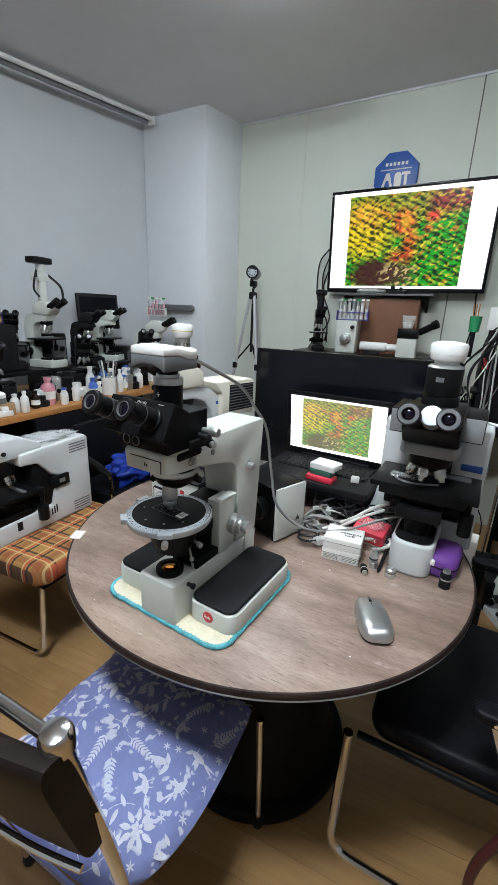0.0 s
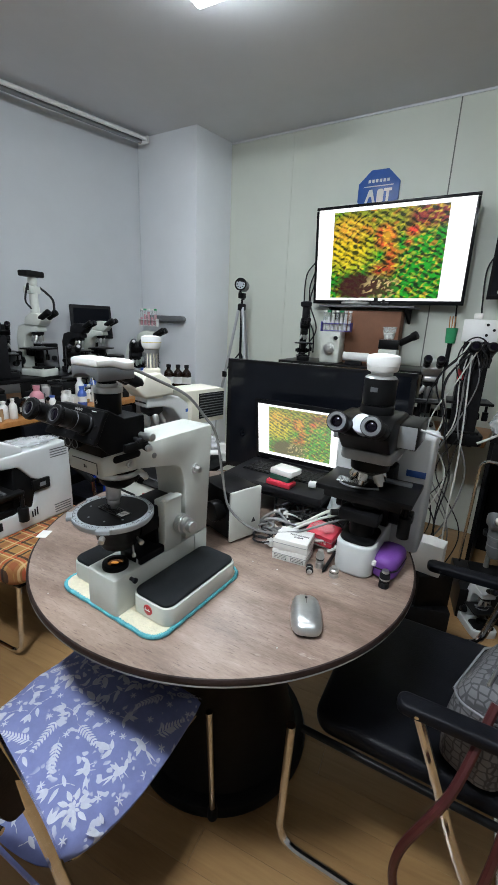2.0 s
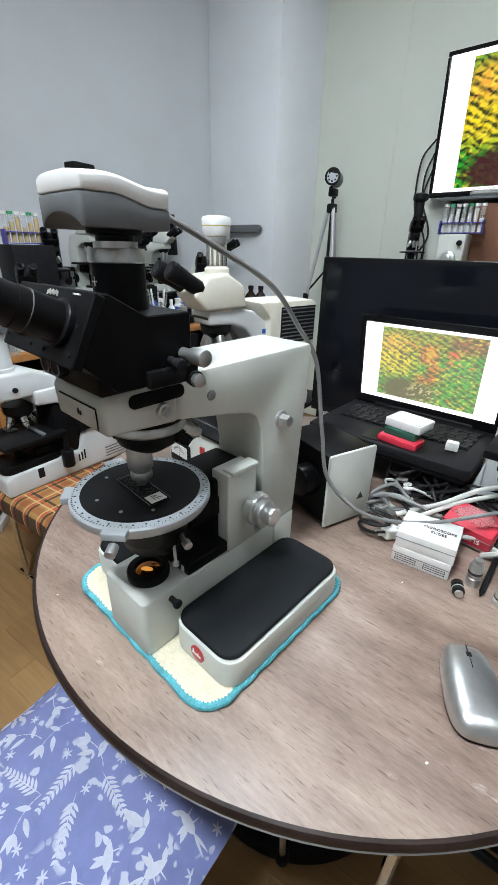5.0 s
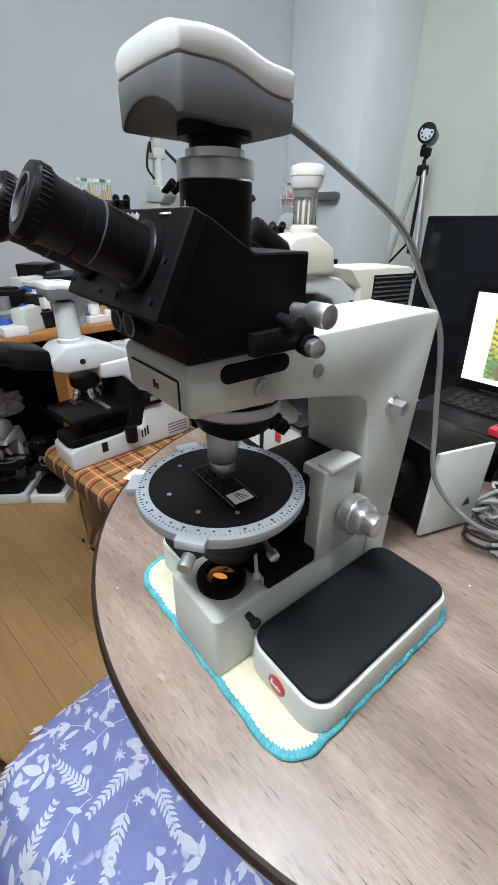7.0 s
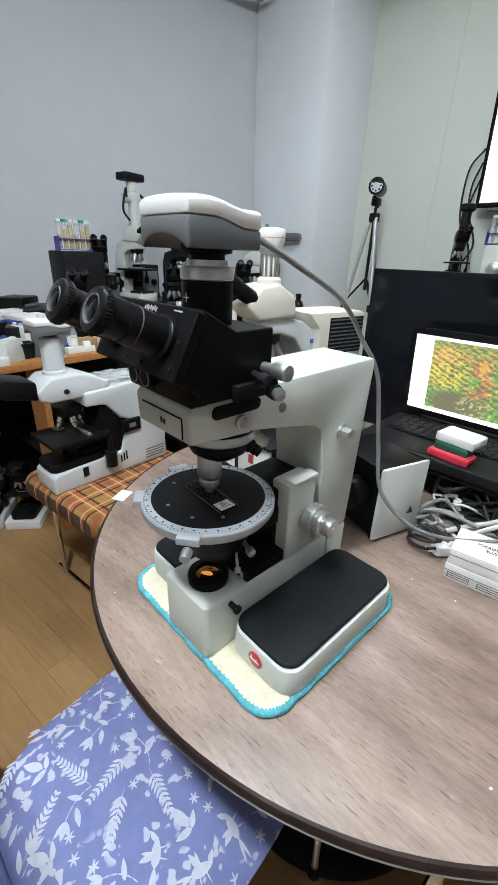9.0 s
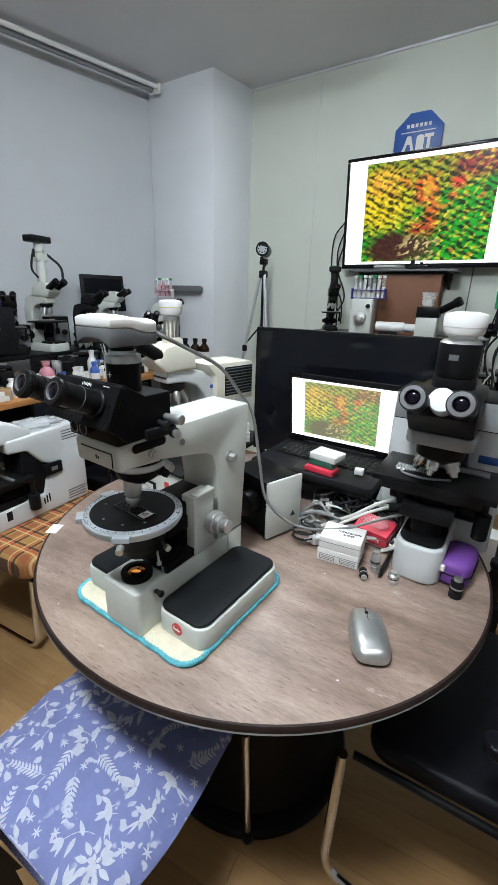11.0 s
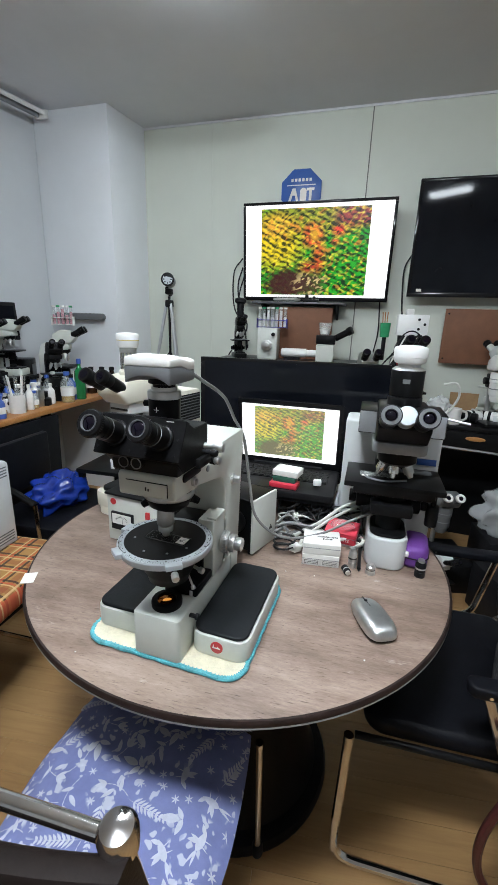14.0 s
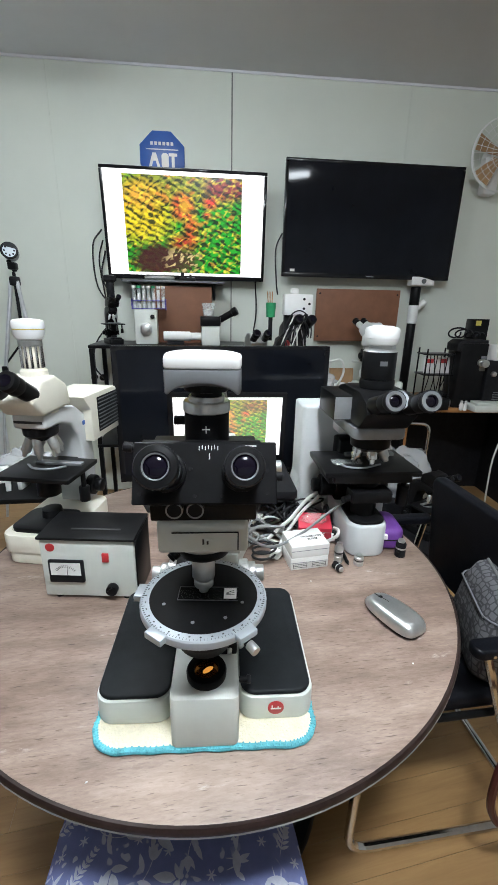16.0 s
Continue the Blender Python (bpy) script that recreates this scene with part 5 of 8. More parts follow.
# ---- upright microscopes ----
def upright(label, m, body, k=1.0, dark=None, cam="", wide=1.0, group="", foot=0.05, lamphouse=False, tilt=30, ringlight=False):
    """Upright compound microscope, eyepieces towards its own -y."""
    dark = dark or M_SATIN
    t = thing("microscope", label, "microscope", m @ Matrix.Diagonal((k, k, k, 1)), group)
    w = 0.085 * wide
    part("foot", [prism(rrect(-w, -0.13, w, 0.12, 0.03), 0, foot, "z", 0.006), box((0, -0.06, foot + 0.004), (w * 1.5, 0.1, 0.01), 0.004)], body, t)
    part("foot_cover", prism(rrect(-w * 0.8, -0.115, w * 0.8, 0.0, 0.025), foot, foot + 0.012, "z", 0.003), dark, t)
    part("lamp_port", lathe([(0.026, foot + 0.01), (0.024, foot + 0.03), (0.018, foot + 0.032)], (0, -0.035, 0), 24), dark, t)
    part("arm", prism([(0.06, foot * 0.5), (0.115, foot * 0.5), (0.118, 0.26), (0.095, 0.33), (0.05, 0.345), (-0.075, 0.335), (-0.08, 0.3), (0.0, 0.29), (0.035, 0.27), (0.05, 0.22)], -w * 0.55, w * 0.55, "x", 0.008, 3), body, t)
    part("stage", [box((0, -0.03, 0.185), (0.19, 0.15, 0.012), 0.003), box((0, 0.03, 0.16), (0.06, 0.08, 0.05), 0.004)], dark, t, "black mechanical stage")
    part("slide_holder", [box((0.02, -0.005, 0.194), (0.12, 0.02, 0.008), 0.002), hose([(-0.05, -0.03, 0.195), (-0.02, -0.055, 0.196), (0.02, -0.055, 0.196), (0.05, -0.03, 0.195)], 0.003)], M_MIDGREY, t)
    part("stage_knob", [rod((0.085, -0.02, 0.18), (0.085, -0.02, 0.11), 0.006), rod((0.085, -0.02, 0.14), (0.085, -0.02, 0.1), 0.013, bev=0.002)], dark, t)
    part("condenser", [rod((0, -0.035, 0.12), (0, -0.035, 0.178), 0.028, bev=0.003), box((0, 0.03, 0.14), (0.03, 0.09, 0.02), 0.002)], dark, t)
    for s in (1, -1):
        part("focus_knob", [rod((w * 0.55 * s, 0.08, 0.1), ((w * 0.55 + 0.02) * s, 0.08, 0.1), 0.028, bev=0.003), rod(((w * 0.55 + 0.02) * s, 0.08, 0.1), ((w * 0.55 + 0.04) * s, 0.08, 0.1), 0.018, bev=0.003)], dark, t)
    nose = part("nosepiece", lathe([(0.026, 0.268), (0.04, 0.282), (0.041, 0.3)], (0, -0.035, 0), 28), dark, t)
    for i, a in enumerate((-90, -10, 60, 130, 200)):
        d = Vector((0.42 * math.cos(radians(a)), 0.42 * math.sin(radians(a)), -0.9)).normalized()
        if i == 0:
            d = Vector((0, 0.06, -1)).normalized()
        o = Vector((0.022 * math.cos(radians(a)), -0.035 + 0.022 * math.sin(radians(a)), 0.278))
        ln = 0.045 if i % 2 == 0 else 0.035
        part("objective", [rod(o, o + d * ln, 0.0115, bev=0.0015, seg=16), rod(o + d * ln, o + d * (ln + 0.014), 0.008, 0.005, seg=16)], M_STEEL, nose)
    part("head", [prism([(-0.09, 0.337), (-0.125, 0.375), (-0.085, 0.418), (-0.03, 0.425), (0.02, 0.395), (0.03, 0.342)], -0.05, 0.05, "x", 0.009, 3), lathe([(0.043, 0.334), (0.043, 0.35)], (0, -0.03, 0), 32)], body, t)
    e = Vector((0, -math.cos(radians(tilt)), math.sin(radians(tilt))))
    for s in (1, -1):
        o = Vector((0.032 * s, -0.1, 0.388))
        tb = part("eyepiece_tube", [rod(o, o + e * 0.05, 0.019, bev=0.001)], dark, t)
        part("eyepiece", [rod(o + e * 0.05, o + e * 0.075, 0.021, bev=0.002), rod(o + e * 0.075, o + e * 0.09, 0.023, 0.021, bev=0.002)], M_SATIN, tb)
        part("eye_lens", rod(o + e * 0.0898, o + e * 0.0908, 0.013), M_EYEGLASS, tb)
    if lamphouse:
        part("lamphouse", [box((0, 0.185, 0.27), (0.11, 0.13, 0.14), 0.006)], body, t)
        tagged(part("louvres", [box((0.0556, 0.185, 0.215 + 0.012 * i), (0.002, 0.1, 0.006)) for i in range(9)], M_INK, t), kind="stuff")
    if cam == "round":
        part("photo_tube", [lathe([(0.033, 0.405), (0.033, 0.418), (0.03, 0.42), (0.03, 0.432), (0.026, 0.436), (0.022, 0.438)], (0, -0.03, 0), 36), rod((0, -0.03, 0.438), (0, -0.03, 0.49), 0.02, bev=0.001)], body, t)
        for i in range(12):
            a = 2 * math.pi * i / 12
            part("tube_fin", rod((0.022 * math.cos(a), -0.03 + 0.022 * math.sin(a), 0.439), (0.022 * math.cos(a), -0.03 + 0.022 * math.sin(a), 0.488), 0.0032, seg=8), M_CHROME, t)
        part("relay_tube", lathe([(0.025, 0.488), (0.0255, 0.49), (0.0255, 0.5), (0.024, 0.502)], (0, -0.03, 0), 32), M_STEEL, t)
        cb = part("camera_body", lathe([(0.024, 0.502), (0.029, 0.505), (0.033, 0.514), (0.0335, 0.524)], (0, -0.03, 0), 36), M_WHITE, t)
        part("camera_band", lathe([(0.0338, 0.524), (0.0338, 0.5262)], (0, -0.03, 0), 36), M_YELLOW, cb)
        part("camera_cap", lathe([(0.0345, 0.5262), (0.0345, 0.54), (0.032, 0.544), (0.02, 0.547), (0.006, 0.548)], (0, -0.03, 0), 36), M_WHITE, cb)
    elif cam == "flat":
        part("photo_tube", [rod((0, -0.03, 0.42), (0, -0.03, 0.505), 0.03, 0.026, bev=0.002)], body, t)
        part("tube_collar", rod((0, -0.03, 0.505), (0, -0.03, 0.52), 0.02), M_SATIN, t)
        micro_camera(t, -0.03, 0.518, 0.085, 0.115, 0.045)
    return t


# cream trinocular microscope behind the power supply
s3 = upright("cream trinocular microscope with white round camera, on the table", pose(-0.79, 1.112, TZ + 0.028, 0, 0, -14), M_CREAM, 0.95, None, "round", 1.0)
for ob in list(s3.children):
    if ob.name.split(".")[0] == "arm":
        bpy.data.objects.remove(ob)
part("arm", prism([(0.075, 0.03), (0.135, 0.03), (0.14, 0.18), (0.132, 0.25), (0.105, 0.3), (0.06, 0.33), (0.0, 0.343), (-0.08, 0.338), (-0.08, 0.302), (-0.01, 0.3), (0.035, 0.285), (0.065, 0.25), (0.078, 0.2)], -0.04, 0.04, "x", 0.007, 3), M_SHELL, s3, "curved pale grey arm")
part("base_plate", prism(rrect(-0.08, -0.125, 0.08, 0.125, 0.03), -0.0294, 0.001, "z", 0.004), M_CREAM, s3)
lh = part("lamphouse", [prism([(0.1, 0.22), (0.27, 0.22), (0.27, 0.345), (0.25, 0.352), (0.06, 0.352), (0.1, 0.31)], -0.064, 0.064, "x", 0.005)], M_CREAM, s3, "cream lamp housing")
grille = part("grille", box((0.0646, 0.2, 0.288), (0.002, 0.13, 0.098), 0.0008), M_DARK, lh, "black ventilation grille")
for i in range(9):
    part("louvre", box((0.0662, 0.2, 0.247 + 0.0105 * i), (0.002, 0.124, 0.003)), M_GREY, grille)
part("name_plate", box((0.041, 0.1, 0.275), (0.002, 0.022, 0.012), 0.0005), M_BLUE, s3)
part("name_bar", [box((0.0, -0.0805, 0.319), (0.07, 0.001, 0.006))], M_INK, s3)

# pale microscope with a flat camera on the tartan chair
wm = thing("research_microscope", "white and black research microscope with flat camera on a tartan chair", "microscope", pose(-1.41, 0.92, 0.4945))
part("body", prism([(-0.21, 0), (0.235, 0), (0.235, 0.315), (0.22, 0.328), (-0.07, 0.318), (-0.07, 0.272), (0.0, 0.265), (0.05, 0.205), (0.085, 0.19), (0.085, 0.15), (0.06, 0.14), (0.042, 0.078), (-0.19, 0.072), (-0.21, 0.06)], -0.068, 0.068, "x", 0.008, 3), M_SHELL, wm, "white C-shaped body and foot")
part("inner_housing", prism([(-0.03, 0.08), (0.1, 0.08), (0.1, 0.25), (0.03, 0.262), (-0.02, 0.262)], -0.058, 0.058, "x", 0.004), M_SATIN, wm)
plate_ = part("side_box", box((0.071, 0.085, 0.172), (0.014, 0.075, 0.045), 0.003), M_SATIN, wm, "black side box")
part("label_patch", box((0.0786, 0.088, 0.172), (0.001, 0.026, 0.016)), M_MIDGREY, plate_)
part("foot_cover", prism(rrect(-0.06, -0.205, 0.06, -0.01, 0.03), 0.07, 0.1, "z", 0.006, 3), M_SATIN, wm, "black foot cover")
part("switch", box((0.0682, -0.1, 0.05), (0.003, 0.02, 0.034), 0.001), M_DARK, wm)
for i in range(3):
    part("slit", box((0.0682, 0.036 + 0.011 * i, 0.052 + 0.004 * i), (0.003, 0.005, 0.026 + 0.004 * i)), M_DARK, wm)
for i in range(4):
    part("vent", box((0.0682, 0.18, 0.02 + 0.011 * i), (0.002, 0.08, 0.004)), M_GREY, wm)
    part("vent", box((0.0682, 0.18, 0.27 + 0.011 * i), (0.002, 0.08, 0.004)), M_GREY, wm)
part("stage", [box((0, -0.1, 0.168), (0.18, 0.2, 0.014), 0.003), box((0, -0.06, 0.15), (0.12, 0.16, 0.026), 0.004)], M_SATIN, wm, "black mechanical stage")
part("slide_holder", [box((0.02, -0.07, 0.178), (0.11, 0.014, 0.008), 0.002), box((-0.05, -0.12, 0.177), (0.04, 0.03, 0.004), 0.001)], M_GREY, wm)
part("condenser", [rod((0, -0.1, 0.1), (0, -0.1, 0.14), 0.04, bev=0.004), box((0, -0.05, 0.115), (0.1, 0.1, 0.03), 0.006)], M_SATIN, wm)
part("stage_knob", [rod((0.082, -0.01, 0.165), (0.082, -0.01, 0.1), 0.008, seg=14), rod((0.082, -0.01, 0.105), (0.082, -0.01, 0.045), 0.02, bev=0.004)], M_SATIN, wm)
nose = part("nosepiece", lathe([(0.03, 0.232), (0.043, 0.248), (0.045, 0.275)], (0, -0.1, 0), 32), M_SATIN, wm)
for a in (-80, 0, 75, 160):
    d = Vector((0.42 * math.cos(radians(a)), 0.42 * math.sin(radians(a)), -0.9)).normalized()
    o = Vector((0.024 * math.cos(radians(a)), -0.1 + 0.024 * math.sin(radians(a)), 0.243))
    part("objective", lathe([(0.0125, 0), (0.0125, 0.024), (0.0105, 0.026), (0.0105, 0.036), (0.006, 0.045)], o, 18, d), M_CHROME, nose)
part("head", prism([(-0.2, 0.318), (-0.205, 0.35), (-0.16, 0.382), (-0.06, 0.382), (0.03, 0.34), (0.03, 0.32), (-0.07, 0.305), (-0.17, 0.305)], -0.06, 0.06, "x", 0.008, 3), M_SHELL, wm, "white trinocular head")
part("head_screw", rod((0.06, -0.12, 0.335), (0.066, -0.12, 0.335), 0.008, bev=0.001), M_DARK, wm)
bino = part("eyepiece_block", prism([(-0.2, 0.32), (-0.3, 0.345), (-0.31, 0.38), (-0.29, 0.4), (-0.2, 0.378)], -0.056, 0.056, "x", 0.008, 2), M_SATIN, wm, "black binocular block")
for sx in (1, -1):
    o, e = Vector((0.031 * sx, -0.295, 0.37)), Vector((0, -0.95, 0.3)).normalized()
    part("eyepiece", lathe([(0.02, 0), (0.02, 0.03), (0.022, 0.033), (0.022, 0.05), (0.018, 0.054), (0.012, 0.053)], o, 26, e), M_SATIN, bino)
part("photo_tube", lathe([(0.036, 0.378), (0.036, 0.392), (0.032, 0.395), (0.029, 0.49), (0.024, 0.494)], (0, -0.12, 0), 32), M_SHELL, wm, "white photo tube")
part("tube_collar", rod((0, -0.12, 0.494), (0, -0.12, 0.505), 0.02, bev=0.001), M_SATIN, wm)
micro_camera(wm, -0.12, 0.503, 0.085, 0.112, 0.045)

# ---- second big microscope: black head, white body ----
S2 = pose(-0.031, 1.0, TZ, 0, 0, -3)
m2 = thing("research_microscope", "white and black research microscope with round white camera", "microscope", S2)
part("foot", [prism(rrect(-0.05, -0.065, 0.05, 0.16, 0.035), 0, 0.085, "z", 0.008, 3)], M_SHELL, m2, "white rounded foot")
part("foot_cover", [prism(rrect(-0.044, -0.058, 0.044, 0.06, 0.03), 0.085, 0.094, "z", 0.004), lathe([(0.03, 0.094), (0.032, 0.12), (0.025, 0.135)], (0, 0.0, 0), 28)], M_SATIN, m2)
part("arm", [prism(rrect(-0.135, 0.14, 0.124, 0.25, 0.012), 0, 0.335, "z", 0.008, 3), prism([(-0.135, 0.0), (-0.165, 0.0), (-0.157, 0.03), (-0.142, 0.09), (-0.135, 0.13)], 0.15, 0.24, "y", 0.004)], M_SHELL, m2, "broad white upright body")
part("label_plate", box((0.09, 0.1392, 0.232), (0.05, 0.0015, 0.018), 0.0005), M_BLUE, m2, "dark blue label plate")
part("knob_column", [box((0, 0.12, 0.16), (0.09, 0.07, 0.19), 0.006)], M_SATIN, m2)
for s in (1, -1):
    part("focus_knob", [rod((0.045 * s, 0.11, 0.12), (0.085 * s, 0.11, 0.12), 0.03, bev=0.004), rod((0.085 * s, 0.11, 0.12), (0.105 * s, 0.11, 0.12), 0.018, bev=0.003)], M_SATIN, m2)
part("stage", [box((0.0, 0.03, 0.212), (0.235, 0.16, 0.014), 0.003), box((0, 0.05, 0.185), (0.19, 0.11, 0.03), 0.005), box((0.0, -0.04, 0.2), (0.19, 0.02, 0.02), 0.003)], M_SATIN, m2, "black mechanical stage")
part("slide_holder", [box((0.03, 0.07, 0.222), (0.13, 0.016, 0.01), 0.002), hose([(-0.075, 0.02, 0.222), (-0.06, -0.02, 0.223), (-0.02, -0.03, 0.223), (0.03, -0.005, 0.222)], 0.0025)], M_MIDGREY, m2)
part("stage_glass", box((-0.045, 0.02, 0.2205), (0.076, 0.03, 0.002)), M_GLASS, m2)
part("stage_label", box((-0.07, -0.002, 0.2225), (0.016, 0.01, 0.001)), M_CARD, m2)
part("condenser", [rod((0, 0.005, 0.135), (0, 0.005, 0.2), 0.035, bev=0.004), box((0.0, -0.03, 0.155), (0.1, 0.05, 0.03), 0.006), rod((-0.04, -0.03, 0.15), (-0.07, -0.05, 0.15), 0.008, bev=0.001)], M_SATIN, m2)
part("stage_knob", [rod((0.1, 0.0, 0.2), (0.1, 0.0, 0.13), 0.007), rod((0.1, 0.0, 0.165), (0.1, 0.0, 0.11), 0.015, bev=0.002)], M_SATIN, m2)
nose = part("nosepiece", lathe([(0.03, 0.26), (0.046, 0.272), (0.048, 0.298), (0.044, 0.3)], (0, 0.0, 0), 32), M_SATIN, m2)
for i, a in enumerate((-100, -30, 40, 120, 195)):
    d = Vector((0.45 * math.cos(radians(a)), 0.45 * math.sin(radians(a)), -0.9)).normalized()
    o = Vector((0.026 * math.cos(radians(a)), 0.026 * math.sin(radians(a)), 0.268))
    part("objective", [rod(o, o + d * 0.026, 0.0125, bev=0.0015, seg=18), rod(o + d * 0.026, o + d * 0.036, 0.009, 0.006, seg=16)], M_STEEL if i % 2 else M_CHROME, nose)
part("head_neck", prism(rrect(-0.062, -0.06, 0.062, 0.12, 0.02), 0.3, 0.328, "z", 0.006), M_MIDGREY, m2, "grey dovetail housing")
part("limb", box((0, 0.15, 0.3), (0.1, 0.12, 0.06), 0.008), M_WHITE, m2)
h2 = part("tube_head", [prism([(-0.065, 0.329), (-0.105, 0.37), (-0.092, 0.395), (-0.05, 0.41), (0.06, 0.41), (0.1, 0.4), (0.1, 0.329)], -0.058, 0.058, "x", 0.006, 2)], M_SATIN, m2, "black trinocular head")
part("side_box", prism([(-0.01, 0.334), (-0.01, 0.392), (0.12, 0.392), (0.12, 0.334)], -0.098, 0.1, "x", 0.003), M_SATIN, m2, "black beam-splitter box")
part("side_panel", box((0.075, -0.0108, 0.363), (0.046, 0.0014, 0.052), 0.0005), M_MIDGREY, m2, "light grey front panel")
part("side_panel", box((-0.074, -0.0108, 0.363), (0.046, 0.0014, 0.052), 0.0005), M_MIDGREY, m2, "light grey front panel")
part("slider_rod", [rod((0.098, 0.02, 0.38), (0.15, 0.0, 0.375), 0.003, seg=10)], M_STEEL, m2)
part("hub_cap", lathe([(0.0215, -0.02), (0.0215, 0.026), (0.02, 0.028), (0.005, 0.0285)], (0, -0.098, 0.395), 32, (0, -0.9, 0.43)), M_RING, h2, "white hub between the eyepieces")
e2 = Vector((0, -0.9, 0.43)).normalized()
for s in (1, -1):
    o = Vector((0.0355 * s, -0.072, 0.38))
    d = Vector((0.0, -0.9, 0.3)).normalized()
    tb = part("eyepiece_tube", [rod(o, o + d * 0.07, 0.0205, 0.019, bev=0.001)], M_SATIN, h2)
    part("eyepiece", [rod(o + d * 0.07, o + d * 0.1, 0.02, bev=0.002), lathe([(0.02, 0), (0.0225, 0.008), (0.0215, 0.0155), (0.0195, 0.016), (0.0125, 0.0165), (0.0112, 0.012)], o + d * 0.1, 32, d)], M_DARK, tb)
    part("rim", lathe([(0.0195, -0.0062), (0.0195, 0.0012), (0.0128, 0.0014), (0.0124, -0.006)], o + d * 0.1155, 32, d), M_GREY, tb)
    part("eye_lens", lathe([(0.0112, 0.0), (0.008, 0.0018), (0.002, 0.003)], o + d * 0.1122, 28, d), M_EYEGLASS, tb)
part("photo_tube", [rod((0, 0.0, 0.405), (0, 0.0, 0.43), 0.039, bev=0.002), rod((0, 0, 0.431), (0, 0, 0.492), 0.0375, bev=0.002)], M_SATIN, m2)
part("tube_label", box((-0.004, -0.0372, 0.468), (0.016, 0.002, 0.01)), M_GREY, m2)
part("tube_collar", lathe([(0.0372, 0.492), (0.032, 0.497), (0.025, 0.499), (0.025, 0.505)], (0, 0, 0), 32), M_STEEL, m2)
c2 = part("camera_body", lathe([(0.025, 0.505), (0.033, 0.508), (0.0355, 0.513), (0.036, 0.52)], (0, 0, 0), 40), M_WHITE, m2, "round white camera")
part("camera_cap", lathe([(0.0368, 0.5205), (0.0375, 0.538), (0.035, 0.543), (0.02, 0.547)], (0, 0, 0), 40), M_WHITE, c2)

# ---- cable tangle on the table ----
rng = random.Random(5)
for i in range(24):
    x, y = -0.3 + 0.22 * rng.random(), 1.02 + 0.1 * rng.random()
    pts = []
    for k in range(7):
        pts.append((x, y, TZ + 0.004 + (0.03 + 0.045 * (y - 1.0) / 0.13) * rng.random()))
        x = min(-0.09, max(-0.33, x + rng.uniform(-0.09, 0.09)))
        y = min(1.13, max(1.0, y + rng.uniform(-0.06, 0.06)))
    solo("cable", hose(pts, 0.0028 + 0.001 * (i % 3), 6, 6), (M_CABLE_B, M_CABLE_B, M_CABLE_W, M_CABLE_B, M_CABLE_G)[i % 5], "tangled cable lying on the table", "cable", group="cables on the table")
solo("cable", hose([(-0.1, 1.14, 0.83), (-0.15, 1.1, 0.82), (-0.2, 1.06, 0.79), (-0.24, 1.04, 0.77), (-0.27, 1.02, 0.755)], 0.005), M_CABLE_W, "thick white cable curving over the table", "cable", group="cables on the table")
solo("cable", hose([(-0.1, 1.13, 0.82), (-0.17, 1.07, 0.8), (-0.235, 0.99, 0.775), (-0.25, 0.965, 0.76)], 0.0045), M_CABLE_W, "thick white cable curving over the table", "cable", group="cables on the table")
plug = thing("mains_plug", "white mains plug lying on the table", "plug", pose(-0.262, 0.955, TZ + 0.004, 0, 12, 60))
part("body", [prism(rrect(-0.014, -0.012, 0.02, 0.012, 0.006), 0, 0.02, "z", 0.004), rod((0.02, 0, 0.01), (0.04, 0, 0.012), 0.007, 0.005)], M_WHITE, plug)
part("pin", [rod((-0.014, -0.006, 0.01), (-0.03, -0.006, 0.01), 0.0022, seg=8), rod((-0.014, 0.006, 0.01), (-0.03, 0.006, 0.01), 0.0022, seg=8)], M_STEEL, plug)
solo("cable_coil", [hose([(0.028 * math.cos(a), 0.022 * math.sin(a), 0.005 + 0.0012 * i) for i, a in enumerate([0.5 * k for k in range(30)])], 0.003, 6, 3)], M_CABLE_B, "small coil of black cable on the table", "cable", pose(-0.29, 0.955, TZ))

# ---- chair with the flowered cushion ----
ch = thing("folding_chair", "chrome chair with dark brown back pad, pushed under the table", "chair", pose(-0.5, 0.46, 0))
for x, y, yt in ((0.22, 0.245, 0.225), (-0.2, 0.245, 0.225)):
    leg = part("leg", rod((x, y, 0.02), (x - 0.005, yt, 0.4), 0.0095, seg=16), M_CHROME, ch, "chrome leg")
    part("rubber_foot", lathe([(0.014, 0), (0.016, 0.008), (0.0135, 0.032), (0.0105, 0.04)], (x, y, 0), 16), M_DARK, leg)
for x in (0.175, -0.235):
    leg = part("leg", bent([(x - 0.01, -0.1, 0.02), (x, -0.17, 0.4), (x, -0.2, 0.6), (x - 0.012, -0.245, 0.845)], 0.0105, 0.06), M_CHROME, ch, "chrome rear leg and back post")
    part("rubber_foot", lathe([(0.014, 0), (0.016, 0.008), (0.0135, 0.032), (0.011, 0.04)], (x - 0.01, -0.1, 0), 16), M_DARK, leg)
    part("post_cap", lathe([(0.0125, 0), (0.019, 0.008), (0.02, 0.03), (0.016, 0.038), (0.006, 0.041)], (x - 0.012, -0.245, 0.832), 20, (0, -0.1, 1)), M_CHROME, ch, "chrome post cap")
part("seat_frame", bent([(0.185, 0.21, 0.398), (-0.175, 0.21, 0.398), (-0.185, -0.15, 0.398), (0.165, -0.15, 0.398), (0.185, 0.2, 0.398)], 0.01, 0.04), M_CHROME, ch)
part("cross_rod", rod((0.163, -0.247, 0.85), (-0.247, -0.247, 0.85), 0.0085, seg=12), M_CHROME, ch)
bp_ = []
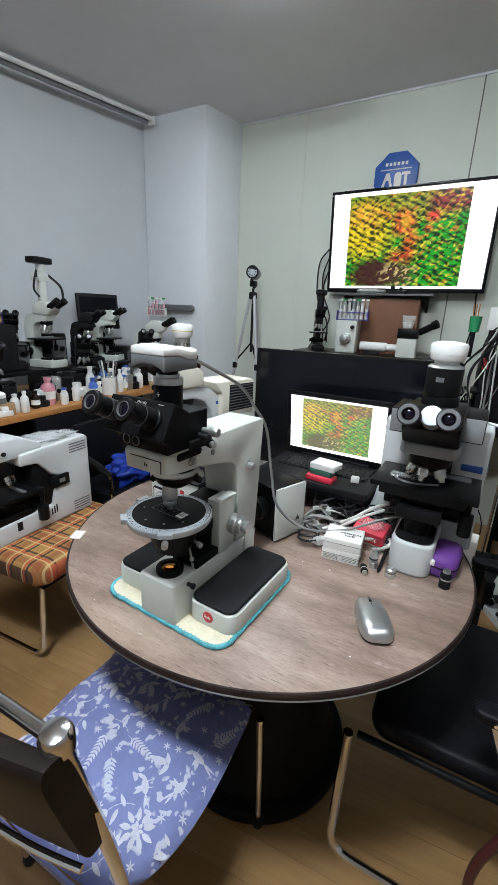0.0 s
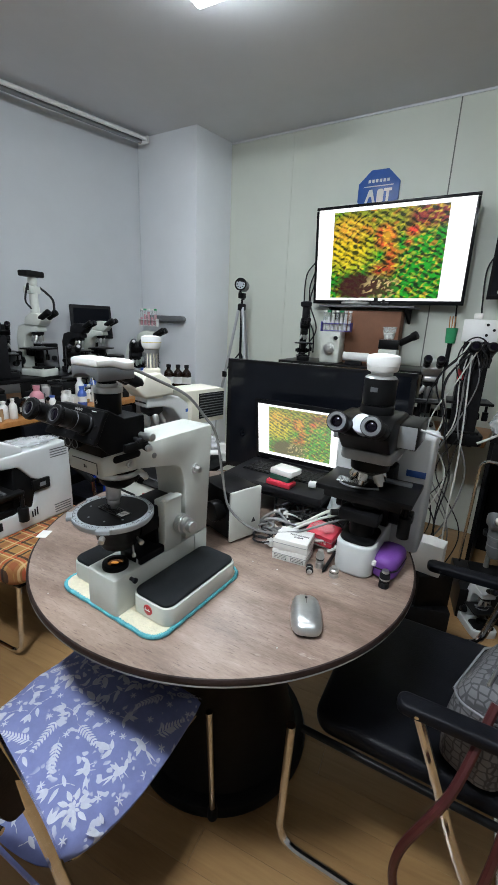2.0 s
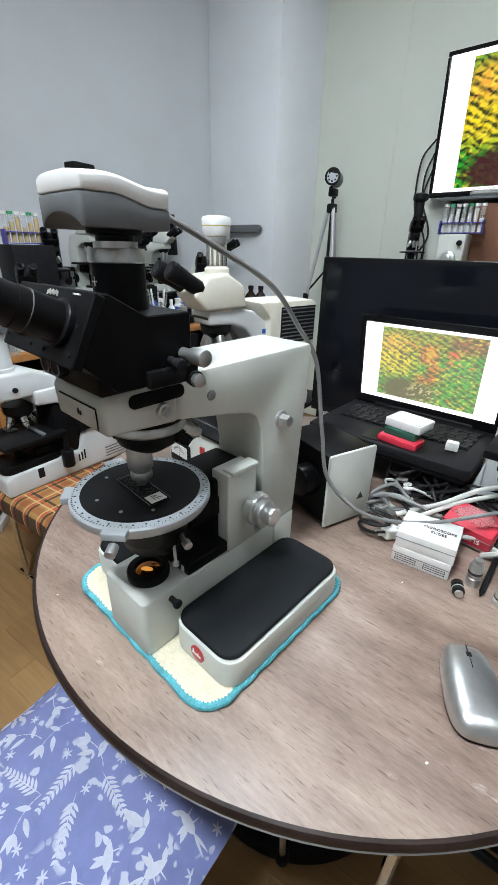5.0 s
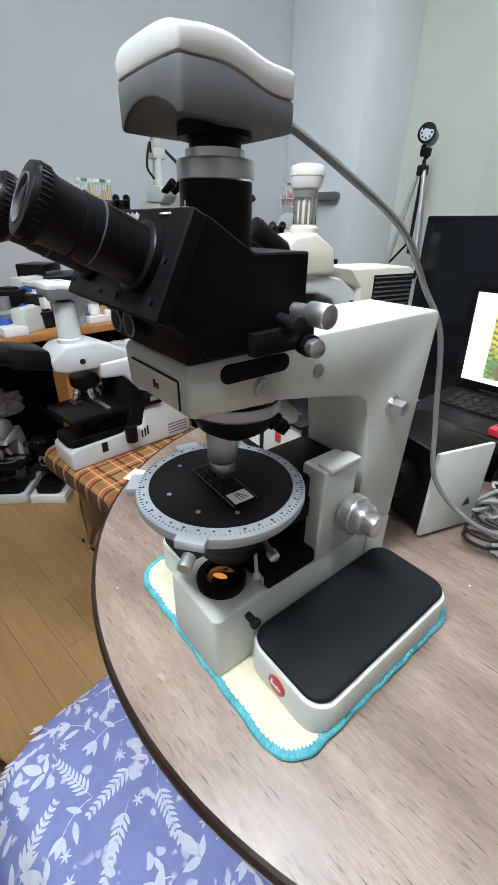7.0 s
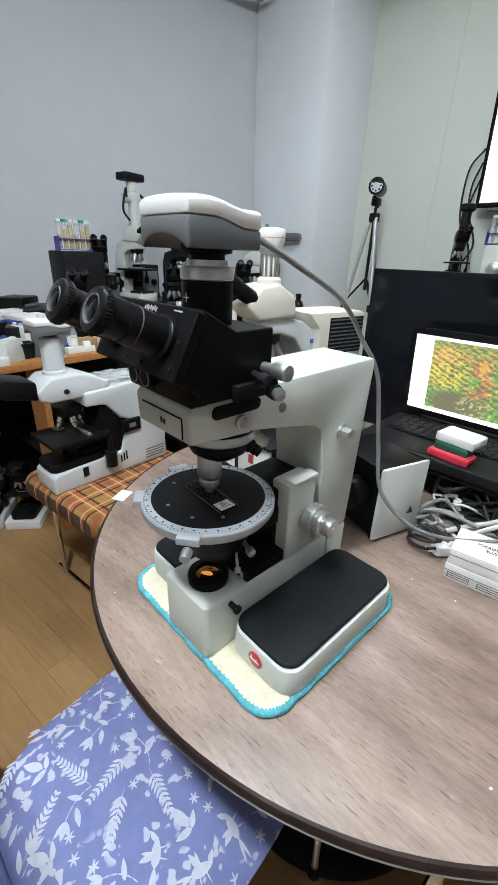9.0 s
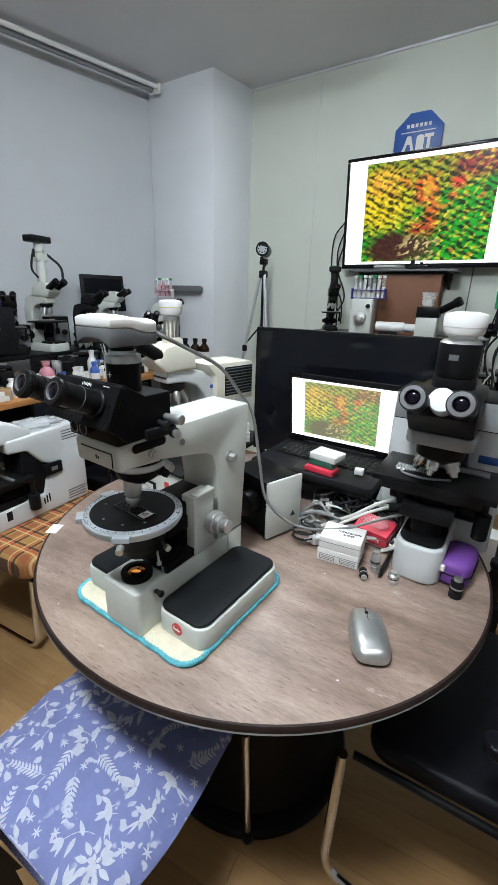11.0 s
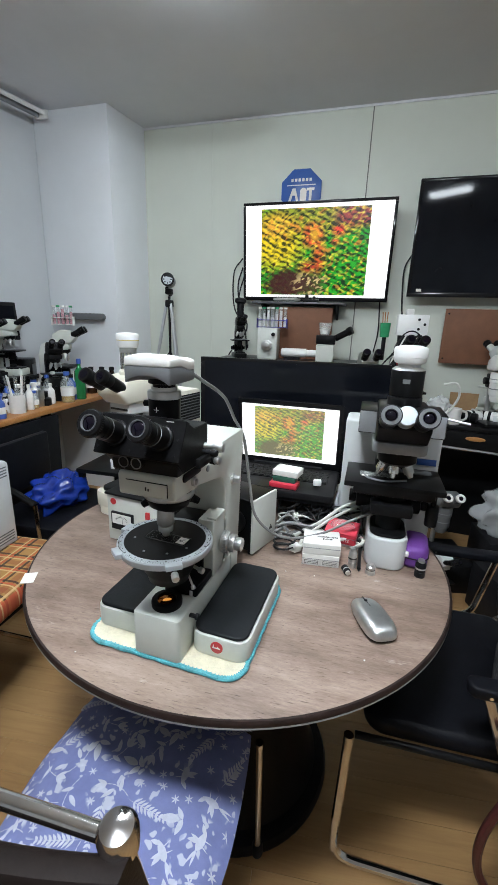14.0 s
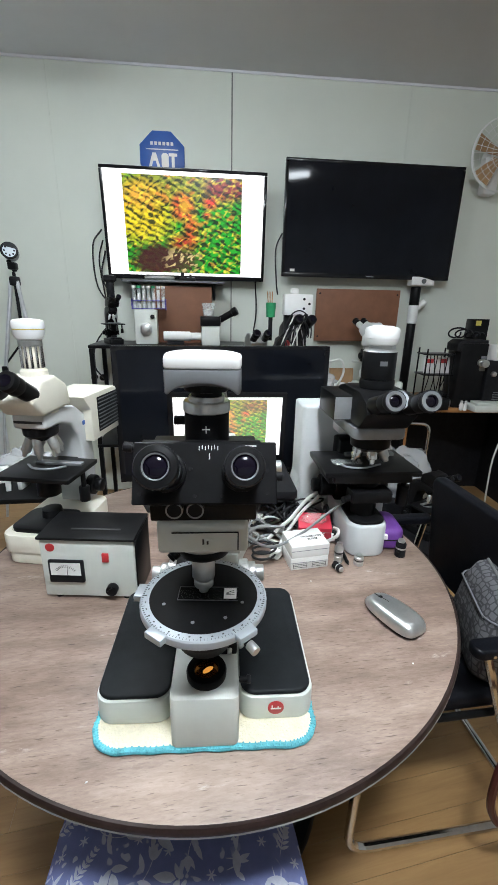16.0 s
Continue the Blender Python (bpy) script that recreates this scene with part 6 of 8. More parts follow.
for i in range(13):
    u = i / 12
    bp_.append((-0.25 + 0.43 * u, -0.245 + 0.075 * (1 - (2 * u - 1) ** 2) * -0.35))


def back_pad():
    bm = bmesh.new()
    rows = []
    for x, y in bp_:
        ringv = []
        for a in range(24):
            t = 2 * math.pi * a / 24
            cz, cy = math.cos(t), math.sin(t)
            zz = 0.745 + 0.108 * math.copysign(abs(cz) ** 0.35, cz)
            yy = y + 0.02 * math.copysign(abs(cy) ** 0.6, cy) - (zz - 0.745) * 0.22
            ringv.append(bm.verts.new((x, yy, zz)))
        rows.append(ringv)
    for a, b in zip(rows, rows[1:]):
        for i in range(24):
            j = (i + 1) % 24
            bm.faces.new((a[i], a[j], b[j], b[i]))
    bm.faces.new(rows[0])
    bm.faces.new(rows[-1][::-1])
    bmesh.ops.recalc_face_normals(bm, faces=bm.faces)
    return bm


part("back_pad", back_pad(), M_SLING, ch, "dark brown padded back")
part("back_trim", hose([(x, y - 0.024 + 0.02, 0.642) for x, y in bp_], 0.005, 8, 2), M_CHROME, ch)

cu_ = bmesh.new()
NX, NY = 48, 48
grid = []
for j in range(NY + 1):
    row = []
    for i in range(NX + 1):
        u, v = 2 * i / NX - 1, 2 * j / NY - 1
        e_ = max(abs(u), abs(v)) ** 6
        z = 0.462 + 0.014 * (1 - u * u) * (1 - v * v) - 0.035 * e_ + 0.006 * noise.noise(Vector((u * 3, v * 3, 1)))
        rr_ = 1 - (0.07 if v > 0 else 0.2) * abs(u) ** 3 * abs(v) ** 2
        row.append(cu_.verts.new((-0.5 + 0.212 * u * rr_, 0.475 + 0.215 * v * rr_, z)))
    grid.append(row)
for j in range(NY):
    for i in range(NX):
        cu_.faces.new((grid[j][i], grid[j][i + 1], grid[j + 1][i + 1], grid[j + 1][i]))
ext = bmesh.ops.extrude_face_region(cu_, geom=cu_.faces[:])
for v in [g for g in ext["geom"] if isinstance(g, bmesh.types.BMVert)]:
    v.co.z = 0.411 + 0.2 * (v.co.z - 0.44)
    v.co.x = -0.5 + (v.co.x + 0.5) * 0.97
    v.co.y = 0.475 + (v.co.y - 0.475) * 0.97
bmesh.ops.recalc_face_normals(cu_, faces=cu_.faces)
cush = solo("seat_cushion", cu_, M_FLOWER, "periwinkle seat cushion with pale flower and bird print", "cushion")
def cushion_z(x, y):
    u, v = (x + 0.5) / 0.212, (y - 0.475) / 0.215
    e = min(1.0, max(abs(u), abs(v))) ** 6
    return 0.462 + 0.014 * (1 - u * u) * (1 - v * v) - 0.035 * e + 0.006 * noise.noise(Vector((u * 3, v * 3, 1)))


pr = bmesh.new()


def petal(cx, cy, a, ln, w):
    """Leaf-shaped patch of print lying on the cushion."""
    rows_ = []
    ca, sa = math.cos(a), math.sin(a)
    for i in range(7):
        t = i / 6
        hw = w * math.sin(math.pi * t ** 0.8) ** 0.8 if 0 < i < 6 else w * 0.06
        line = []
        for k in (-1, 0, 1):
            px, py = t * ln, k * hw
            x, y = cx + px * ca - py * sa, cy + px * sa + py * ca
            if abs(x + 0.5) > 0.203 or abs(y - 0.475) > 0.206 or (y < 0.475 and abs((x + 0.5) / 0.2) ** 2 + abs((y - 0.475) / 0.2) ** 2 > 1.45):
                return
            line.append(pr.verts.new((x, y, cushion_z(x, y) + 0.0009)))
        rows_.append(line)
    for p, q in zip(rows_, rows_[1:]):
        for k in range(2):
            pr.faces.new((p[k], q[k], q[k + 1], p[k + 1]))


def curl(x, y, a, ln, bend, w):
    """Thin printed stem, bending as it goes; gives its end and heading."""
    n = 5
    for _ in range(n):
        petal(x, y, a, ln / n * 1.15, w)
        x, y, a = x + ln / n * math.cos(a), y + ln / n * math.sin(a), a + bend / n
    return x, y, a


def lotus(x, y, a):
    for j in range(9):
        petal(x + 0.011 * math.cos(a + 0.7 * j), y + 0.011 * math.sin(a + 0.7 * j), a + 0.7 * j, 0.021, 0.0046)
    for j in range(6):
        petal(x + 0.003 * math.cos(a + 1.05 * j), y + 0.003 * math.sin(a + 1.05 * j), a + 0.3 + 1.05 * j, 0.0095, 0.0028)


def feather(x, y, a):
    for j in range(9):
        bx_, by_ = x + 0.0078 * (j - 4) * math.cos(a), y + 0.0078 * (j - 4) * math.sin(a)
        for sgn in (1, -1):
            petal(bx_, by_, a + sgn * 0.8, 0.0165 - 0.0011 * j, 0.0022)
    petal(x - 0.045 * math.cos(a), y - 0.045 * math.sin(a), a, 0.085, 0.0008)


def tulip(x, y, a):
    ex, ey, ea = curl(x - 0.03 * math.cos(a), y - 0.03 * math.sin(a), a - 0.4, 0.05, 0.9, 0.0008)
    for sgn in (-0.55, 0.0, 0.55):
        petal(ex, ey, ea + sgn, 0.022, 0.0052 if sgn == 0 else 0.0034)
    petal(x, y, a + 1.0, 0.026, 0.0042)
    petal(x - 0.012 * math.cos(a), y - 0.012 * math.sin(a), a - 1.2, 0.024, 0.0038)


def bird(x, y, a):
    petal(x - 0.016 * math.cos(a), y - 0.016 * math.sin(a), a, 0.034, 0.0068)
    petal(x + 0.012 * math.cos(a), y + 0.012 * math.sin(a), a + 0.8, 0.016, 0.0036)
    petal(x, y, a + 2.0, 0.024, 0.0042)
    petal(x - 0.002 * math.cos(a), y - 0.002 * math.sin(a), a + 1.5, 0.02, 0.003)
    for sgn in (-0.25, 0.1):
        petal(x - 0.014 * math.cos(a), y - 0.014 * math.sin(a), a + 3.2 + sgn, 0.026, 0.002)
    petal(x + 0.004 * math.cos(a), y + 0.004 * math.sin(a), a - 1.3, 0.018, 0.0009)
    petal(x - 0.004 * math.cos(a), y - 0.004 * math.sin(a), a - 1.7, 0.018, 0.0009)


def star(x, y, a):
    for j in range(6):
        petal(x, y, a + j * 1.047, 0.0085, 0.0013)


def leaf_pair(x, y, a):
    petal(x, y, a, 0.036, 0.0072)
    petal(x - 0.006 * math.cos(a), y - 0.006 * math.sin(a), a + 1.15, 0.026, 0.005)
    petal(x - 0.006 * math.cos(a), y - 0.006 * math.sin(a), a - 1.0, 0.022, 0.0042)


rng = random.Random(8)
spots = []
for gap, most in ((0.06, 44), (0.036, 100), (0.022, 190)):
    tries = 0
    while len(spots) < most and tries < 4000:
        tries += 1
        x, y = -0.7 + 0.4 * rng.random(), 0.27 + 0.4 * rng.random()
        if all(math.hypot(x - p[0], y - p[1]) > (gap + p[2]) / 2 for p in spots):
            spots.append((x, y, gap))
for i, (x, y, gap) in enumerate(spots):
    a0_ = rng.random() * 6.28
    if gap > 0.05:
        (lotus, feather, tulip, bird, feather, tulip)[i % 6](x, y, a0_)
    elif gap > 0.03:
        (leaf_pair, tulip, star, leaf_pair)[i % 4](x, y, a0_)
    else:
        star(x, y, a0_)
M_PRINT = mat("pale_cloth_print", (0.6, 0.62, 0.7), 0.85, var=0.12, scale=60, bump=0.3, bscale=900)
tagged(part("flower_print", pr, M_PRINT, cush, "pale printed flowers, leaves and birds"), kind="stuff")
part("hanging_flap", turned(prism([(-0.2, 0.0), (0.14, 0.0), (0.11, -0.17), (-0.19, -0.16)], -0.003, 0.003, "y", 0.001), pose(-0.47, 0.252, 0.44, 14, 0, 0)), M_FLOWER, cush)

# ---- black cantilever chair beside the table ----
c = thing("cantilever_chair", "black leatherette cantilever armchair with chrome frame beside the table", "chair", pose(0.19, 1.026, 0))
for y in (-0.285, 0.285):
    part("side_frame", bent([(-0.277, y, 0.42), (-0.285, y, 0.012), (0.24, y, 0.012)], 0.0115, 0.07), M_CHROME, c, "bent chrome tube frame")
    rest = part("armrest", prism(rrect(-0.06, y - 0.022, 0.19, y + 0.022, 0.02), 0.61, 0.637, "z", 0.008, 3), M_LEATHER, c, "black padded armrest")
    part("end_cap", rod((0.186, y, 0.622), (0.2, y, 0.622), 0.013, bev=0.002), M_CHROME, rest, "chrome end cap")
    part("screw", rod((-0.02, y - 0.0215, 0.622), (-0.02, y - 0.0235, 0.622), 0.004, seg=12), M_CHROME, rest)
    if y < 0:
        part("arm_support", bent([(-0.02, y, 0.612), (0.1, y, 0.3), (0.24, y, 0.012)], 0.0105, 0.03), M_CHROME, c)
    else:
        part("arm_support", bent([(0.17, y, 0.615), (0.12, y - 0.01, 0.395), (-0.1, y - 0.03, 0.4)], 0.0105, 0.05), M_CHROME, c)
    part("back_post", bent([(0.14, y * 0.8, 0.4), (0.21, y * 0.8, 0.45), (0.245, y * 0.8, 0.74)], 0.0105, 0.05), M_CHROME, c)
part("cross_tube", rod((0.24, -0.285, 0.012), (0.24, 0.285, 0.012), 0.0115, seg=12), M_CHROME, c)
part("seat", prism(rrect(-0.24, -0.243, 0.2, 0.25, 0.05), 0.385, 0.435, "z", 0.018, 3), M_LEATHER, c, "black leatherette seat")
part("seat_rail", rod((-0.26, -0.25, 0.385), (0.2, -0.25, 0.385), 0.009, seg=12), M_SATIN, c)
part("backrest", turned(prism(rrect(-0.25, 0, 0.25, 0.36, 0.035), -0.018, 0.018, "z", 0.012, 3), pose(0.2, 0, 0.45, 90, 0, 90) @ pose(0, 0, 0, -6, 0, 0)), M_LEATHER, c, "black leatherette backrest")

bag = thing("shoulder_bag", "grey patterned canvas shoulder bag with maroon strap on the chair", "bag", pose(0.315, 0.9, 0.437, 0, 0, 70))


def bag_body():
    bm = bmesh.new()
    rows = []
    for k, (z, w, d) in enumerate(((0, 0.1, 0.055), (0.02, 0.115, 0.065), (0.1, 0.12, 0.068), (0.18, 0.112, 0.055), (0.225, 0.1, 0.03), (0.235, 0.09, 0.012))):
        rows.append([bm.verts.new((x + 0.004 * noise.noise(Vector((x * 20, y * 20, z * 20))), y + 0.006 * noise.noise(Vector((x * 14, z * 18, 4))), z)) for x, y in rrect(-w, -d, w, d, min(w, d) * 0.7, 7)])
    for a, b in zip(rows, rows[1:]):
        n = len(a)
        for i in range(n):
            j = (i + 1) % n
            bm.faces.new((a[i], a[j], b[j], b[i]))
    bm.faces.new(rows[0][::-1])
    bm.faces.new(rows[-1])
    bmesh.ops.recalc_face_normals(bm, faces=bm.faces)
    return bm


part("body", bag_body(), M_BAG, bag)
part("piping", hose([(x, y * 1.02, 0.182) for x, y in rrect(-0.114, -0.057, 0.114, 0.057, 0.04, 5)] + [(0.114, 0.017, 0.182)], 0.0025, 8, 2), M_MIDGREY, bag, "pale piping")
part("zip", hose([(-0.09, 0, 0.237), (0, 0.002, 0.24), (0.09, 0, 0.237)], 0.004), M_STEEL, bag)
strap = solo("bag_strap", [hose([(0.3, 0.79, 0.66), (0.25, 0.69, 0.52), (0.185, 0.655, 0.36), (0.19, 0.65, 0.25), (0.24, 0.64, 0.2), (0.3, 0.645, 0.26), (0.33, 0.67, 0.4), (0.345, 0.72, 0.56), (0.335, 0.81, 0.665)], 0.009, 8, 8)], M_STRAP, "maroon leather bag strap hanging in a loop", "strap")

# ---- chair with tartan cushion ----
tc_ = thing("tubular_chair", "low chrome tube chair carrying a tartan cushion", "chair", pose(-1.36, 0.97, 0, 0, 0, 0))
for y in (-0.2, 0.2):
    part("side_frame", bent([(0.2, y, 0.4), (0.21, y, 0.012), (-0.2, y, 0.012)] if y > 0 else [(0.18, y, 0.4), (0.1, y + 0.02, 0.012), (-0.25, y, 0.012)], 0.01, 0.06), M_CHROME, tc_, "bent chrome tube frame")
    part("front_post", rod((-0.2, y, 0.0), (-0.2, y, 0.4), 0.01, seg=12), M_CHROME, tc_)
part("seat_frame", box((0, 0, 0.395), (0.42, 0.44, 0.02), 0.005), M_SATIN, tc_)
solo("tartan_cushion", [prism(rrect(-0.24, -0.25, 0.24, 0.25, 0.06), 0.0, 0.0885, "z", 0.032, 4)], M_PLAID, "brown and orange tartan seat cushion", "cushion", pose(-1.37, 0.95, 0.4055, 0, 0, 4))

# ---- bench along the west wall ----
BZ = 0.82
wb = thing("long_bench", "long orange wooden bench with panelled ends", "bench")
part("worktop", prism([(-1.82, 0.1), (-1.82, 2.74), (-2.42, 2.74), (-2.42, 2.3), (-2.85, 0.1)], BZ - 0.03, BZ, "z", 0.004), M_ORANGE, wb, "orange wood worktop")
part("end_post", box((-1.9, 0.92, (BZ - 0.03) / 2), (0.14, 0.025, BZ - 0.031)), M_ORANGE, wb)
part("shelf", box((-2.1, 1.1, 0.36), (0.52, 0.37, 0.02)), M_DARK, wb)
part("end_panel", box((-2.2, 0.12, (BZ - 0.03) / 2), (0.7, 0.025, BZ - 0.031)), M_ORANGE, wb)
part("back_panel", box((-2.38, 1.4, (BZ - 0.03) / 2), (0.02, 2.5, BZ - 0.031)), M_DARK, wb)
part("divider", box((-2.1, 1.3, (BZ - 0.03) / 2), (0.5, 0.025, BZ - 0.031)), M_DARK, wb)
part("edge_strip", box((-1.818, 1.73, BZ - 0.015), (0.004, 2.0, 0.026), 0.001), M_ORANGE, wb)
for y in (1.9, 2.7):
    part("leg", box((-1.86, y, (BZ - 0.03) / 2), (0.04, 0.04, BZ - 0.031)), M_STEEL, wb)
solo("black_cover", [prism([(1.28, 0.1), (2.0, 0.1), (2.02, BZ - 0.04), (1.25, BZ - 0.032)], -1.83, -1.8, "x", 0.004)], M_LEATHER, "black cloth hanging in front of the bench", "cloth")
for y, h in ((1.35, 0.06), (1.62, 0.05)):
    solo("black_case", box((-1.98, y + 0.05, 0.16), (0.28, 0.25, 0.32), 0.012), M_DARK, "black equipment case under the bench", "case")

# ---- bottles ----
def bottle(x, y, z, r, h, glassm, liquid=None, capm=None, neck=0.4, label="", band=True):
    t = thing("bottle", label, "bottle", pose(x, y, z), group="bottles on the bench")
    part("body", lathe([(r * 0.9, 0), (r, r * 0.15), (r, h * 0.62), (r * 0.85, h * 0.7), (r * neck, h * 0.8), (r * neck, h * 0.88)], seg=20), glassm, t)
    part("cap", lathe([(r * neck * 1.15, h * 0.88), (r * neck * 1.2, h * 0.99), (r * neck, h)], seg=16), capm or M_CARD, t)
    if liquid:
        part("liquid", lathe([(r * 0.86, 0.003), (r * 0.94, r * 0.2), (r * 0.94, h * 0.4)], seg=20), liquid, t)
    if band:
        part("label_band", lathe([(r * 1.012, h * 0.22), (r * 1.012, h * 0.5)], seg=20), M_CARD, t)


rng = random.Random(11)
bottle(-1.868, 1.25, BZ, 0.019, 0.105, M_WHITE, None, M_CARD, 0.45, "small white dropper bottle on the bench")
bottle(-1.9, 1.33, BZ, 0.021, 0.09, M_AMBERGLASS, None, M_DARK, 0.5, "small amber bottle with white label")
bottle(-1.93, 1.43, BZ, 0.036, 0.145, M_PINK, None, M_PINK, 0.45, "squat bottle of pink liquid on the bench")
bottle(-1.87, 1.48, BZ, 0.02, 0.09, M_WHITE, None, M_SKY, 0.6, "small white bottle with blue cap")
bottle(-1.9, 1.58, BZ, 0.022, 0.1, M_WHITE, None, M_CARD, 0.6, "white plastic bottle with label")
bottle(-1.87, 1.68, BZ, 0.026, 0.12, M_SKY, None, M_SKY, 0.5, "deep blue bottle with white label")
for i in range(16):
    y = 1.72 + 0.6 * (i / 15)
    x = -1.88 - 0.12 * rng.random()
    kind = i % 5
    bottle(x, y, BZ, 0.02 + 0.012 * rng.random(), 0.1 + 0.08 * rng.random(), (M_WHITE, M_GLASS, M_WHITE, M_GLASS, M_SKY)[kind], (None, M_YELLOWLIQ, None, M_CARD, None)[kind], (M_CARD, M_SKY, M_CARD, M_CARD, M_DARK)[kind], 0.4 + 0.15 * rng.random(), ("white plastic reagent bottle on the bench", "clear bottle half full of yellow liquid", "white plastic reagent bottle on the bench", "clear bottle with pale contents", "blue plastic bottle on the bench")[kind])
bottle(-1.86, 2.2, BZ, 0.04, 0.19, M_GLASS, M_YELLOWLIQ, M_SKY, 0.4, "large clear bottle half full of yellow liquid")
bottle(-1.86, 2.33, BZ, 0.034, 0.26, M_GREENGLASS, None, M_SKY, 0.35, "tall green bottle with blue cap", False)
for x, y in ((-1.93, 2.56), (-1.87, 2.6), (-1.81, 2.63)):
    bottle(x, y, BZ, 0.037, 0.185, M_AMBERGLASS, None, M_DARK, 0.42, "dark brown reagent bottle with pale label")
for i in range(7):
    y = 0.86 + 0.06 * i
    bottle(-1.9 - 0.1 * (i % 2), y, BZ, 0.022, 0.09 + 0.04 * (i % 3), (M_WHITE, M_GLASS, M_AMBERGLASS)[i % 3], None, M_CARD, 0.5, "small bottle on the bench beside the boxes")
for i, (x, y, s, mm, lb) in enumerate(((-2.05, 0.85, (0.14, 0.1, 0.07), M_CARDBOARD, "brown card box on the bench"), (-2.0, 1.0, (0.1, 0.16, 0.05), M_CARDBOARD, "open brown card box on the bench"), (-1.9, 1.12, (0.09, 0.12, 0.025), M_CARD, "flat white carton on the bench"), (-1.87, 0.77, (0.1, 0.08, 0.03), M_CARD, "small white carton on the bench"), (-2.1, 1.14, (0.07, 0.07, 0.12), M_GREY, "dark grey tin on the bench"), (-2.15, 0.95, (0.08, 0.12, 0.16), M_CARD, "stack of white cartons on the bench"), (-2.0, 1.75, (0.1, 0.14, 0.05), M_CARD, "white carton behind the bottles"), (-2.06, 1.55, (0.12, 0.16, 0.09), M_DARK, "dark instrument case on the bench"))):
    solo("carton", [box((0, 0, s[2] / 2), s, 0.002), box((0, 0, s[2]), (s[0] * 0.98, 0.012, 0.001))], mm, lb, "box", pose(x, y, BZ, 0, 0, 7 * i - 20), group="cartons on the bench")
rng = random.Random(31)
for i in range(46):
    y = 0.35 + 2.2 * (i / 45)
    x = -1.93 - 0.14 * rng.random()
    s_ = (0.05 + 0.06 * rng.random(), 0.04 + 0.05 * rng.random(), 0.05 + 0.1 * rng.random())
    mm = (M_SATIN, M_DARK, M_WHITE, M_SATIN, M_STEEL)[i % 5]
    lb = ("black instrument part on the bench", "dark accessory case on the bench", "white instrument part on the bench", "black lens housing on the bench", "metal fitting on the bench")[i % 5]
    if i % 2:
        solo("accessory", [lathe([(s_[1] * 0.6, 0), (s_[1] * 0.6, s_[2] * 0.5), (s_[1] * 0.4, s_[2] * 0.6), (s_[1] * 0.4, s_[2])], seg=18), rod((0, 0, s_[2] * 0.4), (s_[1], 0, s_[2] * 0.5), 0.012, seg=12)], mm, lb, "accessory", pose(x, y, BZ, 0, 0, 300 * rng.random()), group="instrument parts on the bench")
    else:
        solo("accessory", [box((0, 0, s_[2] / 2), s_, 0.006), box((0.01, 0, s_[2]), (s_[0] * 0.5, s_[1] * 0.5, 0.02), 0.004), rod((0, -s_[1] / 2, s_[2] * 0.6), (0, -s_[1] / 2 - 0.015, s_[2] * 0.6), 0.012, seg=12)], mm, lb, "accessory", pose(x, y, BZ, 0, 0, 80 * rng.random()), group="instrument parts on the bench")
pipcup = thing("pipette_jar", "white jar of glass pipettes and brushes", "jar", pose(-1.9, 1.83, BZ))
part("jar", lathe([(0.04, 0), (0.042, 0.01), (0.042, 0.1), (0.038, 0.1), (0.036, 0.02)], seg=24), M_CARD, pipcup)
for i in range(8):
    a = i * 0.8
    part("pipette", rod((0.02 * math.cos(a), 0.02 * math.sin(a), 0.02), (0.05 * math.cos(a), 0.05 * math.sin(a), 0.2), 0.004, seg=8), M_GLASS if i % 2 else M_CARD, pipcup)


def tube_rack(m, n, rackm, label, liquid):
    t = thing("tube_rack", label, "tube rack", m)
    part("plate", [box((0, 0, 0.05), (0.028 * n, 0.05, 0.004), 0.001), box((0, 0, 0.005), (0.028 * n, 0.05, 0.004), 0.001)], rackm, t)
    for sx in (-1, 1):
        part("upright", box((0.014 * n * sx, 0, 0.03), (0.004, 0.05, 0.06)), rackm, t)
    for i in range(n):
        x = -0.014 * n + 0.014 + 0.028 * i
        part("tube", [rod((x, 0, 0.008), (x, 0, 0.12), 0.011, seg=12)], M_GLASS, t)
        part("filling", [rod((x, 0, 0.009), (x, 0, 0.07 + 0.02 * (i % 3)), 0.0095, seg=12)], liquid, t)
        part("stopper", [rod((x, 0, 0.12), (x, 0, 0.132), 0.012, seg=12)], (M_CARD, M_GREENP, M_CARD)[i % 3], t)


# raised black shelf with further instruments
sh_ = thing("instrument_shelf", "low black raised shelf on the bench", "shelf", pose(-2.2, 1.6, BZ))
part("board", box((0, 0, 0.15), (0.26, 1.2, 0.02), 0.003), M_SATIN, sh_)
for y in (-0.55, 0, 0.55):
    part("support", box((0, y, 0.07), (0.24, 0.02, 0.14)), M_SATIN, sh_)
SH = BZ + 0.161
tube_rack(pose(-2.2, 1.32, SH + 0.24, 0, 0, 90), 6, M_VIOLET, "violet rack of amber-filled tubes", M_YELLOWLIQ)
solo("black_case", box((0, 0, 0.12), (0.16, 0.2, 0.239), 0.008), M_DARK, "tall black instrument case under a tube rack", "case", pose(-2.2, 1.32, SH))
big = upright("tall white microscope with black camera on a long tube", pose(-2.19, 1.63, SH, 0, 0, 100), M_GREYWHITE, 0.86, None, "", 0.9)
part("photo_tube", [rod((0, -0.03, 0.42), (0, -0.03, 0.6), 0.03, 0.024, bev=0.002), box((0, -0.02, 0.57), (0.09, 0.07, 0.05), 0.01), rod((0, -0.03, 0.6), (0, -0.03, 0.65), 0.028, bev=0.002)], M_GREYWHITE, big)
part("camera_body", prism(rrect(-0.075, -0.075, 0.075, 0.02, 0.02), 0.652, 0.69, "z", 0.008), M_SATIN, big)
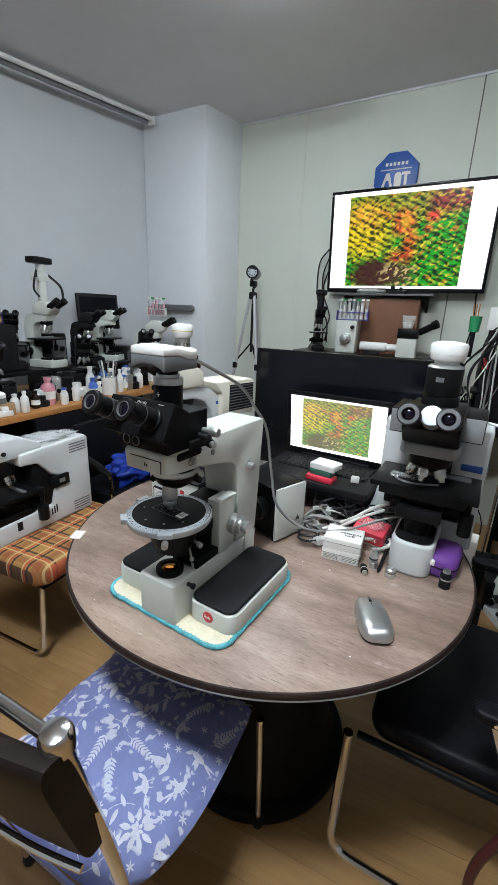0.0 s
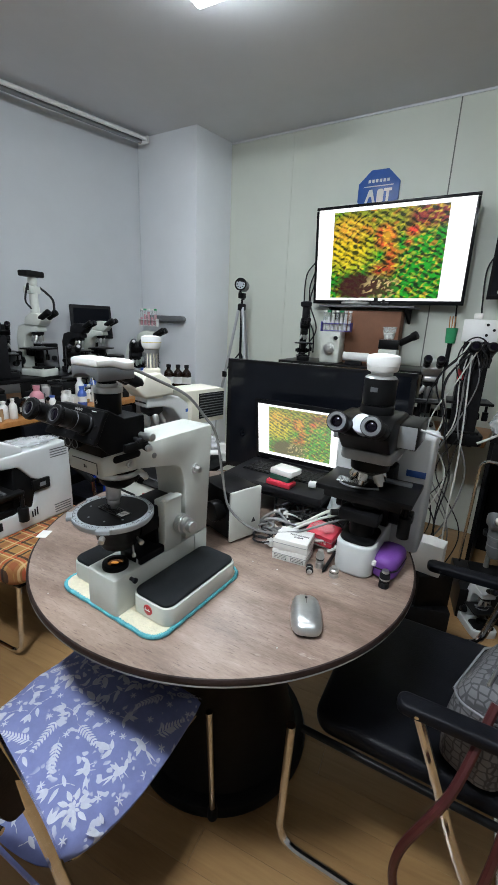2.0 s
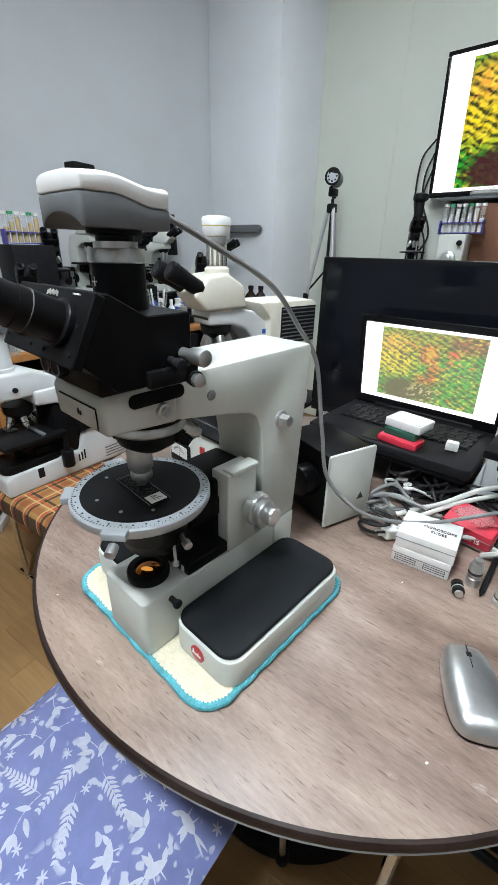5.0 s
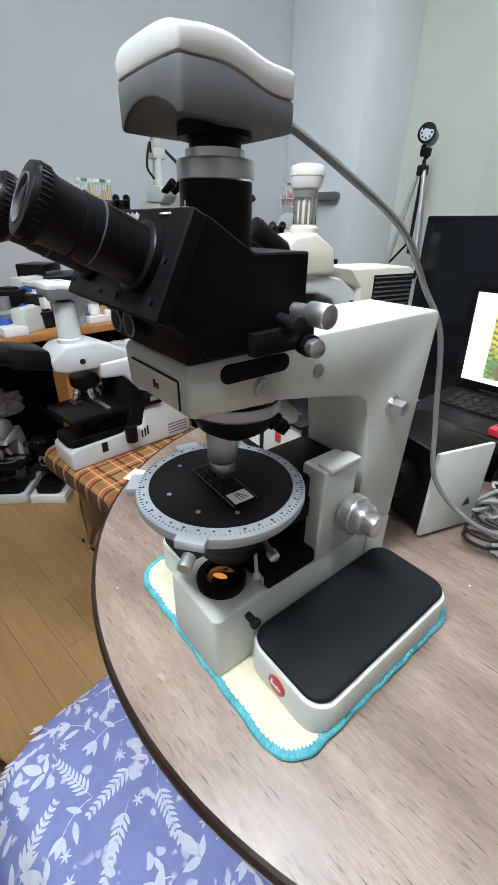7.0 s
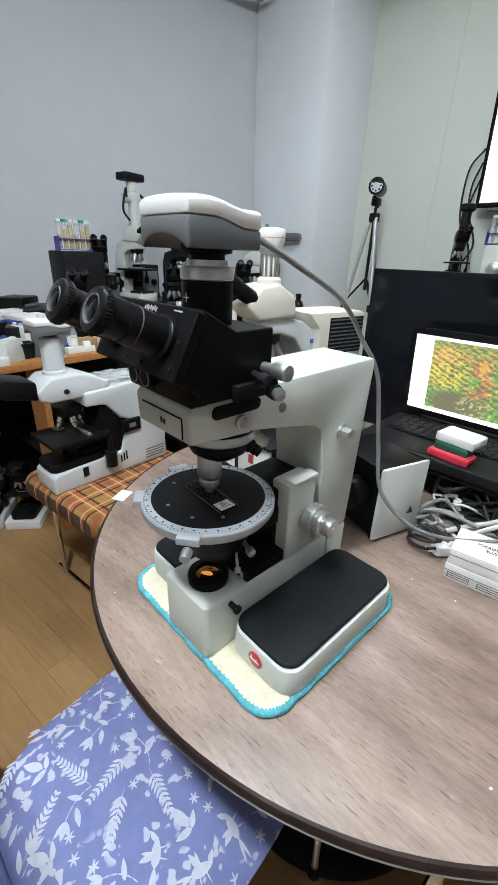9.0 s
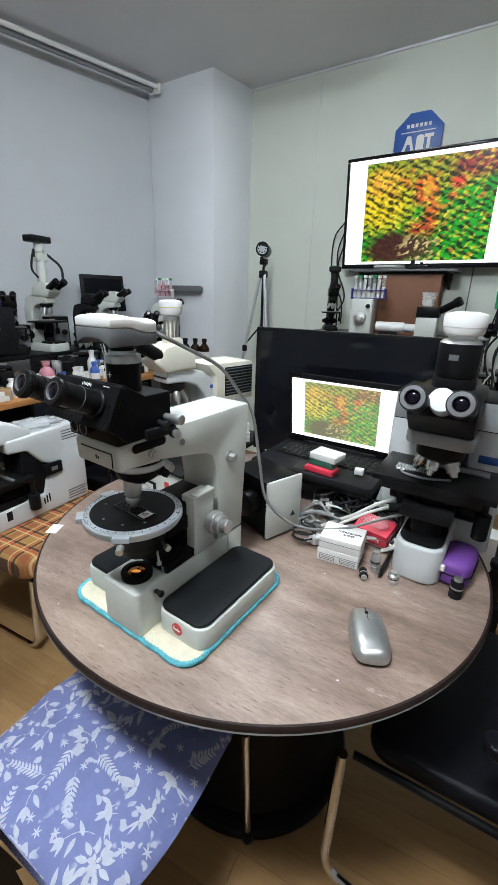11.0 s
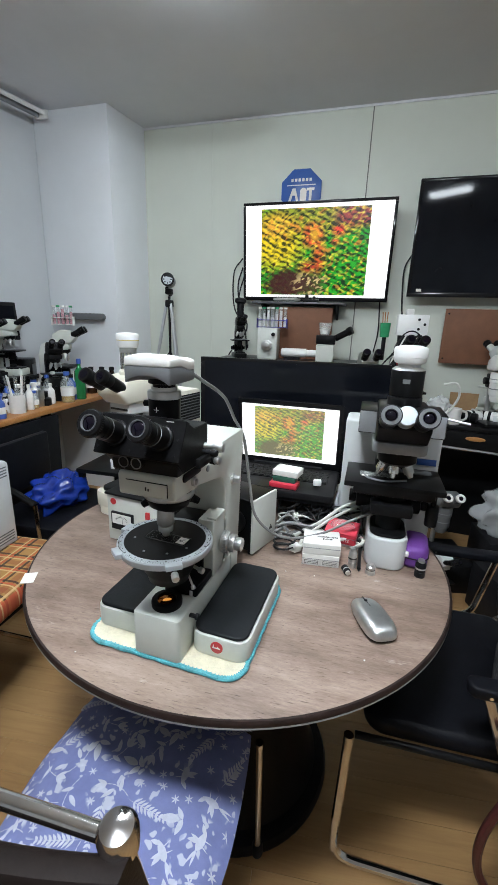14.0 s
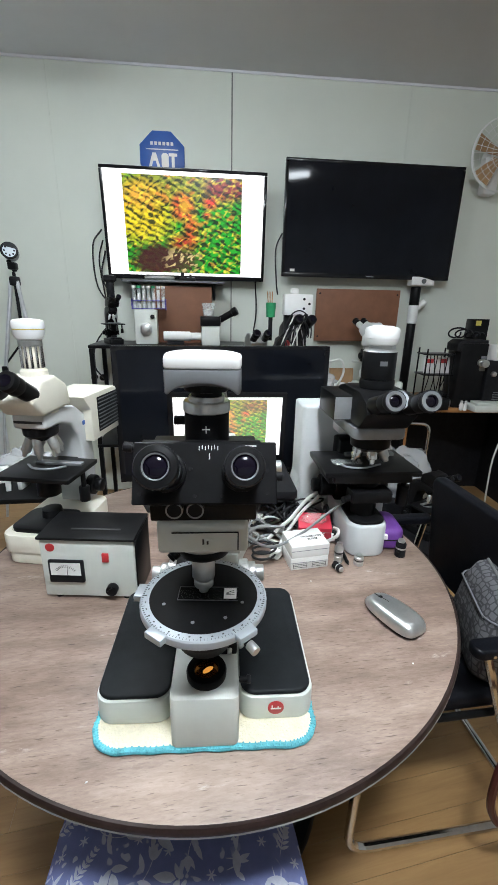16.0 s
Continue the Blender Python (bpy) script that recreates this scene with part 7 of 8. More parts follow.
part("camera_lead", hose([(-0.06, -0.05, 0.57), (-0.11, -0.1, 0.6), (-0.12, -0.08, 0.5), (-0.06, -0.06, 0.45)], 0.006), M_CABLE_B, big)
part("camera_lead", hose([(0.05, -0.04, 0.59), (0.09, -0.1, 0.52), (0.06, -0.14, 0.44)], 0.008), M_CABLE_B, big)
upright("grey microscope with black eyepieces on the bench shelf", pose(-2.2, 2.12, SH, 0, 0, 108), M_GREYWHITE, 0.78)
upright("grey microscope with black eyepieces beside the column", pose(-2.1, 2.46, BZ, 0, 0, 112), M_GREYWHITE, 1.02)
upright("dark microscope on the bench shelf", pose(-2.15, 1.9, SH, 0, 0, 104), M_DARK, 0.74)
for x, y, z, r, k, mm in ((-2.05, 1.78, BZ, 55, 0.8, M_SATIN), (-2.02, 2.3, BZ, 50, 0.85, M_DARK), (-2.22, 1.46, SH, 60, 0.7, M_SATIN), (-2.0, 1.2, BZ, 70, 0.75, M_DARK), (-2.25, 1.98, SH, 75, 0.62, M_GREYWHITE)):
    upright("dark binocular microscope crowded on the long bench", pose(x, y, z, 0, 0, r), mm, k, M_SATIN, "", 1.0, group="microscopes on the bench")
for i, (y, z, h) in enumerate(((1.5, SH, 0.14), (1.75, SH, 0.18), (2.02, SH, 0.12), (2.35, BZ, 0.24), (1.05, BZ, 0.2))):
    bxx = thing("instrument_case", "black instrument box with metal knobs on the bench", "case", pose(-2.3, y, z, 0, 0, 10 * i))
    part("case", box((0, 0, h / 2), (0.13, 0.15, h), 0.008), M_SATIN, bxx)
    part("front_plate", box((0.066, 0, h / 2), (0.003, 0.12, h * 0.7)), M_MIDGREY, bxx)
    part("knob", rod((0.066, 0.02, h * 0.5), (0.085, 0.02, h * 0.5), 0.015, bev=0.002), M_DARK, bxx)
tube_rack(pose(-2.12, 2.56, BZ + 0.46, 0, 0, 20), 5, M_WHITE, "white rack of small tubes on a microscope", M_PINK)
mn = thing("small_monitor", "small black flat monitor tilted on the bench", "monitor", pose(-2.36, 2.24, BZ, 0, 0, 68))
part("screen", turned(box((0, -0.012, 0.48), (0.26, 0.004, 0.19)), pose(0, 0, 0, -6, 0, 0)), M_PANEL, mn)
part("frame", turned(box((0, 0.004, 0.48), (0.3, 0.028, 0.24), 0.006), pose(0, 0, 0, -6, 0, 0)), M_DARK, mn)
part("stand", [box((0, 0.03, 0.22), (0.05, 0.03, 0.4)), box((0, 0, 0.01), (0.2, 0.16, 0.02), 0.005)], M_DARK, mn)
ab = thing("wall_bracket", "dark grey rounded wall-mounted arm on the column", "wall arm", pose(-2.1, 2.75, 1.345))
part("bar", prism(rrect(-0.2, -0.024, 0.2, 0.024, 0.022), -0.045, -0.002, "y", 0.008, 3), M_GREY, ab)
part("base", box((-0.12, -0.015, -0.03), (0.08, 0.03, 0.05), 0.005), M_MIDGREY, ab)

# ---- tripod with a round lens head ----
tp = thing("tripod", "slim silver tripod carrying a round camera lens", "tripod", pose(-1.43, 2.8, 0))
for a in (200, 320, 80):
    d = Vector((math.cos(radians(a)), math.sin(radians(a)), 0))
    part("leg", [rod(Vector((0, 0, 1.45)) + d * 0.02, Vector((0, 0, 0.72)) + d * 0.16, 0.011, seg=10), rod(Vector((0, 0, 0.74)) + d * 0.157, d * 0.24 + Vector((0, 0, 0.0)), 0.008, seg=10)], M_TRIPOD, tp)
    part("leg_clamp", box(tuple(Vector((0, 0, 0.95)) + d * 0.118), (0.03, 0.03, 0.045), 0.006), M_SATIN, tp)
    part("brace", rod(Vector((0, 0, 1.12)), Vector((0, 0, 0.98)) + d * 0.112, 0.006, seg=8), M_SATIN, tp)
part("centre_post", [rod((0, 0, 1.05), (0, 0, 1.5), 0.009, seg=12), box((0, 0, 1.45), (0.05, 0.05, 0.05), 0.01)], M_DARK, tp)
part("pan_head", [box((0, 0, 1.53), (0.045, 0.05, 0.04), 0.008), rod((0.01, 0, 1.5), (-0.02, 0.0, 1.56), 0.012)], M_SATIN, tp)
lensb = part("camera_tube", [rod((-0.02, 0.06, 1.6), (0.005, -0.03, 1.605), 0.042, bev=0.004)], M_GREY, tp)
part("lens_rim", lathe([(0.044, 0), (0.045, 0.012), (0.036, 0.013)], (0.0052, -0.031, 1.605), 32, (0.27, -0.96, 0.05)), M_SATIN, lensb)
part("lens_glass", rod((0.008, -0.041, 1.6056), (0.0088, -0.0438, 1.6058), 0.033), M_RING, lensb)
part("led_ring", [rod((0.0095 + 0.024 * math.cos(a), -0.046 + 0.006 * math.cos(a), 1.606 + 0.024 * math.sin(a)), (0.0105 + 0.024 * math.cos(a), -0.049 + 0.006 * math.cos(a), 1.606 + 0.024 * math.sin(a)), 0.005, seg=8) for a in [0.785 * i for i in range(8)]], M_DARK, lensb)

# ---- shelf unit under the television ----
rk = thing("equipment_rack", "dark shelf rack under the wall television", "rack", pose(-0.55, 2.82, 0))
for z in (0.5, 1.1):
    part("board", box((0, 0, z), (0.95, 0.4, 0.018), 0.002), M_SATIN, rk)
for x in (-0.46, 0.46):
    for y in (-0.18, 0.18):
        part("post", box((x, y, 0.545), (0.025, 0.025, 1.09)), M_SATIN, rk)
RZ = 1.1095
ws = thing("wall_shelf", "thin grey wall shelf under the television", "shelf", pose(-0.53, 2.945, 1.475, 0, 0, -3))
part("board", box((0, 0, 0), (0.62, 0.234, 0.012), 0.002), M_GREY, ws)
for x in (-0.25, 0.25):
    part("bracket", prism([(0.117, -0.007), (-0.08, -0.007), (0.117, -0.1)], x - 0.008, x + 0.008, "x"), M_DARK, ws)
solo("brown_carton", [box((0, 0, 0.17), (0.36, 0.14, 0.34), 0.003), box((0, -0.071, 0.17), (0.3, 0.002, 0.002))], M_BROWNBOARD, "flat brown hardboard box on the rack", "box", pose(-0.48, 2.93, RZ))
b1 = upright("black and grey microscope on the rack", pose(-0.9, 2.74, RZ, 0, 0, 25), M_SATIN, 0.62, None, "", 0.8)
part("photo_tube", [rod((0, -0.03, 0.42), (0, -0.03, 0.56), 0.036, bev=0.003), lathe([(0.045, 0.56), (0.06, 0.575), (0.06, 0.61), (0.03, 0.62)], (0, -0.03, 0), 24)], M_DARK, b1)
tube_rack(pose(-0.68, 2.75, RZ + 0.2, 0, 0, 0), 7, M_VIOLET, "violet rack of clear sample tubes", M_CARD)
sw = thing("stage_unit", "pale grey microscope stage unit on the rack", "stage unit", pose(-0.7, 2.76, RZ))
part("body", box((0, 0, 0.1), (0.13, 0.12, 0.2), 0.008), M_GREYWHITE, sw)
part("dial", [rod((0.0, -0.06, 0.09), (0.0, -0.085, 0.09), 0.035, bev=0.004), rod((0, -0.085, 0.09), (0, -0.1, 0.09), 0.02, bev=0.003)], M_STEEL, sw)
part("knob", [rod((0.04, -0.06, 0.16), (0.04, -0.08, 0.16), 0.012, bev=0.002)], M_DARK, sw)
ht = thing("optical_tube", "white horizontal microscope illuminator tube", "optical tube", pose(-0.5, 2.7, RZ))
part("tube", [rod((-0.1, 0, 0.05), (0.06, 0, 0.05), 0.028, bev=0.003), rod((0.06, 0, 0.05), (0.13, 0, 0.05), 0.022, bev=0.002)], M_WHITE, ht)
part("mount", [box((0.18, 0.0, 0.055), (0.11, 0.1, 0.11), 0.006)], M_GREYWHITE, ht)
part("upper_mount", [box((0.18, 0.0, 0.14), (0.12, 0.08, 0.055), 0.005), rod((0.24, 0, 0.15), (0.31, -0.03, 0.19), 0.02, bev=0.002), rod((0.31, -0.03, 0.19), (0.335, -0.04, 0.205), 0.025, bev=0.003)], M_SATIN, ht)
part("saddle", box((-0.03, 0, 0.012), (0.1, 0.05, 0.02)), M_DARK, ht)
cp = thing("clear_cup", "clear plastic cup holding white granules", "cup", pose(-0.33, 2.7, RZ + 0.168))
part("cup", lathe([(0.03, 0), (0.042, 0.075), (0.04, 0.075), (0.028, 0.004)], seg=24), M_GLASS, cp)
part("granules", lathe([(0.028, 0.004), (0.034, 0.035), (0.01, 0.04)], seg=20), M_CARD, cp)
for i in range(3):
    solo("glass_dish", lathe([(0.09, 0), (0.095, 0.01), (0.09, 0.0115)], seg=28), M_CARD if i == 1 else M_GLASS, "shallow round dish stacked on the wall shelf", "dish", pose(-0.62, 2.93, 1.4815 + 0.012 * i), group="stacked dishes")
solo("display_foot", [box((0, 0, 0.01), (0.1, 0.08, 0.018), 0.004), box((-0.03, 0, 0.035), (0.02, 0.03, 0.03)), box((0.02, 0, 0.03), (0.015, 0.02, 0.02))], M_DARK, "small dark metal bracket on the rack", "bracket", pose(-0.45, 2.9, 1.482))

# ---- bench along the north wall ----
nb = thing("long_bench", "orange wooden bench along the green wall", "bench", pose(0.75, 2.78, 0, 0, 0, -7))
part("worktop", box((-0.68, 0, 0.735), (0.48, 0.5, 0.03), 0.004), M_ORANGE, nb, "orange wood worktop")
part("worktop", box((0.64, 0, 0.735), (0.92, 0.56, 0.03), 0.004), M_ORANGE, nb, "orange wood worktop")
part("end_leg", box((0.2, -0.24, 0.359), (0.05, 0.03, 0.718), 0.003), M_ORANGE, nb, "orange wood leg")
for x in (-0.85, 1.05):
    part("support", box((x, 0.06, 0.359), (0.025, 0.36, 0.718)), M_DARK, nb)
part("back_panel", box((0.08, 0.22, 0.359), (1.98, 0.015, 0.718)), M_DARK, nb)
NZ = 0.7505
upright("black and chrome binocular microscope on the bench", pose(-0.06, 2.66, NZ, 0, 0, 8), M_STEEL, 1.03, M_SATIN, "", 0.8)
ob_ = thing("socket_board", "white switch box with sockets", "switch box", pose(0.155, 2.47, 0))
part("case", box((0, 0, 1.35), (0.16, 0.06, 0.11), 0.004), M_WHITE, ob_)
for i in range(3):
    part("socket", [rod((0.03 + 0.03 * (i % 2), -0.03, 1.38 - 0.025 * i), (0.03 + 0.03 * (i % 2), -0.034, 1.38 - 0.025 * i), 0.007, seg=12)], M_DARK, ob_)
part("top_plug", box((-0.02, 0, 1.42), (0.04, 0.04, 0.03), 0.006), M_CARD, ob_)
part("column", box((0, 0.03, 1.02), (0.13, 0.05, 0.56), 0.004), M_DARK, ob_)
b2_ = upright("black microscope wrapped in cables on the bench", pose(0.15, 2.6, NZ, 0, 0, 10), M_SATIN, 1.22, M_SATIN, "", 0.9)
part("red_clip", box((-0.06, -0.12, 0.31), (0.025, 0.02, 0.05), 0.006), M_RED, b2_)
rng = random.Random(3)
for i in range(13):
    x0, y0 = 0.0 + 0.16 * rng.random(), 2.38 + 0.06 * rng.random()
    pts = [(0.08 + 0.12 * rng.random(), 2.4, 1.3), (x0 + rng.uniform(-0.05, 0.05), y0 - 0.02, 1.1), (x0 + rng.uniform(-0.06, 0.06), y0 - 0.03, 0.85), (x0 + rng.uniform(-0.12, 0.12), y0 - 0.05, 0.6), (x0 + rng.uniform(-0.15, 0.15), y0 - 0.1, 0.3), (x0 + rng.uniform(-0.2, 0.2), y0 - 0.15, 0.02)]
    solo("cable", hose(pts, 0.0032 if i % 3 else 0.0042, 6, 7), (M_CABLE_W, M_CABLE_B, M_CABLE_G, M_CABLE_B)[i % 4], "long cable hanging from the bench", "cable", group="hanging cables")
for i in range(4):
    r = 0.035 + 0.013 * i
    solo("cable", hose([(0.15 + r * math.cos(a), 2.41 - 0.004 * i, 1.2 + (r + 0.03) * math.sin(a) * (1 + 0.25 * math.sin(2.3 * i))) for a in [radians(-40 + 26 * k + 9 * i) for k in range(11)]], 0.0038, 6, 4), M_CABLE_B, "black cable looped over the microscope", "cable", group="looped cables")
DZ = 0.8205
dw = thing("drawer_desk", "black desk with a drawer and an orange oval handle", "desk", pose(0.6, 2.6, 0, 0, 0, -7))
part("top", box((0, 0, 0.807), (0.56, 0.42, 0.026), 0.003), M_SATIN, dw)
part("carcass", [box((-0.27, 0.01, 0.396), (0.02, 0.39, 0.792)), box((0.27, 0.01, 0.396), (0.02, 0.39, 0.792)), box((0, 0.19, 0.396), (0.52, 0.02, 0.792))], M_SATIN, dw)
drw = part("drawer_front", box((0, -0.195, 0.735), (0.52, 0.02, 0.11), 0.003), M_SATIN, dw)
part("handle", turned(lathe([(0.05, 0), (0.05, 0.006), (0.042, 0.011), (0.01, 0.012)], (0, 0, 0), 28, (0, -1, 0)), Matrix.Translation((-0.02, -0.206, 0.755)) @ Matrix.Diagonal((1, 1, 0.24, 1))), M_ORANGE, drw, "orange oval wooden handle")


def stereo(m, label, body, dark, k=1.0, rim=None):
    """Stereo microscope: plate, post, zoom body and two eyepieces towards its own -y."""
    t = thing("stereo_microscope", label, "microscope", m @ Matrix.Diagonal((k, k, k, 1)))
    part("base", prism(rrect(-0.09, -0.12, 0.09, 0.12, 0.02), 0, 0.02, "z", 0.004), dark, t)
    part("post", rod((0, 0.085, 0.02), (0, 0.085, 0.33), 0.014, seg=16), M_STEEL, t)
    part("focus_block", [box((0, 0.07, 0.24), (0.06, 0.06, 0.08), 0.008), rod((-0.055, 0.06, 0.24), (0.055, 0.06, 0.24), 0.02, bev=0.003)], dark, t)
    part("zoom_body", [lathe([(0.028, 0.13), (0.036, 0.145), (0.036, 0.165)], (0, 0, 0), 28), lathe([(0.043, 0.166), (0.045, 0.17), (0.045, 0.235)], (0, 0, 0), 32), lathe([(0.046, 0.236), (0.049, 0.24), (0.049, 0.29), (0.045, 0.297)], (0, 0, 0), 32)], body, t)
    part("band", [lathe([(0.0455, 0.2), (0.0455, 0.206)], (0, 0, 0), 32), lathe([(0.0495, 0.255), (0.0495, 0.259)], (0, 0, 0), 32)], M_MIDGREY, t)
    hdd = part("head", prism([(-0.06, 0.305), (-0.085, 0.345), (-0.06, 0.385), (-0.01, 0.392), (0.05, 0.36), (0.05, 0.298)], -0.062, 0.062, "x", 0.016, 3), body, t)
    e = Vector((0, -0.82, 0.57)).normalized()
    for s in (1, -1):
        o = Vector((0.033 * s, -0.06, 0.352))
        tb = part("eyepiece_tube", rod(o, o + e * 0.045, 0.024, 0.022, bev=0.002), body, hdd)
        part("eyecup", lathe([(0.022, 0), (0.0245, 0.004), (0.0245, 0.02), (0.021, 0.022), (0.0125, 0.021), (0.012, 0.012)], o + e * 0.045, 28, e), rim or dark, tb)
        part("eye_lens", rod(o + e * 0.06, o + e * 0.063, 0.0122, seg=20), M_EYEGLASS, tb)
    return t


stereo(pose(0.66, 2.53, DZ, 0, 0, 8), "white stereo microscope on a post, standing on the black desk", M_WHITE, M_SATIN, 1.0)
rng = random.Random(41)
for i in range(5):
    x, y = 0.47 + 0.05 * i, 2.53 + 0.08 * rng.random()
    oc2 = thing("ocular_tube", "white and black ocular tube lying on the black desk", "ocular tube", pose(x, y, DZ + 0.035, 90, 0, 40 + 70 * rng.random()), group="ocular tubes on the desk")
    part("barrel", lathe([(0.03, 0), (0.034, 0.02), (0.034, 0.07), (0.026, 0.09)], seg=20), M_WHITE if i % 2 else M_SATIN, oc2)
    part("ring", lathe([(0.0345, 0.03), (0.0345, 0.045)], seg=20), M_SATIN if i % 2 else M_STEEL, oc2)
    part("cap", lathe([(0.024, 0.0905), (0.027, 0.094), (0.027, 0.12), (0.015, 0.125)], seg=20), M_SATIN, oc2)
solo("clear_bag", blob((0, 0, 0.07), (0.07, 0.06, 0.075), 13, 0.5, 3), M_CLEARBAG, "crumpled clear bag hanging among the cables", "bag", pose(0.36, 2.5, DZ))
solo("cable", hose([(0.36, 2.44, 1.04), (0.42, 2.42, 1.05), (0.44, 2.42, 0.98), (0.4, 2.42, 0.9), (0.32, 2.42, 0.835), (0.24, 2.42, 0.78)], 0.007, 8, 8), M_CABLE_W, "thick white lead curving down to the desk", "cable")
pj = thing("projection_stand", "black projection stand with a side lens and looped leads", "instrument", pose(1.285, 2.52, NZ, 0, 0, -8))
part("body", box((0, 0, 0.2), (0.165, 0.17, 0.4), 0.006), M_SATIN, pj)
part("hood", prism([(-0.11, 0.35), (0.08, 0.35), (0.08, 0.42), (-0.08, 0.42), (-0.11, 0.395)], -0.08, 0.06, "y", 0.006), M_DARK, pj)
part("lens", turned(lathe([(0.024, 0), (0.024, 0.02), (0.018, 0.022), (0.018, 0.04), (0.023, 0.042), (0.023, 0.055), (0.012, 0.056)], seg=24), pose(0.05, -0.085, 0.285, 90, 0, 0)), M_STEEL, pj, "steel side lens")
part("lens_plate", box((0.062, -0.0865, 0.28), (0.035, 0.006, 0.09), 0.002), M_GREY, pj, "grey lens plate")
for k, (x, r) in enumerate(((-0.09, 0.05), (-0.055, 0.042), (0.0, 0.032), (0.035, 0.028))):
    part("lead", hose([(x + r * math.cos(a * 0.8), 0.012 * a - 0.05, 0.43 + r * 0.55 + r * 0.6 * math.sin(a * 0.8)) for a in range(9)], 0.005, 8, 4), M_DARK, pj)
tb = thing("filter_case", "tall black case with a yellow label behind the projection stand", "case", pose(1.42, 2.66, NZ, 0, 0, -7))
part("body", box((0, 0, 0.27), (0.1, 0.1, 0.54), 0.004), M_SATIN, tb)
part("label", box((-0.02, -0.0515, 0.515), (0.034, 0.002, 0.03)), M_YELLOW, tb, "yellow label")
dk = thing("power_unit", "dark power unit with a knob on the bench", "instrument", pose(1.46, 2.47, NZ, 0, 0, -10))
part("case", box((0, 0, 0.15), (0.18, 0.16, 0.3), 0.006), M_DARK, dk)
part("knob", turned(lathe([(0.016, 0), (0.014, 0.018), (0.004, 0.019)], seg=20), pose(-0.05, -0.08, 0.22, 90, 0, 0)), M_STEEL, dk, "steel knob")
part("vent", [box((0.02, -0.0808, 0.05 + 0.014 * k), (0.1, 0.003, 0.005)) for k in range(5)], M_GREY, dk)
solo("carton", [box((0, 0, 0.045), (0.12, 0.1, 0.09), 0.003), box((0, 0, 0.0905), (0.03, 0.1, 0.001))], M_CARD, "white carton on the dark power unit", "carton", pose(1.45, 2.47, NZ + 0.3, 0, 0, 12))
rk = thing("wire_rack", "black two-tier rack holding cards and leads on the bench", "rack", pose(1.1, 2.56, NZ, 0, 0, -6))
for x in (-0.085, 0.085):
    for y in (-0.06, 0.06):
        part("post", rod((x, y, 0), (x, y, 0.36), 0.005, seg=10), M_SATIN, rk)
for z in (0.015, 0.2, 0.325):
    part("shelf", box((0, 0, z), (0.19, 0.14, 0.008), 0.002), M_SATIN, rk)
for k in range(7):
    x = -0.07 + 0.022 * k
    part("lead", hose([(x, -0.074, 0.332), (x + 0.012 * math.sin(k * 2.1), -0.086, 0.19), (x - 0.014 * math.cos(k * 1.7), -0.083, 0.09), (x + 0.01, -0.08, 0.01)], 0.0028, 6, 5), M_DARK, rk)
for k, x in enumerate((-0.045, 0.045)):
    cd = solo("print_card", box((0, 0, 0.052), (0.082, 0.004, 0.1), 0.001), M_CARD, "white card with a red heading on the rack", "card", pose(1.1 + x, 2.535, NZ + 0.204, -6, 0, -6))
    part("heading", box((0, -0.0025, 0.078), (0.04, 0.001, 0.026)), M_RED, cd, "red heading")
solo("instrument_block", [box((0, 0, 0.035), (0.16, 0.1, 0.07), 0.006), rod((-0.04, -0.02, 0.07), (-0.04, -0.02, 0.1), 0.02, bev=0.003), rod((0.04, 0, 0.07), (0.05, 0, 0.115), 0.012, bev=0.002)], M_SATIN, "black instrument block with two turrets on the bench", "instrument", pose(1.04, 2.42, NZ, 0, 0, 10))
for k, x in enumerate((1.205, 1.228)):
    vb = thing("small_bottle", "small white bottle on the bench edge", "bottle", pose(x, 2.38 - 0.006 * k, NZ), "white bottles on the bench")
    part("body", lathe([(0.01, 0), (0.011, 0.004), (0.011, 0.04), (0.007, 0.046)], seg=18), M_CARD, vb)
    part("cap", lathe([(0.008, 0.0465), (0.008, 0.06), (0.004, 0.061)], seg=16), M_GREYWHITE, vb)
solo("paper_tray", [box((0, 0, 0.02), (0.2, 0.11, 0.04), 0.004), box((0.01, 0.01, 0.047), (0.17, 0.09, 0.012), 0.002)], M_GREYWHITE, "pale tray of papers on the bench", "tray", pose(1.36, 2.36, NZ, 0, 0, -6))
upright("white microscope at the back of the desk beside the brown panel", pose(0.73, 2.64, DZ, 0, 0, 200), M_SHELL, 1.03, M_GREYWHITE, "", 1.2)
solo("cable", hose([(1.44, 2.2, 1.25), (1.42, 2.16, 1.05), (1.37, 2.15, 0.9), (1.34, 2.15, 0.78), (1.33, 2.15, 0.66), (1.31, 2.16, 0.5), (1.33, 2.18, 0.3), (1.36, 2.2, 0.006)], 0.005, 8, 8), M_CABLE_W, "pale lead hanging down before the bench", "cable")
stc = thing("stand_camera", "white camera head on a black and white column", "camera", pose(1.1, wall_y(1.1) - 0.06, NZ))
part("column", [rod((0, 0, 0), (0, 0, 0.5), 0.03, bev=0.002)], M_SATIN, stc)
part("white_tube", [rod((0, 0, 0.5), (0, 0, 0.62), 0.034, bev=0.002), rod((0.03, 0, 0.6), (0.07, -0.02, 0.65), 0.02, bev=0.003)], M_WHITE, stc)
part("sleeve", rod((0, 0, 0.62), (0, 0, 0.74), 0.033, bev=0.002), M_SATIN, stc)
part("camera_head", [prism([(-0.07, 0.745), (0.09, 0.745), (0.09, 0.775), (0.06, 0.785), (-0.02, 0.8), (-0.07, 0.8)], -0.07, 0.005, "y", 0.008, 3)], M_WHITE, stc)
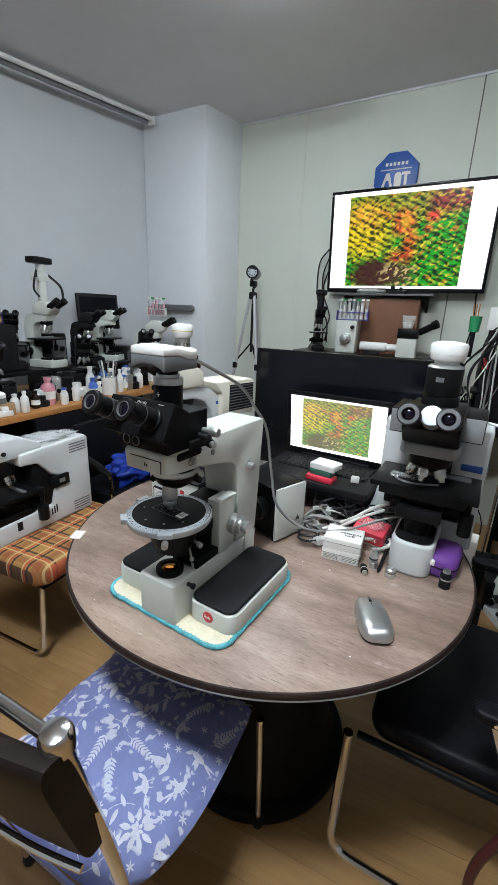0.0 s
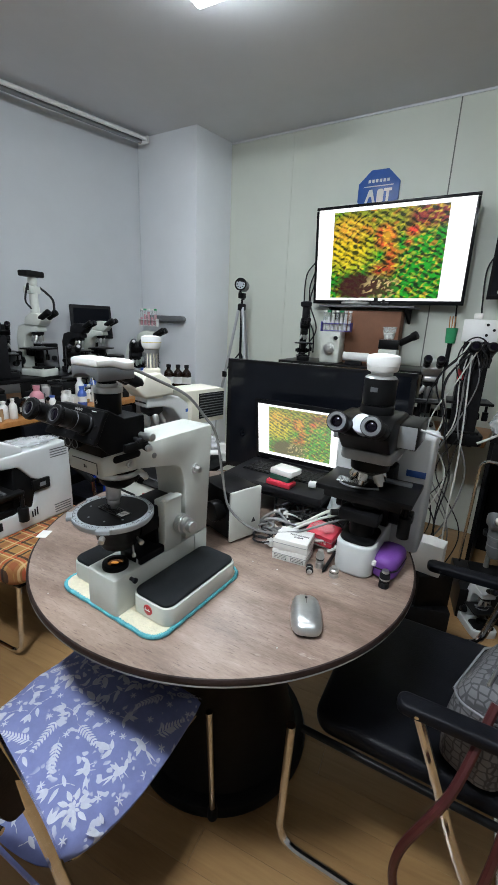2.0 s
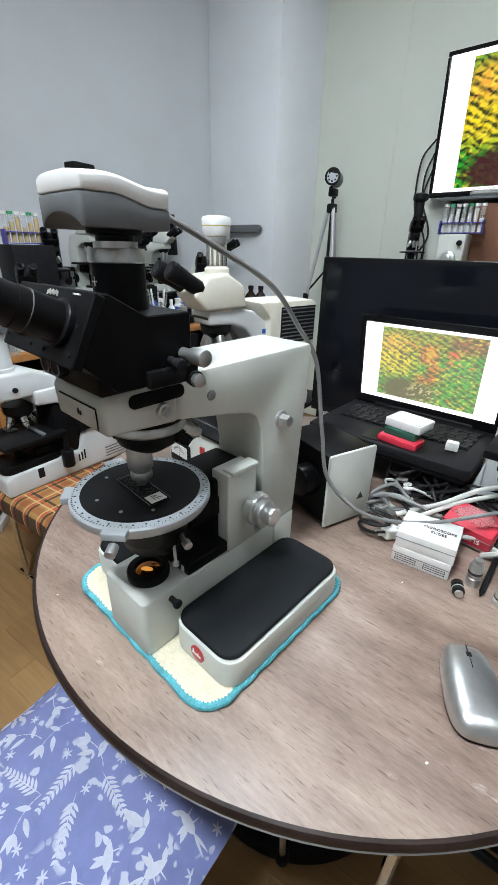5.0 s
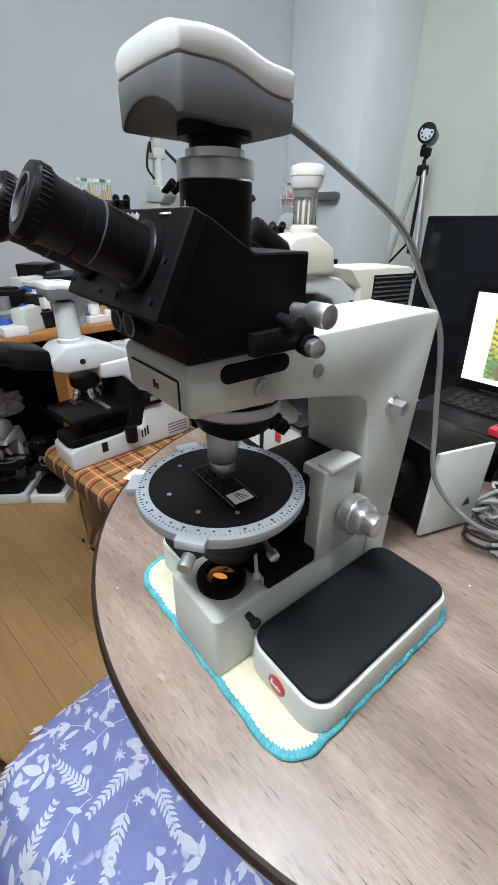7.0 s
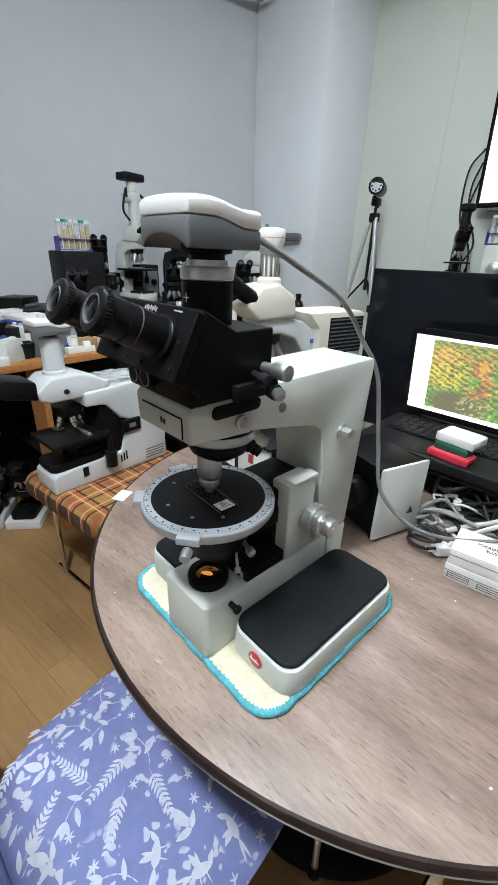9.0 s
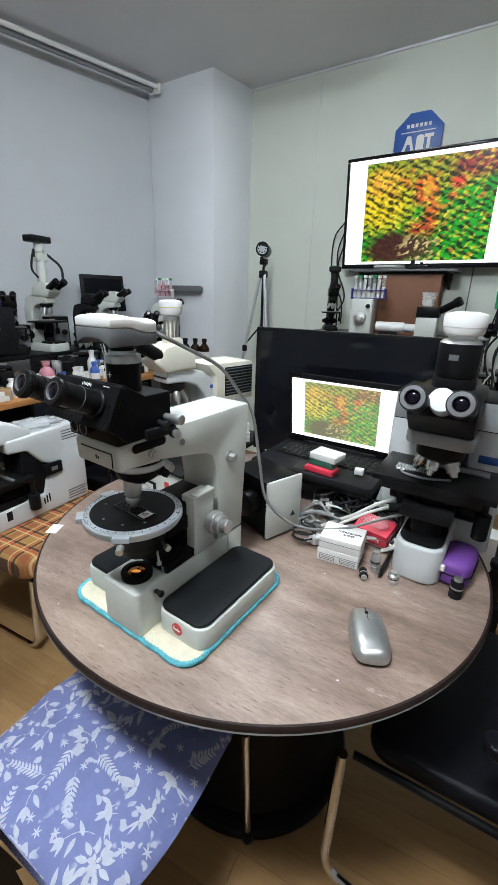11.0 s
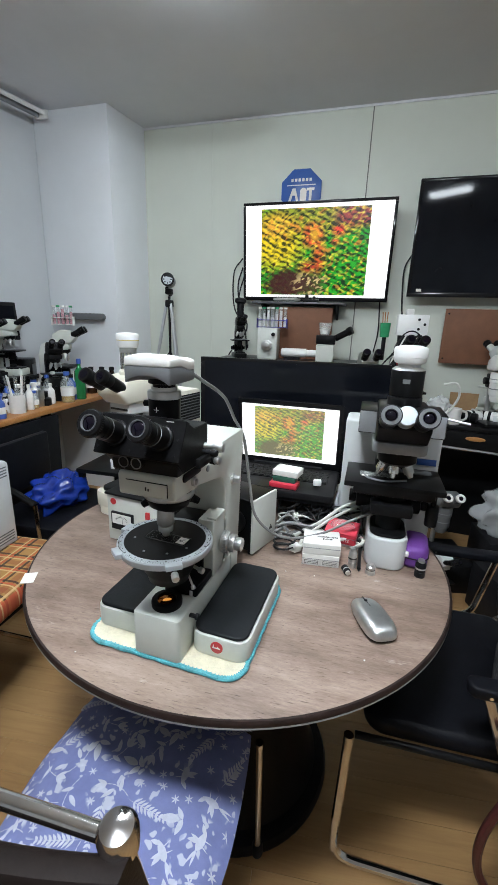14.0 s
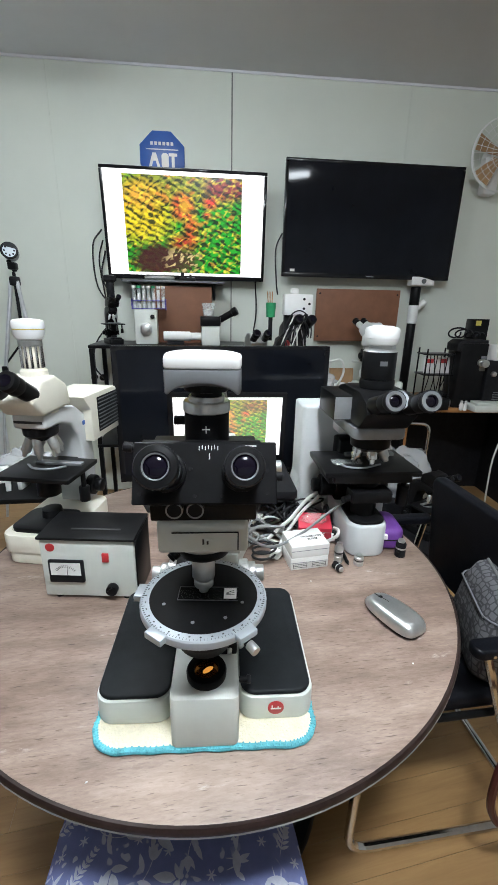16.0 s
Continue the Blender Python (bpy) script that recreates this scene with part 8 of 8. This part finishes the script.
part("head_cap", rod((0.01, -0.071, 0.772), (0.01, -0.076, 0.772), 0.016, seg=20), M_GREY, stc)
hb = thing("hardboard_panel", "brown hardboard panel hung on the green wall", "panel", on_wall(0.7, 1.295, 0.06))
part("board", box((0, 0, 0), (0.58, 0.02, 0.34), 0.002), M_BROWNBOARD, hb)
part("batten", [box((-0.2, 0.03, 0), (0.03, 0.04, 0.3)), box((0.2, 0.03, 0), (0.03, 0.04, 0.3))], M_BROWNBOARD, hb)
part("screw", [rod((-0.27 + 0.54 * (i % 2), -0.01, -0.14 + 0.28 * (i // 2)), (-0.27 + 0.54 * (i % 2), -0.013, -0.14 + 0.28 * (i // 2)), 0.006, seg=12) for i in range(4)], M_DARK, hb)
mg = thing("mug", "white mug with handle on the bench", "mug", pose(0.44, 2.46, DZ))
part("cup", lathe([(0.034, 0), (0.038, 0.01), (0.038, 0.09), (0.034, 0.09), (0.032, 0.01)], seg=28), M_CARD, mg)
part("handle", hose([(0.037, 0, 0.075), (0.062, 0, 0.07), (0.064, 0, 0.035), (0.037, 0, 0.02)], 0.006), M_CARD, mg)
solo("yellow_poster", box((0, 0, 0), (0.16, 0.006, 0.14), 0.001), M_CARDBOARD, "small ochre print leaning behind the microscopes", "print", pose(0.55, 2.74, DZ + 0.072, -8, 0, -7))
gp = thing("green_cup", "green plastic cup with pencils", "cup", pose(0.02, 2.55, 1.28))
part("cup", lathe([(0.025, 0), (0.03, 0.08), (0.027, 0.08), (0.022, 0.005)], seg=20), M_GREENP, gp)
part("pencil", [rod((0.008 * i - 0.01, 0, 0.01), (0.014 * i - 0.02, 0.01, 0.14), 0.003, seg=6) for i in range(3)], M_ORANGE, gp)
part("holder", rod((0, 0, -0.13), (0, 0, 0.0), 0.012, seg=10), M_DARK, gp)
rng = random.Random(23)
for i in range(56):
    x = 0.38 + 1.25 * rng.random()
    y = 2.72 - 0.125 * x - 0.05 + 0.1 * rng.random() - 0.04
    s = (0.025 + 0.05 * rng.random(), 0.025 + 0.04 * rng.random(), 0.02 + 0.06 * rng.random())
    mm = (M_CARD, M_DARK, M_STEEL, M_WHITE, M_SATIN, M_GREYWHITE)[i % 6]
    lb = ("small white carton on the bench", "small black instrument part on the bench", "small metal fitting on the bench", "white plastic part on the bench", "black accessory on the bench", "grey accessory on the bench")[i % 6]
    if i % 3 == 0:
        solo("accessory", lathe([(s[0] * 0.5, 0), (s[0] * 0.5, s[2] * 0.6), (s[0] * 0.35, s[2] * 0.7), (s[0] * 0.35, s[2])], seg=18), mm, lb, "accessory", pose(x, y, DZ if x < 0.86 else NZ), group="small things on the bench")
    else:
        solo("accessory", [box((0, 0, s[2] / 2), s, 0.004), box((0, 0, s[2] + 0.003), (s[0] * 0.6, s[1] * 0.6, 0.008), 0.002)], mm, lb, "accessory", pose(x, y, DZ if x < 0.86 else NZ, 0, 0, 60 * rng.random()), group="small things on the bench")

# low microscopes on the floor under the bench
stereo(pose(0.4, 2.18, 0.16, 0, 0, 10), "dark stereo microscope with pale eyecups on a black box", M_GREY, M_SATIN, 0.92, M_CARD)
solo("floor_box", box((0, 0, 0.08), (0.3, 0.3, 0.159), 0.006), M_SATIN, "black equipment box on the floor", "box", pose(0.4, 2.18, 0, 0, 0, 10))
upright("white microscope with black stage on the floor before the desk", pose(0.37, 1.98, 0, 0, 0, 28), M_SHELL, 0.62, M_SATIN, "", 1.1, foot=0.06)
solo("red_cloth", blob((0, 0, 0.02), (0.05, 0.03, 0.022), 21, 0.5, 3, 3), M_RED, "crumpled red cloth on the floor", "cloth", pose(0.2, 1.68, 0, 0, 0, 20))
for i, (x, y, z, a, w) in enumerate(((0.13, 1.76, 0.0, 15, 0.2), (0.14, 1.77, 0.2, 32, 0.15), (0.12, 1.76, 0.35, -8, 0.12))):
    solo("carton", [box((0, 0, 0.07 if i == 2 else w / 2), (w, w * 0.7, 0.139 if i == 2 else (0.199 if i == 0 else 0.149)), 0.003), box((0, 0, 0.141 if i == 2 else (0.2 if i == 0 else 0.15)), (w * 0.3, w * 0.7, 0.001))], (M_DARK, M_SATIN, M_CARD)[i], ("black carton on the floor behind the table", "dark carton stacked on another", "white carton on top of a stack")[i], "box", pose(x, y, z, 0, 0, a), group="cartons behind the table")
solo("clear_bag", blob((0, 0, 0.12), (0.17, 0.13, 0.14), 3, 0.5, 2.6), M_CLEARBAG, "crumpled clear plastic bag on the floor", "bag", pose(0.75, 2.2, 0.3))
solo("floor_box", box((0, 0, 0.15), (0.3, 0.26, 0.3), 0.006), M_DARK, "black case on the floor under the bench", "box", pose(0.75, 2.2, 0, 0, 0, 5))
upright("black microscope on a white floor box", pose(0.72, 1.86, 0.24, 0, 0, 18), M_SATIN, 0.8, M_SATIN)
solo("floor_box", box((0, 0, 0.119), (0.3, 0.36, 0.238), 0.006), M_DARK, "black box on the floor holding a microscope", "box", pose(0.72, 1.86, 0, 0, 0, 18))
rl = thing("chrome_rail", "chrome clothes rail behind the chair", "rail", pose(0.6, 2.0, 0))
part("bar", bent([(-0.34, 0.28, 0.0), (-0.33, 0.28, 0.735), (0.3, 0.2, 0.715), (0.3, 0.2, 0.0)], 0.008, 0.05), M_CHROME, rl)

# ---- wall fan ----
fn = thing("wall_fan", "white round wall fan with wire guard and beige blades", "fan", pose(1.5, wall_y(1.53) - 0.112, 2.26, 0, 0, -3))
part("motor", [lathe([(0.06, 0), (0.07, 0.02), (0.07, 0.08), (0.05, 0.1)], (0, 0.0, 0), 28, (0, 1, 0)), box((0, 0.075, -0.1), (0.1, 0.07, 0.2), 0.02)], M_WHITE, fn)
part("outer_rim", hose([(0.2 * math.cos(a), -0.03, 0.2 * math.sin(a)) for a in [2 * math.pi * k / 28 for k in range(29)]], 0.005, 8, 2), M_WHITE, fn)
for i in range(5):
    r = 0.05 + 0.037 * i
    part("guard_ring", hose([(r * math.cos(a), -0.06 + 0.02 * (r / 0.2) ** 2, r * math.sin(a)) for a in [2 * math.pi * k / 24 for k in range(25)]], 0.0016, 5, 2), M_WHITE, fn)
for i in range(28):
    a = 2 * math.pi * i / 28
    part("guard_wire", rod((0.045 * math.cos(a), -0.06, 0.045 * math.sin(a)), (0.2 * math.cos(a), -0.04, 0.2 * math.sin(a)), 0.0014, seg=5), M_WHITE, fn)
part("hub", lathe([(0.045, 0), (0.043, 0.012), (0.02, 0.016)], (0, -0.055, 0), 24, (0, -1, 0)), M_WHITE, fn)
for i in range(5):
    part("blade", turned(prism([(-0.02, 0.03), (0.03, 0.03), (0.075, 0.17), (-0.045, 0.185)], -0.002, 0.002, "y"), pose(0, -0.02, 0, 0, 72 * i, 0) @ pose(0, 0, 0, 0, 0, 22)), M_CARDBOARD, fn)

# ---- cables on the wall ----
for i, pts in enumerate(([(-0.97, 3.05, 1.78), (-1.03, 3.04, 1.68), (-1.02, 3.03, 1.45), (-0.93, 3.0, 1.3), (-0.9, 2.95, 1.15)], [(-0.97, 3.06, 1.72), (-1.0, 3.05, 1.6), (-0.98, 3.04, 1.4), (-0.95, 3.0, 1.2), (-0.93, 2.95, 1.12)], [(-0.96, 3.06, 1.66), (-0.99, 3.05, 1.5), (-0.92, 3.03, 1.3), (-1.05, 3.0, 1.1), (-1.08, 3.0, 0.95), (-1.02, 3.0, 0.85)], [(0.0, 3.02, 1.5), (0.01, 3.02, 1.3), (-0.01, 3.02, 1.1), (0.02, 3.01, 0.8)], [(0.17, 3.01, 1.8), (0.13, 3.01, 1.7), (0.14, 3.0, 1.5), (0.15, 2.99, 1.42)])):
    solo("cable", hose(pts, 0.005, 6, 8), M_CABLE_B, "black television cable hanging on the wall", "cable", group="wall cables")
wo = thing("wall_socket", "double wall socket with two black plugs", "socket", on_wall(-1.07, 0.86, 0.006))
part("plate", box((0, 0, 0), (0.12, 0.01, 0.08), 0.003), M_WHITE, wo)
for x in (-0.028, 0.028):
    part("plug", rod((x, -0.005, 0), (x, -0.04, -0.005), 0.02, bev=0.003), M_SATIN, wo)

# ---- blue bag and bits beside the bench ----
solo("blue_bag", blob((0, 0, 0.07), (0.11, 0.16, 0.085), 7, 0.4, 2.6, 5), M_BLUEBAG, "shiny crumpled blue plastic bag on a chair", "bag", pose(-1.5, 1.6, 0.43))
bc = thing("black_chair", "low black chair holding a blue bag", "chair", pose(-1.5, 1.58, 0))
part("seat", prism(rrect(-0.2, -0.24, 0.2, 0.24, 0.05), 0.38, 0.44, "z", 0.015), M_LEATHER, bc)
part("backrest", box((-0.2, 0, 0.62), (0.04, 0.4, 0.26), 0.015), M_LEATHER, bc)
part("armrest", hose([(0.1, -0.26, 0.56), (-0.02, -0.27, 0.62), (-0.15, -0.25, 0.62), (-0.2, -0.2, 0.6)], 0.016), M_SATIN, bc)
for x, y in ((-0.17, -0.2), (0.17, -0.2), (-0.17, 0.2), (0.17, 0.2)):
    part("leg", rod((x, y, 0), (x, y, 0.385), 0.012, seg=10), M_CHROME, bc)
part("arm_post", rod((0.1, -0.25, 0.4), (0.1, -0.26, 0.56), 0.01, seg=10), M_CHROME, bc)
sd = thing("side_stand", "low dark side stand behind the round table", "stand", pose(-1.2, 1.85, 0))
part("top", box((0, 0, 0.59), (0.5, 0.36, 0.02), 0.003), M_SATIN, sd)
for x in (-0.23, 0.23):
    for y in (-0.16, 0.16):
        part("leg", box((x, y, 0.29), (0.025, 0.025, 0.58)), M_SATIN, sd)
for i, (x, y, a) in enumerate(((-1.24, 1.76, 20), (-1.1, 1.78, -10), (-1.02, 1.84, 40))):
    p = thing("metal_bracket", "pale grey machined stage bracket", "bracket", pose(x, y, 0.6005, 0, 0, a), group="brackets on the stand")
    part("plate", box((0, 0, 0.045), (0.11, 0.06, 0.012), 0.002), M_WHITE, p)
    part("foot", [box((-0.045, 0, 0.02), (0.018, 0.055, 0.04), 0.002), box((0.045, 0, 0.02), (0.018, 0.055, 0.04), 0.002)], M_WHITE, p)
    part("block", box((0.035, 0.01, 0.07), (0.04, 0.04, 0.045), 0.003), M_WHITE, p)
solo("clear_bag", blob((0, 0, 0.06), (0.11, 0.09, 0.065), 9, 0.5, 3), M_CLEARBAG, "crumpled clear plastic bag on the stand", "bag", pose(-1.16, 1.9, 0.6))
solo("folded_bag", blob((0, 0, 0.012), (0.11, 0.05, 0.014), 5, 0.5, 4), M_CLEARBAG, "flat clear sample bag on the white microscope", "bag", pose(-1.41, 1.0, 0.822, 0, 0, 80))

# things crowded on and under the end of the west bench
upright("small white microscope with black knobs on the bench shelf", pose(-2.0, 1.08, 0.3705, 0, 0, 55), M_WHITE, 0.8, M_SATIN, "", 1.0)
upright("black microscope on the floor under the bench", pose(-2.0, 1.1, 0.0, 0, 0, 60), M_SATIN, 0.72, M_SATIN)
rng = random.Random(77)
for i in range(46):
    x, y = -1.88 - 0.4 * rng.random() ** 1.3, 0.3 + 0.9 * rng.random()
    s = (0.03 + 0.07 * rng.random(), 0.03 + 0.06 * rng.random(), 0.015 + 0.08 * rng.random())
    mm = (M_CARD, M_SATIN, M_CARDBOARD, M_WHITE, M_GREYWHITE, M_GLASS, M_SKY, M_DARK)[i % 8]
    lb = ("white carton among the clutter on the bench", "black optical part among the clutter", "brown carton among the clutter on the bench", "white plastic tub on the bench", "grey metal fitting on the bench", "clear plastic box on the bench", "blue plastic tray on the bench", "dark instrument part on the bench")[i % 8]
    m_ = pose(x, y, BZ, 0, 0, 180 * rng.random())
    if i % 4 == 3:
        solo("tub", lathe([(s[0] * 0.4, 0), (s[0] * 0.45, s[2]), (s[0] * 0.5, s[2] * 1.02), (s[0] * 0.5, s[2] * 1.2), (s[0] * 0.2, s[2] * 1.22)], seg=18), mm, lb, "tub", m_, group="clutter on the bench end")
    elif i % 4 == 1:
        solo("optical_part", [rod((-s[0], 0, 0.02), (s[0] * 0.3, 0, 0.02), 0.02, bev=0.003), rod((s[0] * 0.3, 0, 0.02), (s[0], 0, 0.02), 0.014, bev=0.002)], mm, lb, "optical part", m_, group="clutter on the bench end")
    else:
        solo("carton", [box((0, 0, s[2] / 2), s, 0.003), box((0, 0, s[2] + 0.002), (s[0] * 0.8, s[1] * 0.3, 0.004), 0.001)], mm, lb, "carton", m_, group="clutter on the bench end")
for i, (x, y, a, mm, lb) in enumerate(((-1.98, 0.98, 20, M_ORANGE, "flat orange book on the bench"), (-2.0, 0.99, 28, M_SKY, "flat blue book lying on another"), (-1.99, 0.985, 12, M_CARD, "white paper pad on the books"))):
    solo("book", [box((0, 0, 0.009), (0.2, 0.14, 0.016), 0.002), box((0.003, 0, 0.009), (0.198, 0.136, 0.012))], mm, lb, "book", pose(x, y, BZ + 0.1 + 0.018 * i, 0, 0, a), group="books on the bench")
solo("storage_box", [box((0, 0, 0.05), (0.22, 0.16, 0.099), 0.004), box((0, -0.081, 0.06), (0.1, 0.003, 0.03))], M_GREY, "grey storage box under the books", "box", pose(-1.99, 0.985, BZ, 0, 0, 20))

# microscopes standing low beside the bench end
upright("black and white microscope on a low white box", pose(-2.057, 0.832, 0.045, 0, 0, 48), M_SATIN, 0.66, M_SATIN)
solo("floor_box", box((0, 0, 0.022), (0.16, 0.2, 0.043), 0.003), M_WHITE, "low white box on the floor", "box", pose(-2.057, 0.832, 0, 0, 0, 48))
lw = upright("white and black microscope on the floor", pose(-2.201, 0.699, 0.0, 0, 0, 52), M_SHELL, 0.95, M_SATIN, "", 1.1)
solo("clear_bag", blob((0, 0, 0.05), (0.1, 0.1, 0.055), 2, 0.5, 3), M_CLEARBAG, "crumpled clear bag on the microscope", "bag", pose(-2.221, 0.719, 0.4))

# ---- floor of laminate planks ----
fl = structure("floor", box((0.05, 0.1, -0.03), (6.3, 6.1, 0.04)), M_FLOOR, "orange-brown laminate plank floor", "floor")
PW, PL = 0.092, 0.9
mesh_pl = mesh_of("plank", box((0, 0, 0), (PL - 0.0006, PW - 0.0006, 0.01), 0.0004, 1), M_FLOOR)
rng = random.Random(2)
ang = radians(4)
for r in range(-21, 35):
    off = rng.random() * PL
    for c in range(-4, 5):
        u, v = c * PL + off, r * PW
        x, y = u * math.cos(ang) - v * math.sin(ang), u * math.sin(ang) + v * math.cos(ang)
        if -2.6 < x < 2.45 and -0.95 < y < 3.02:
            pk = new("plank", mesh_pl)
            pk.parent = fl
            pk.matrix_basis = pose(x, y, -0.0052, 0, 0, 4)
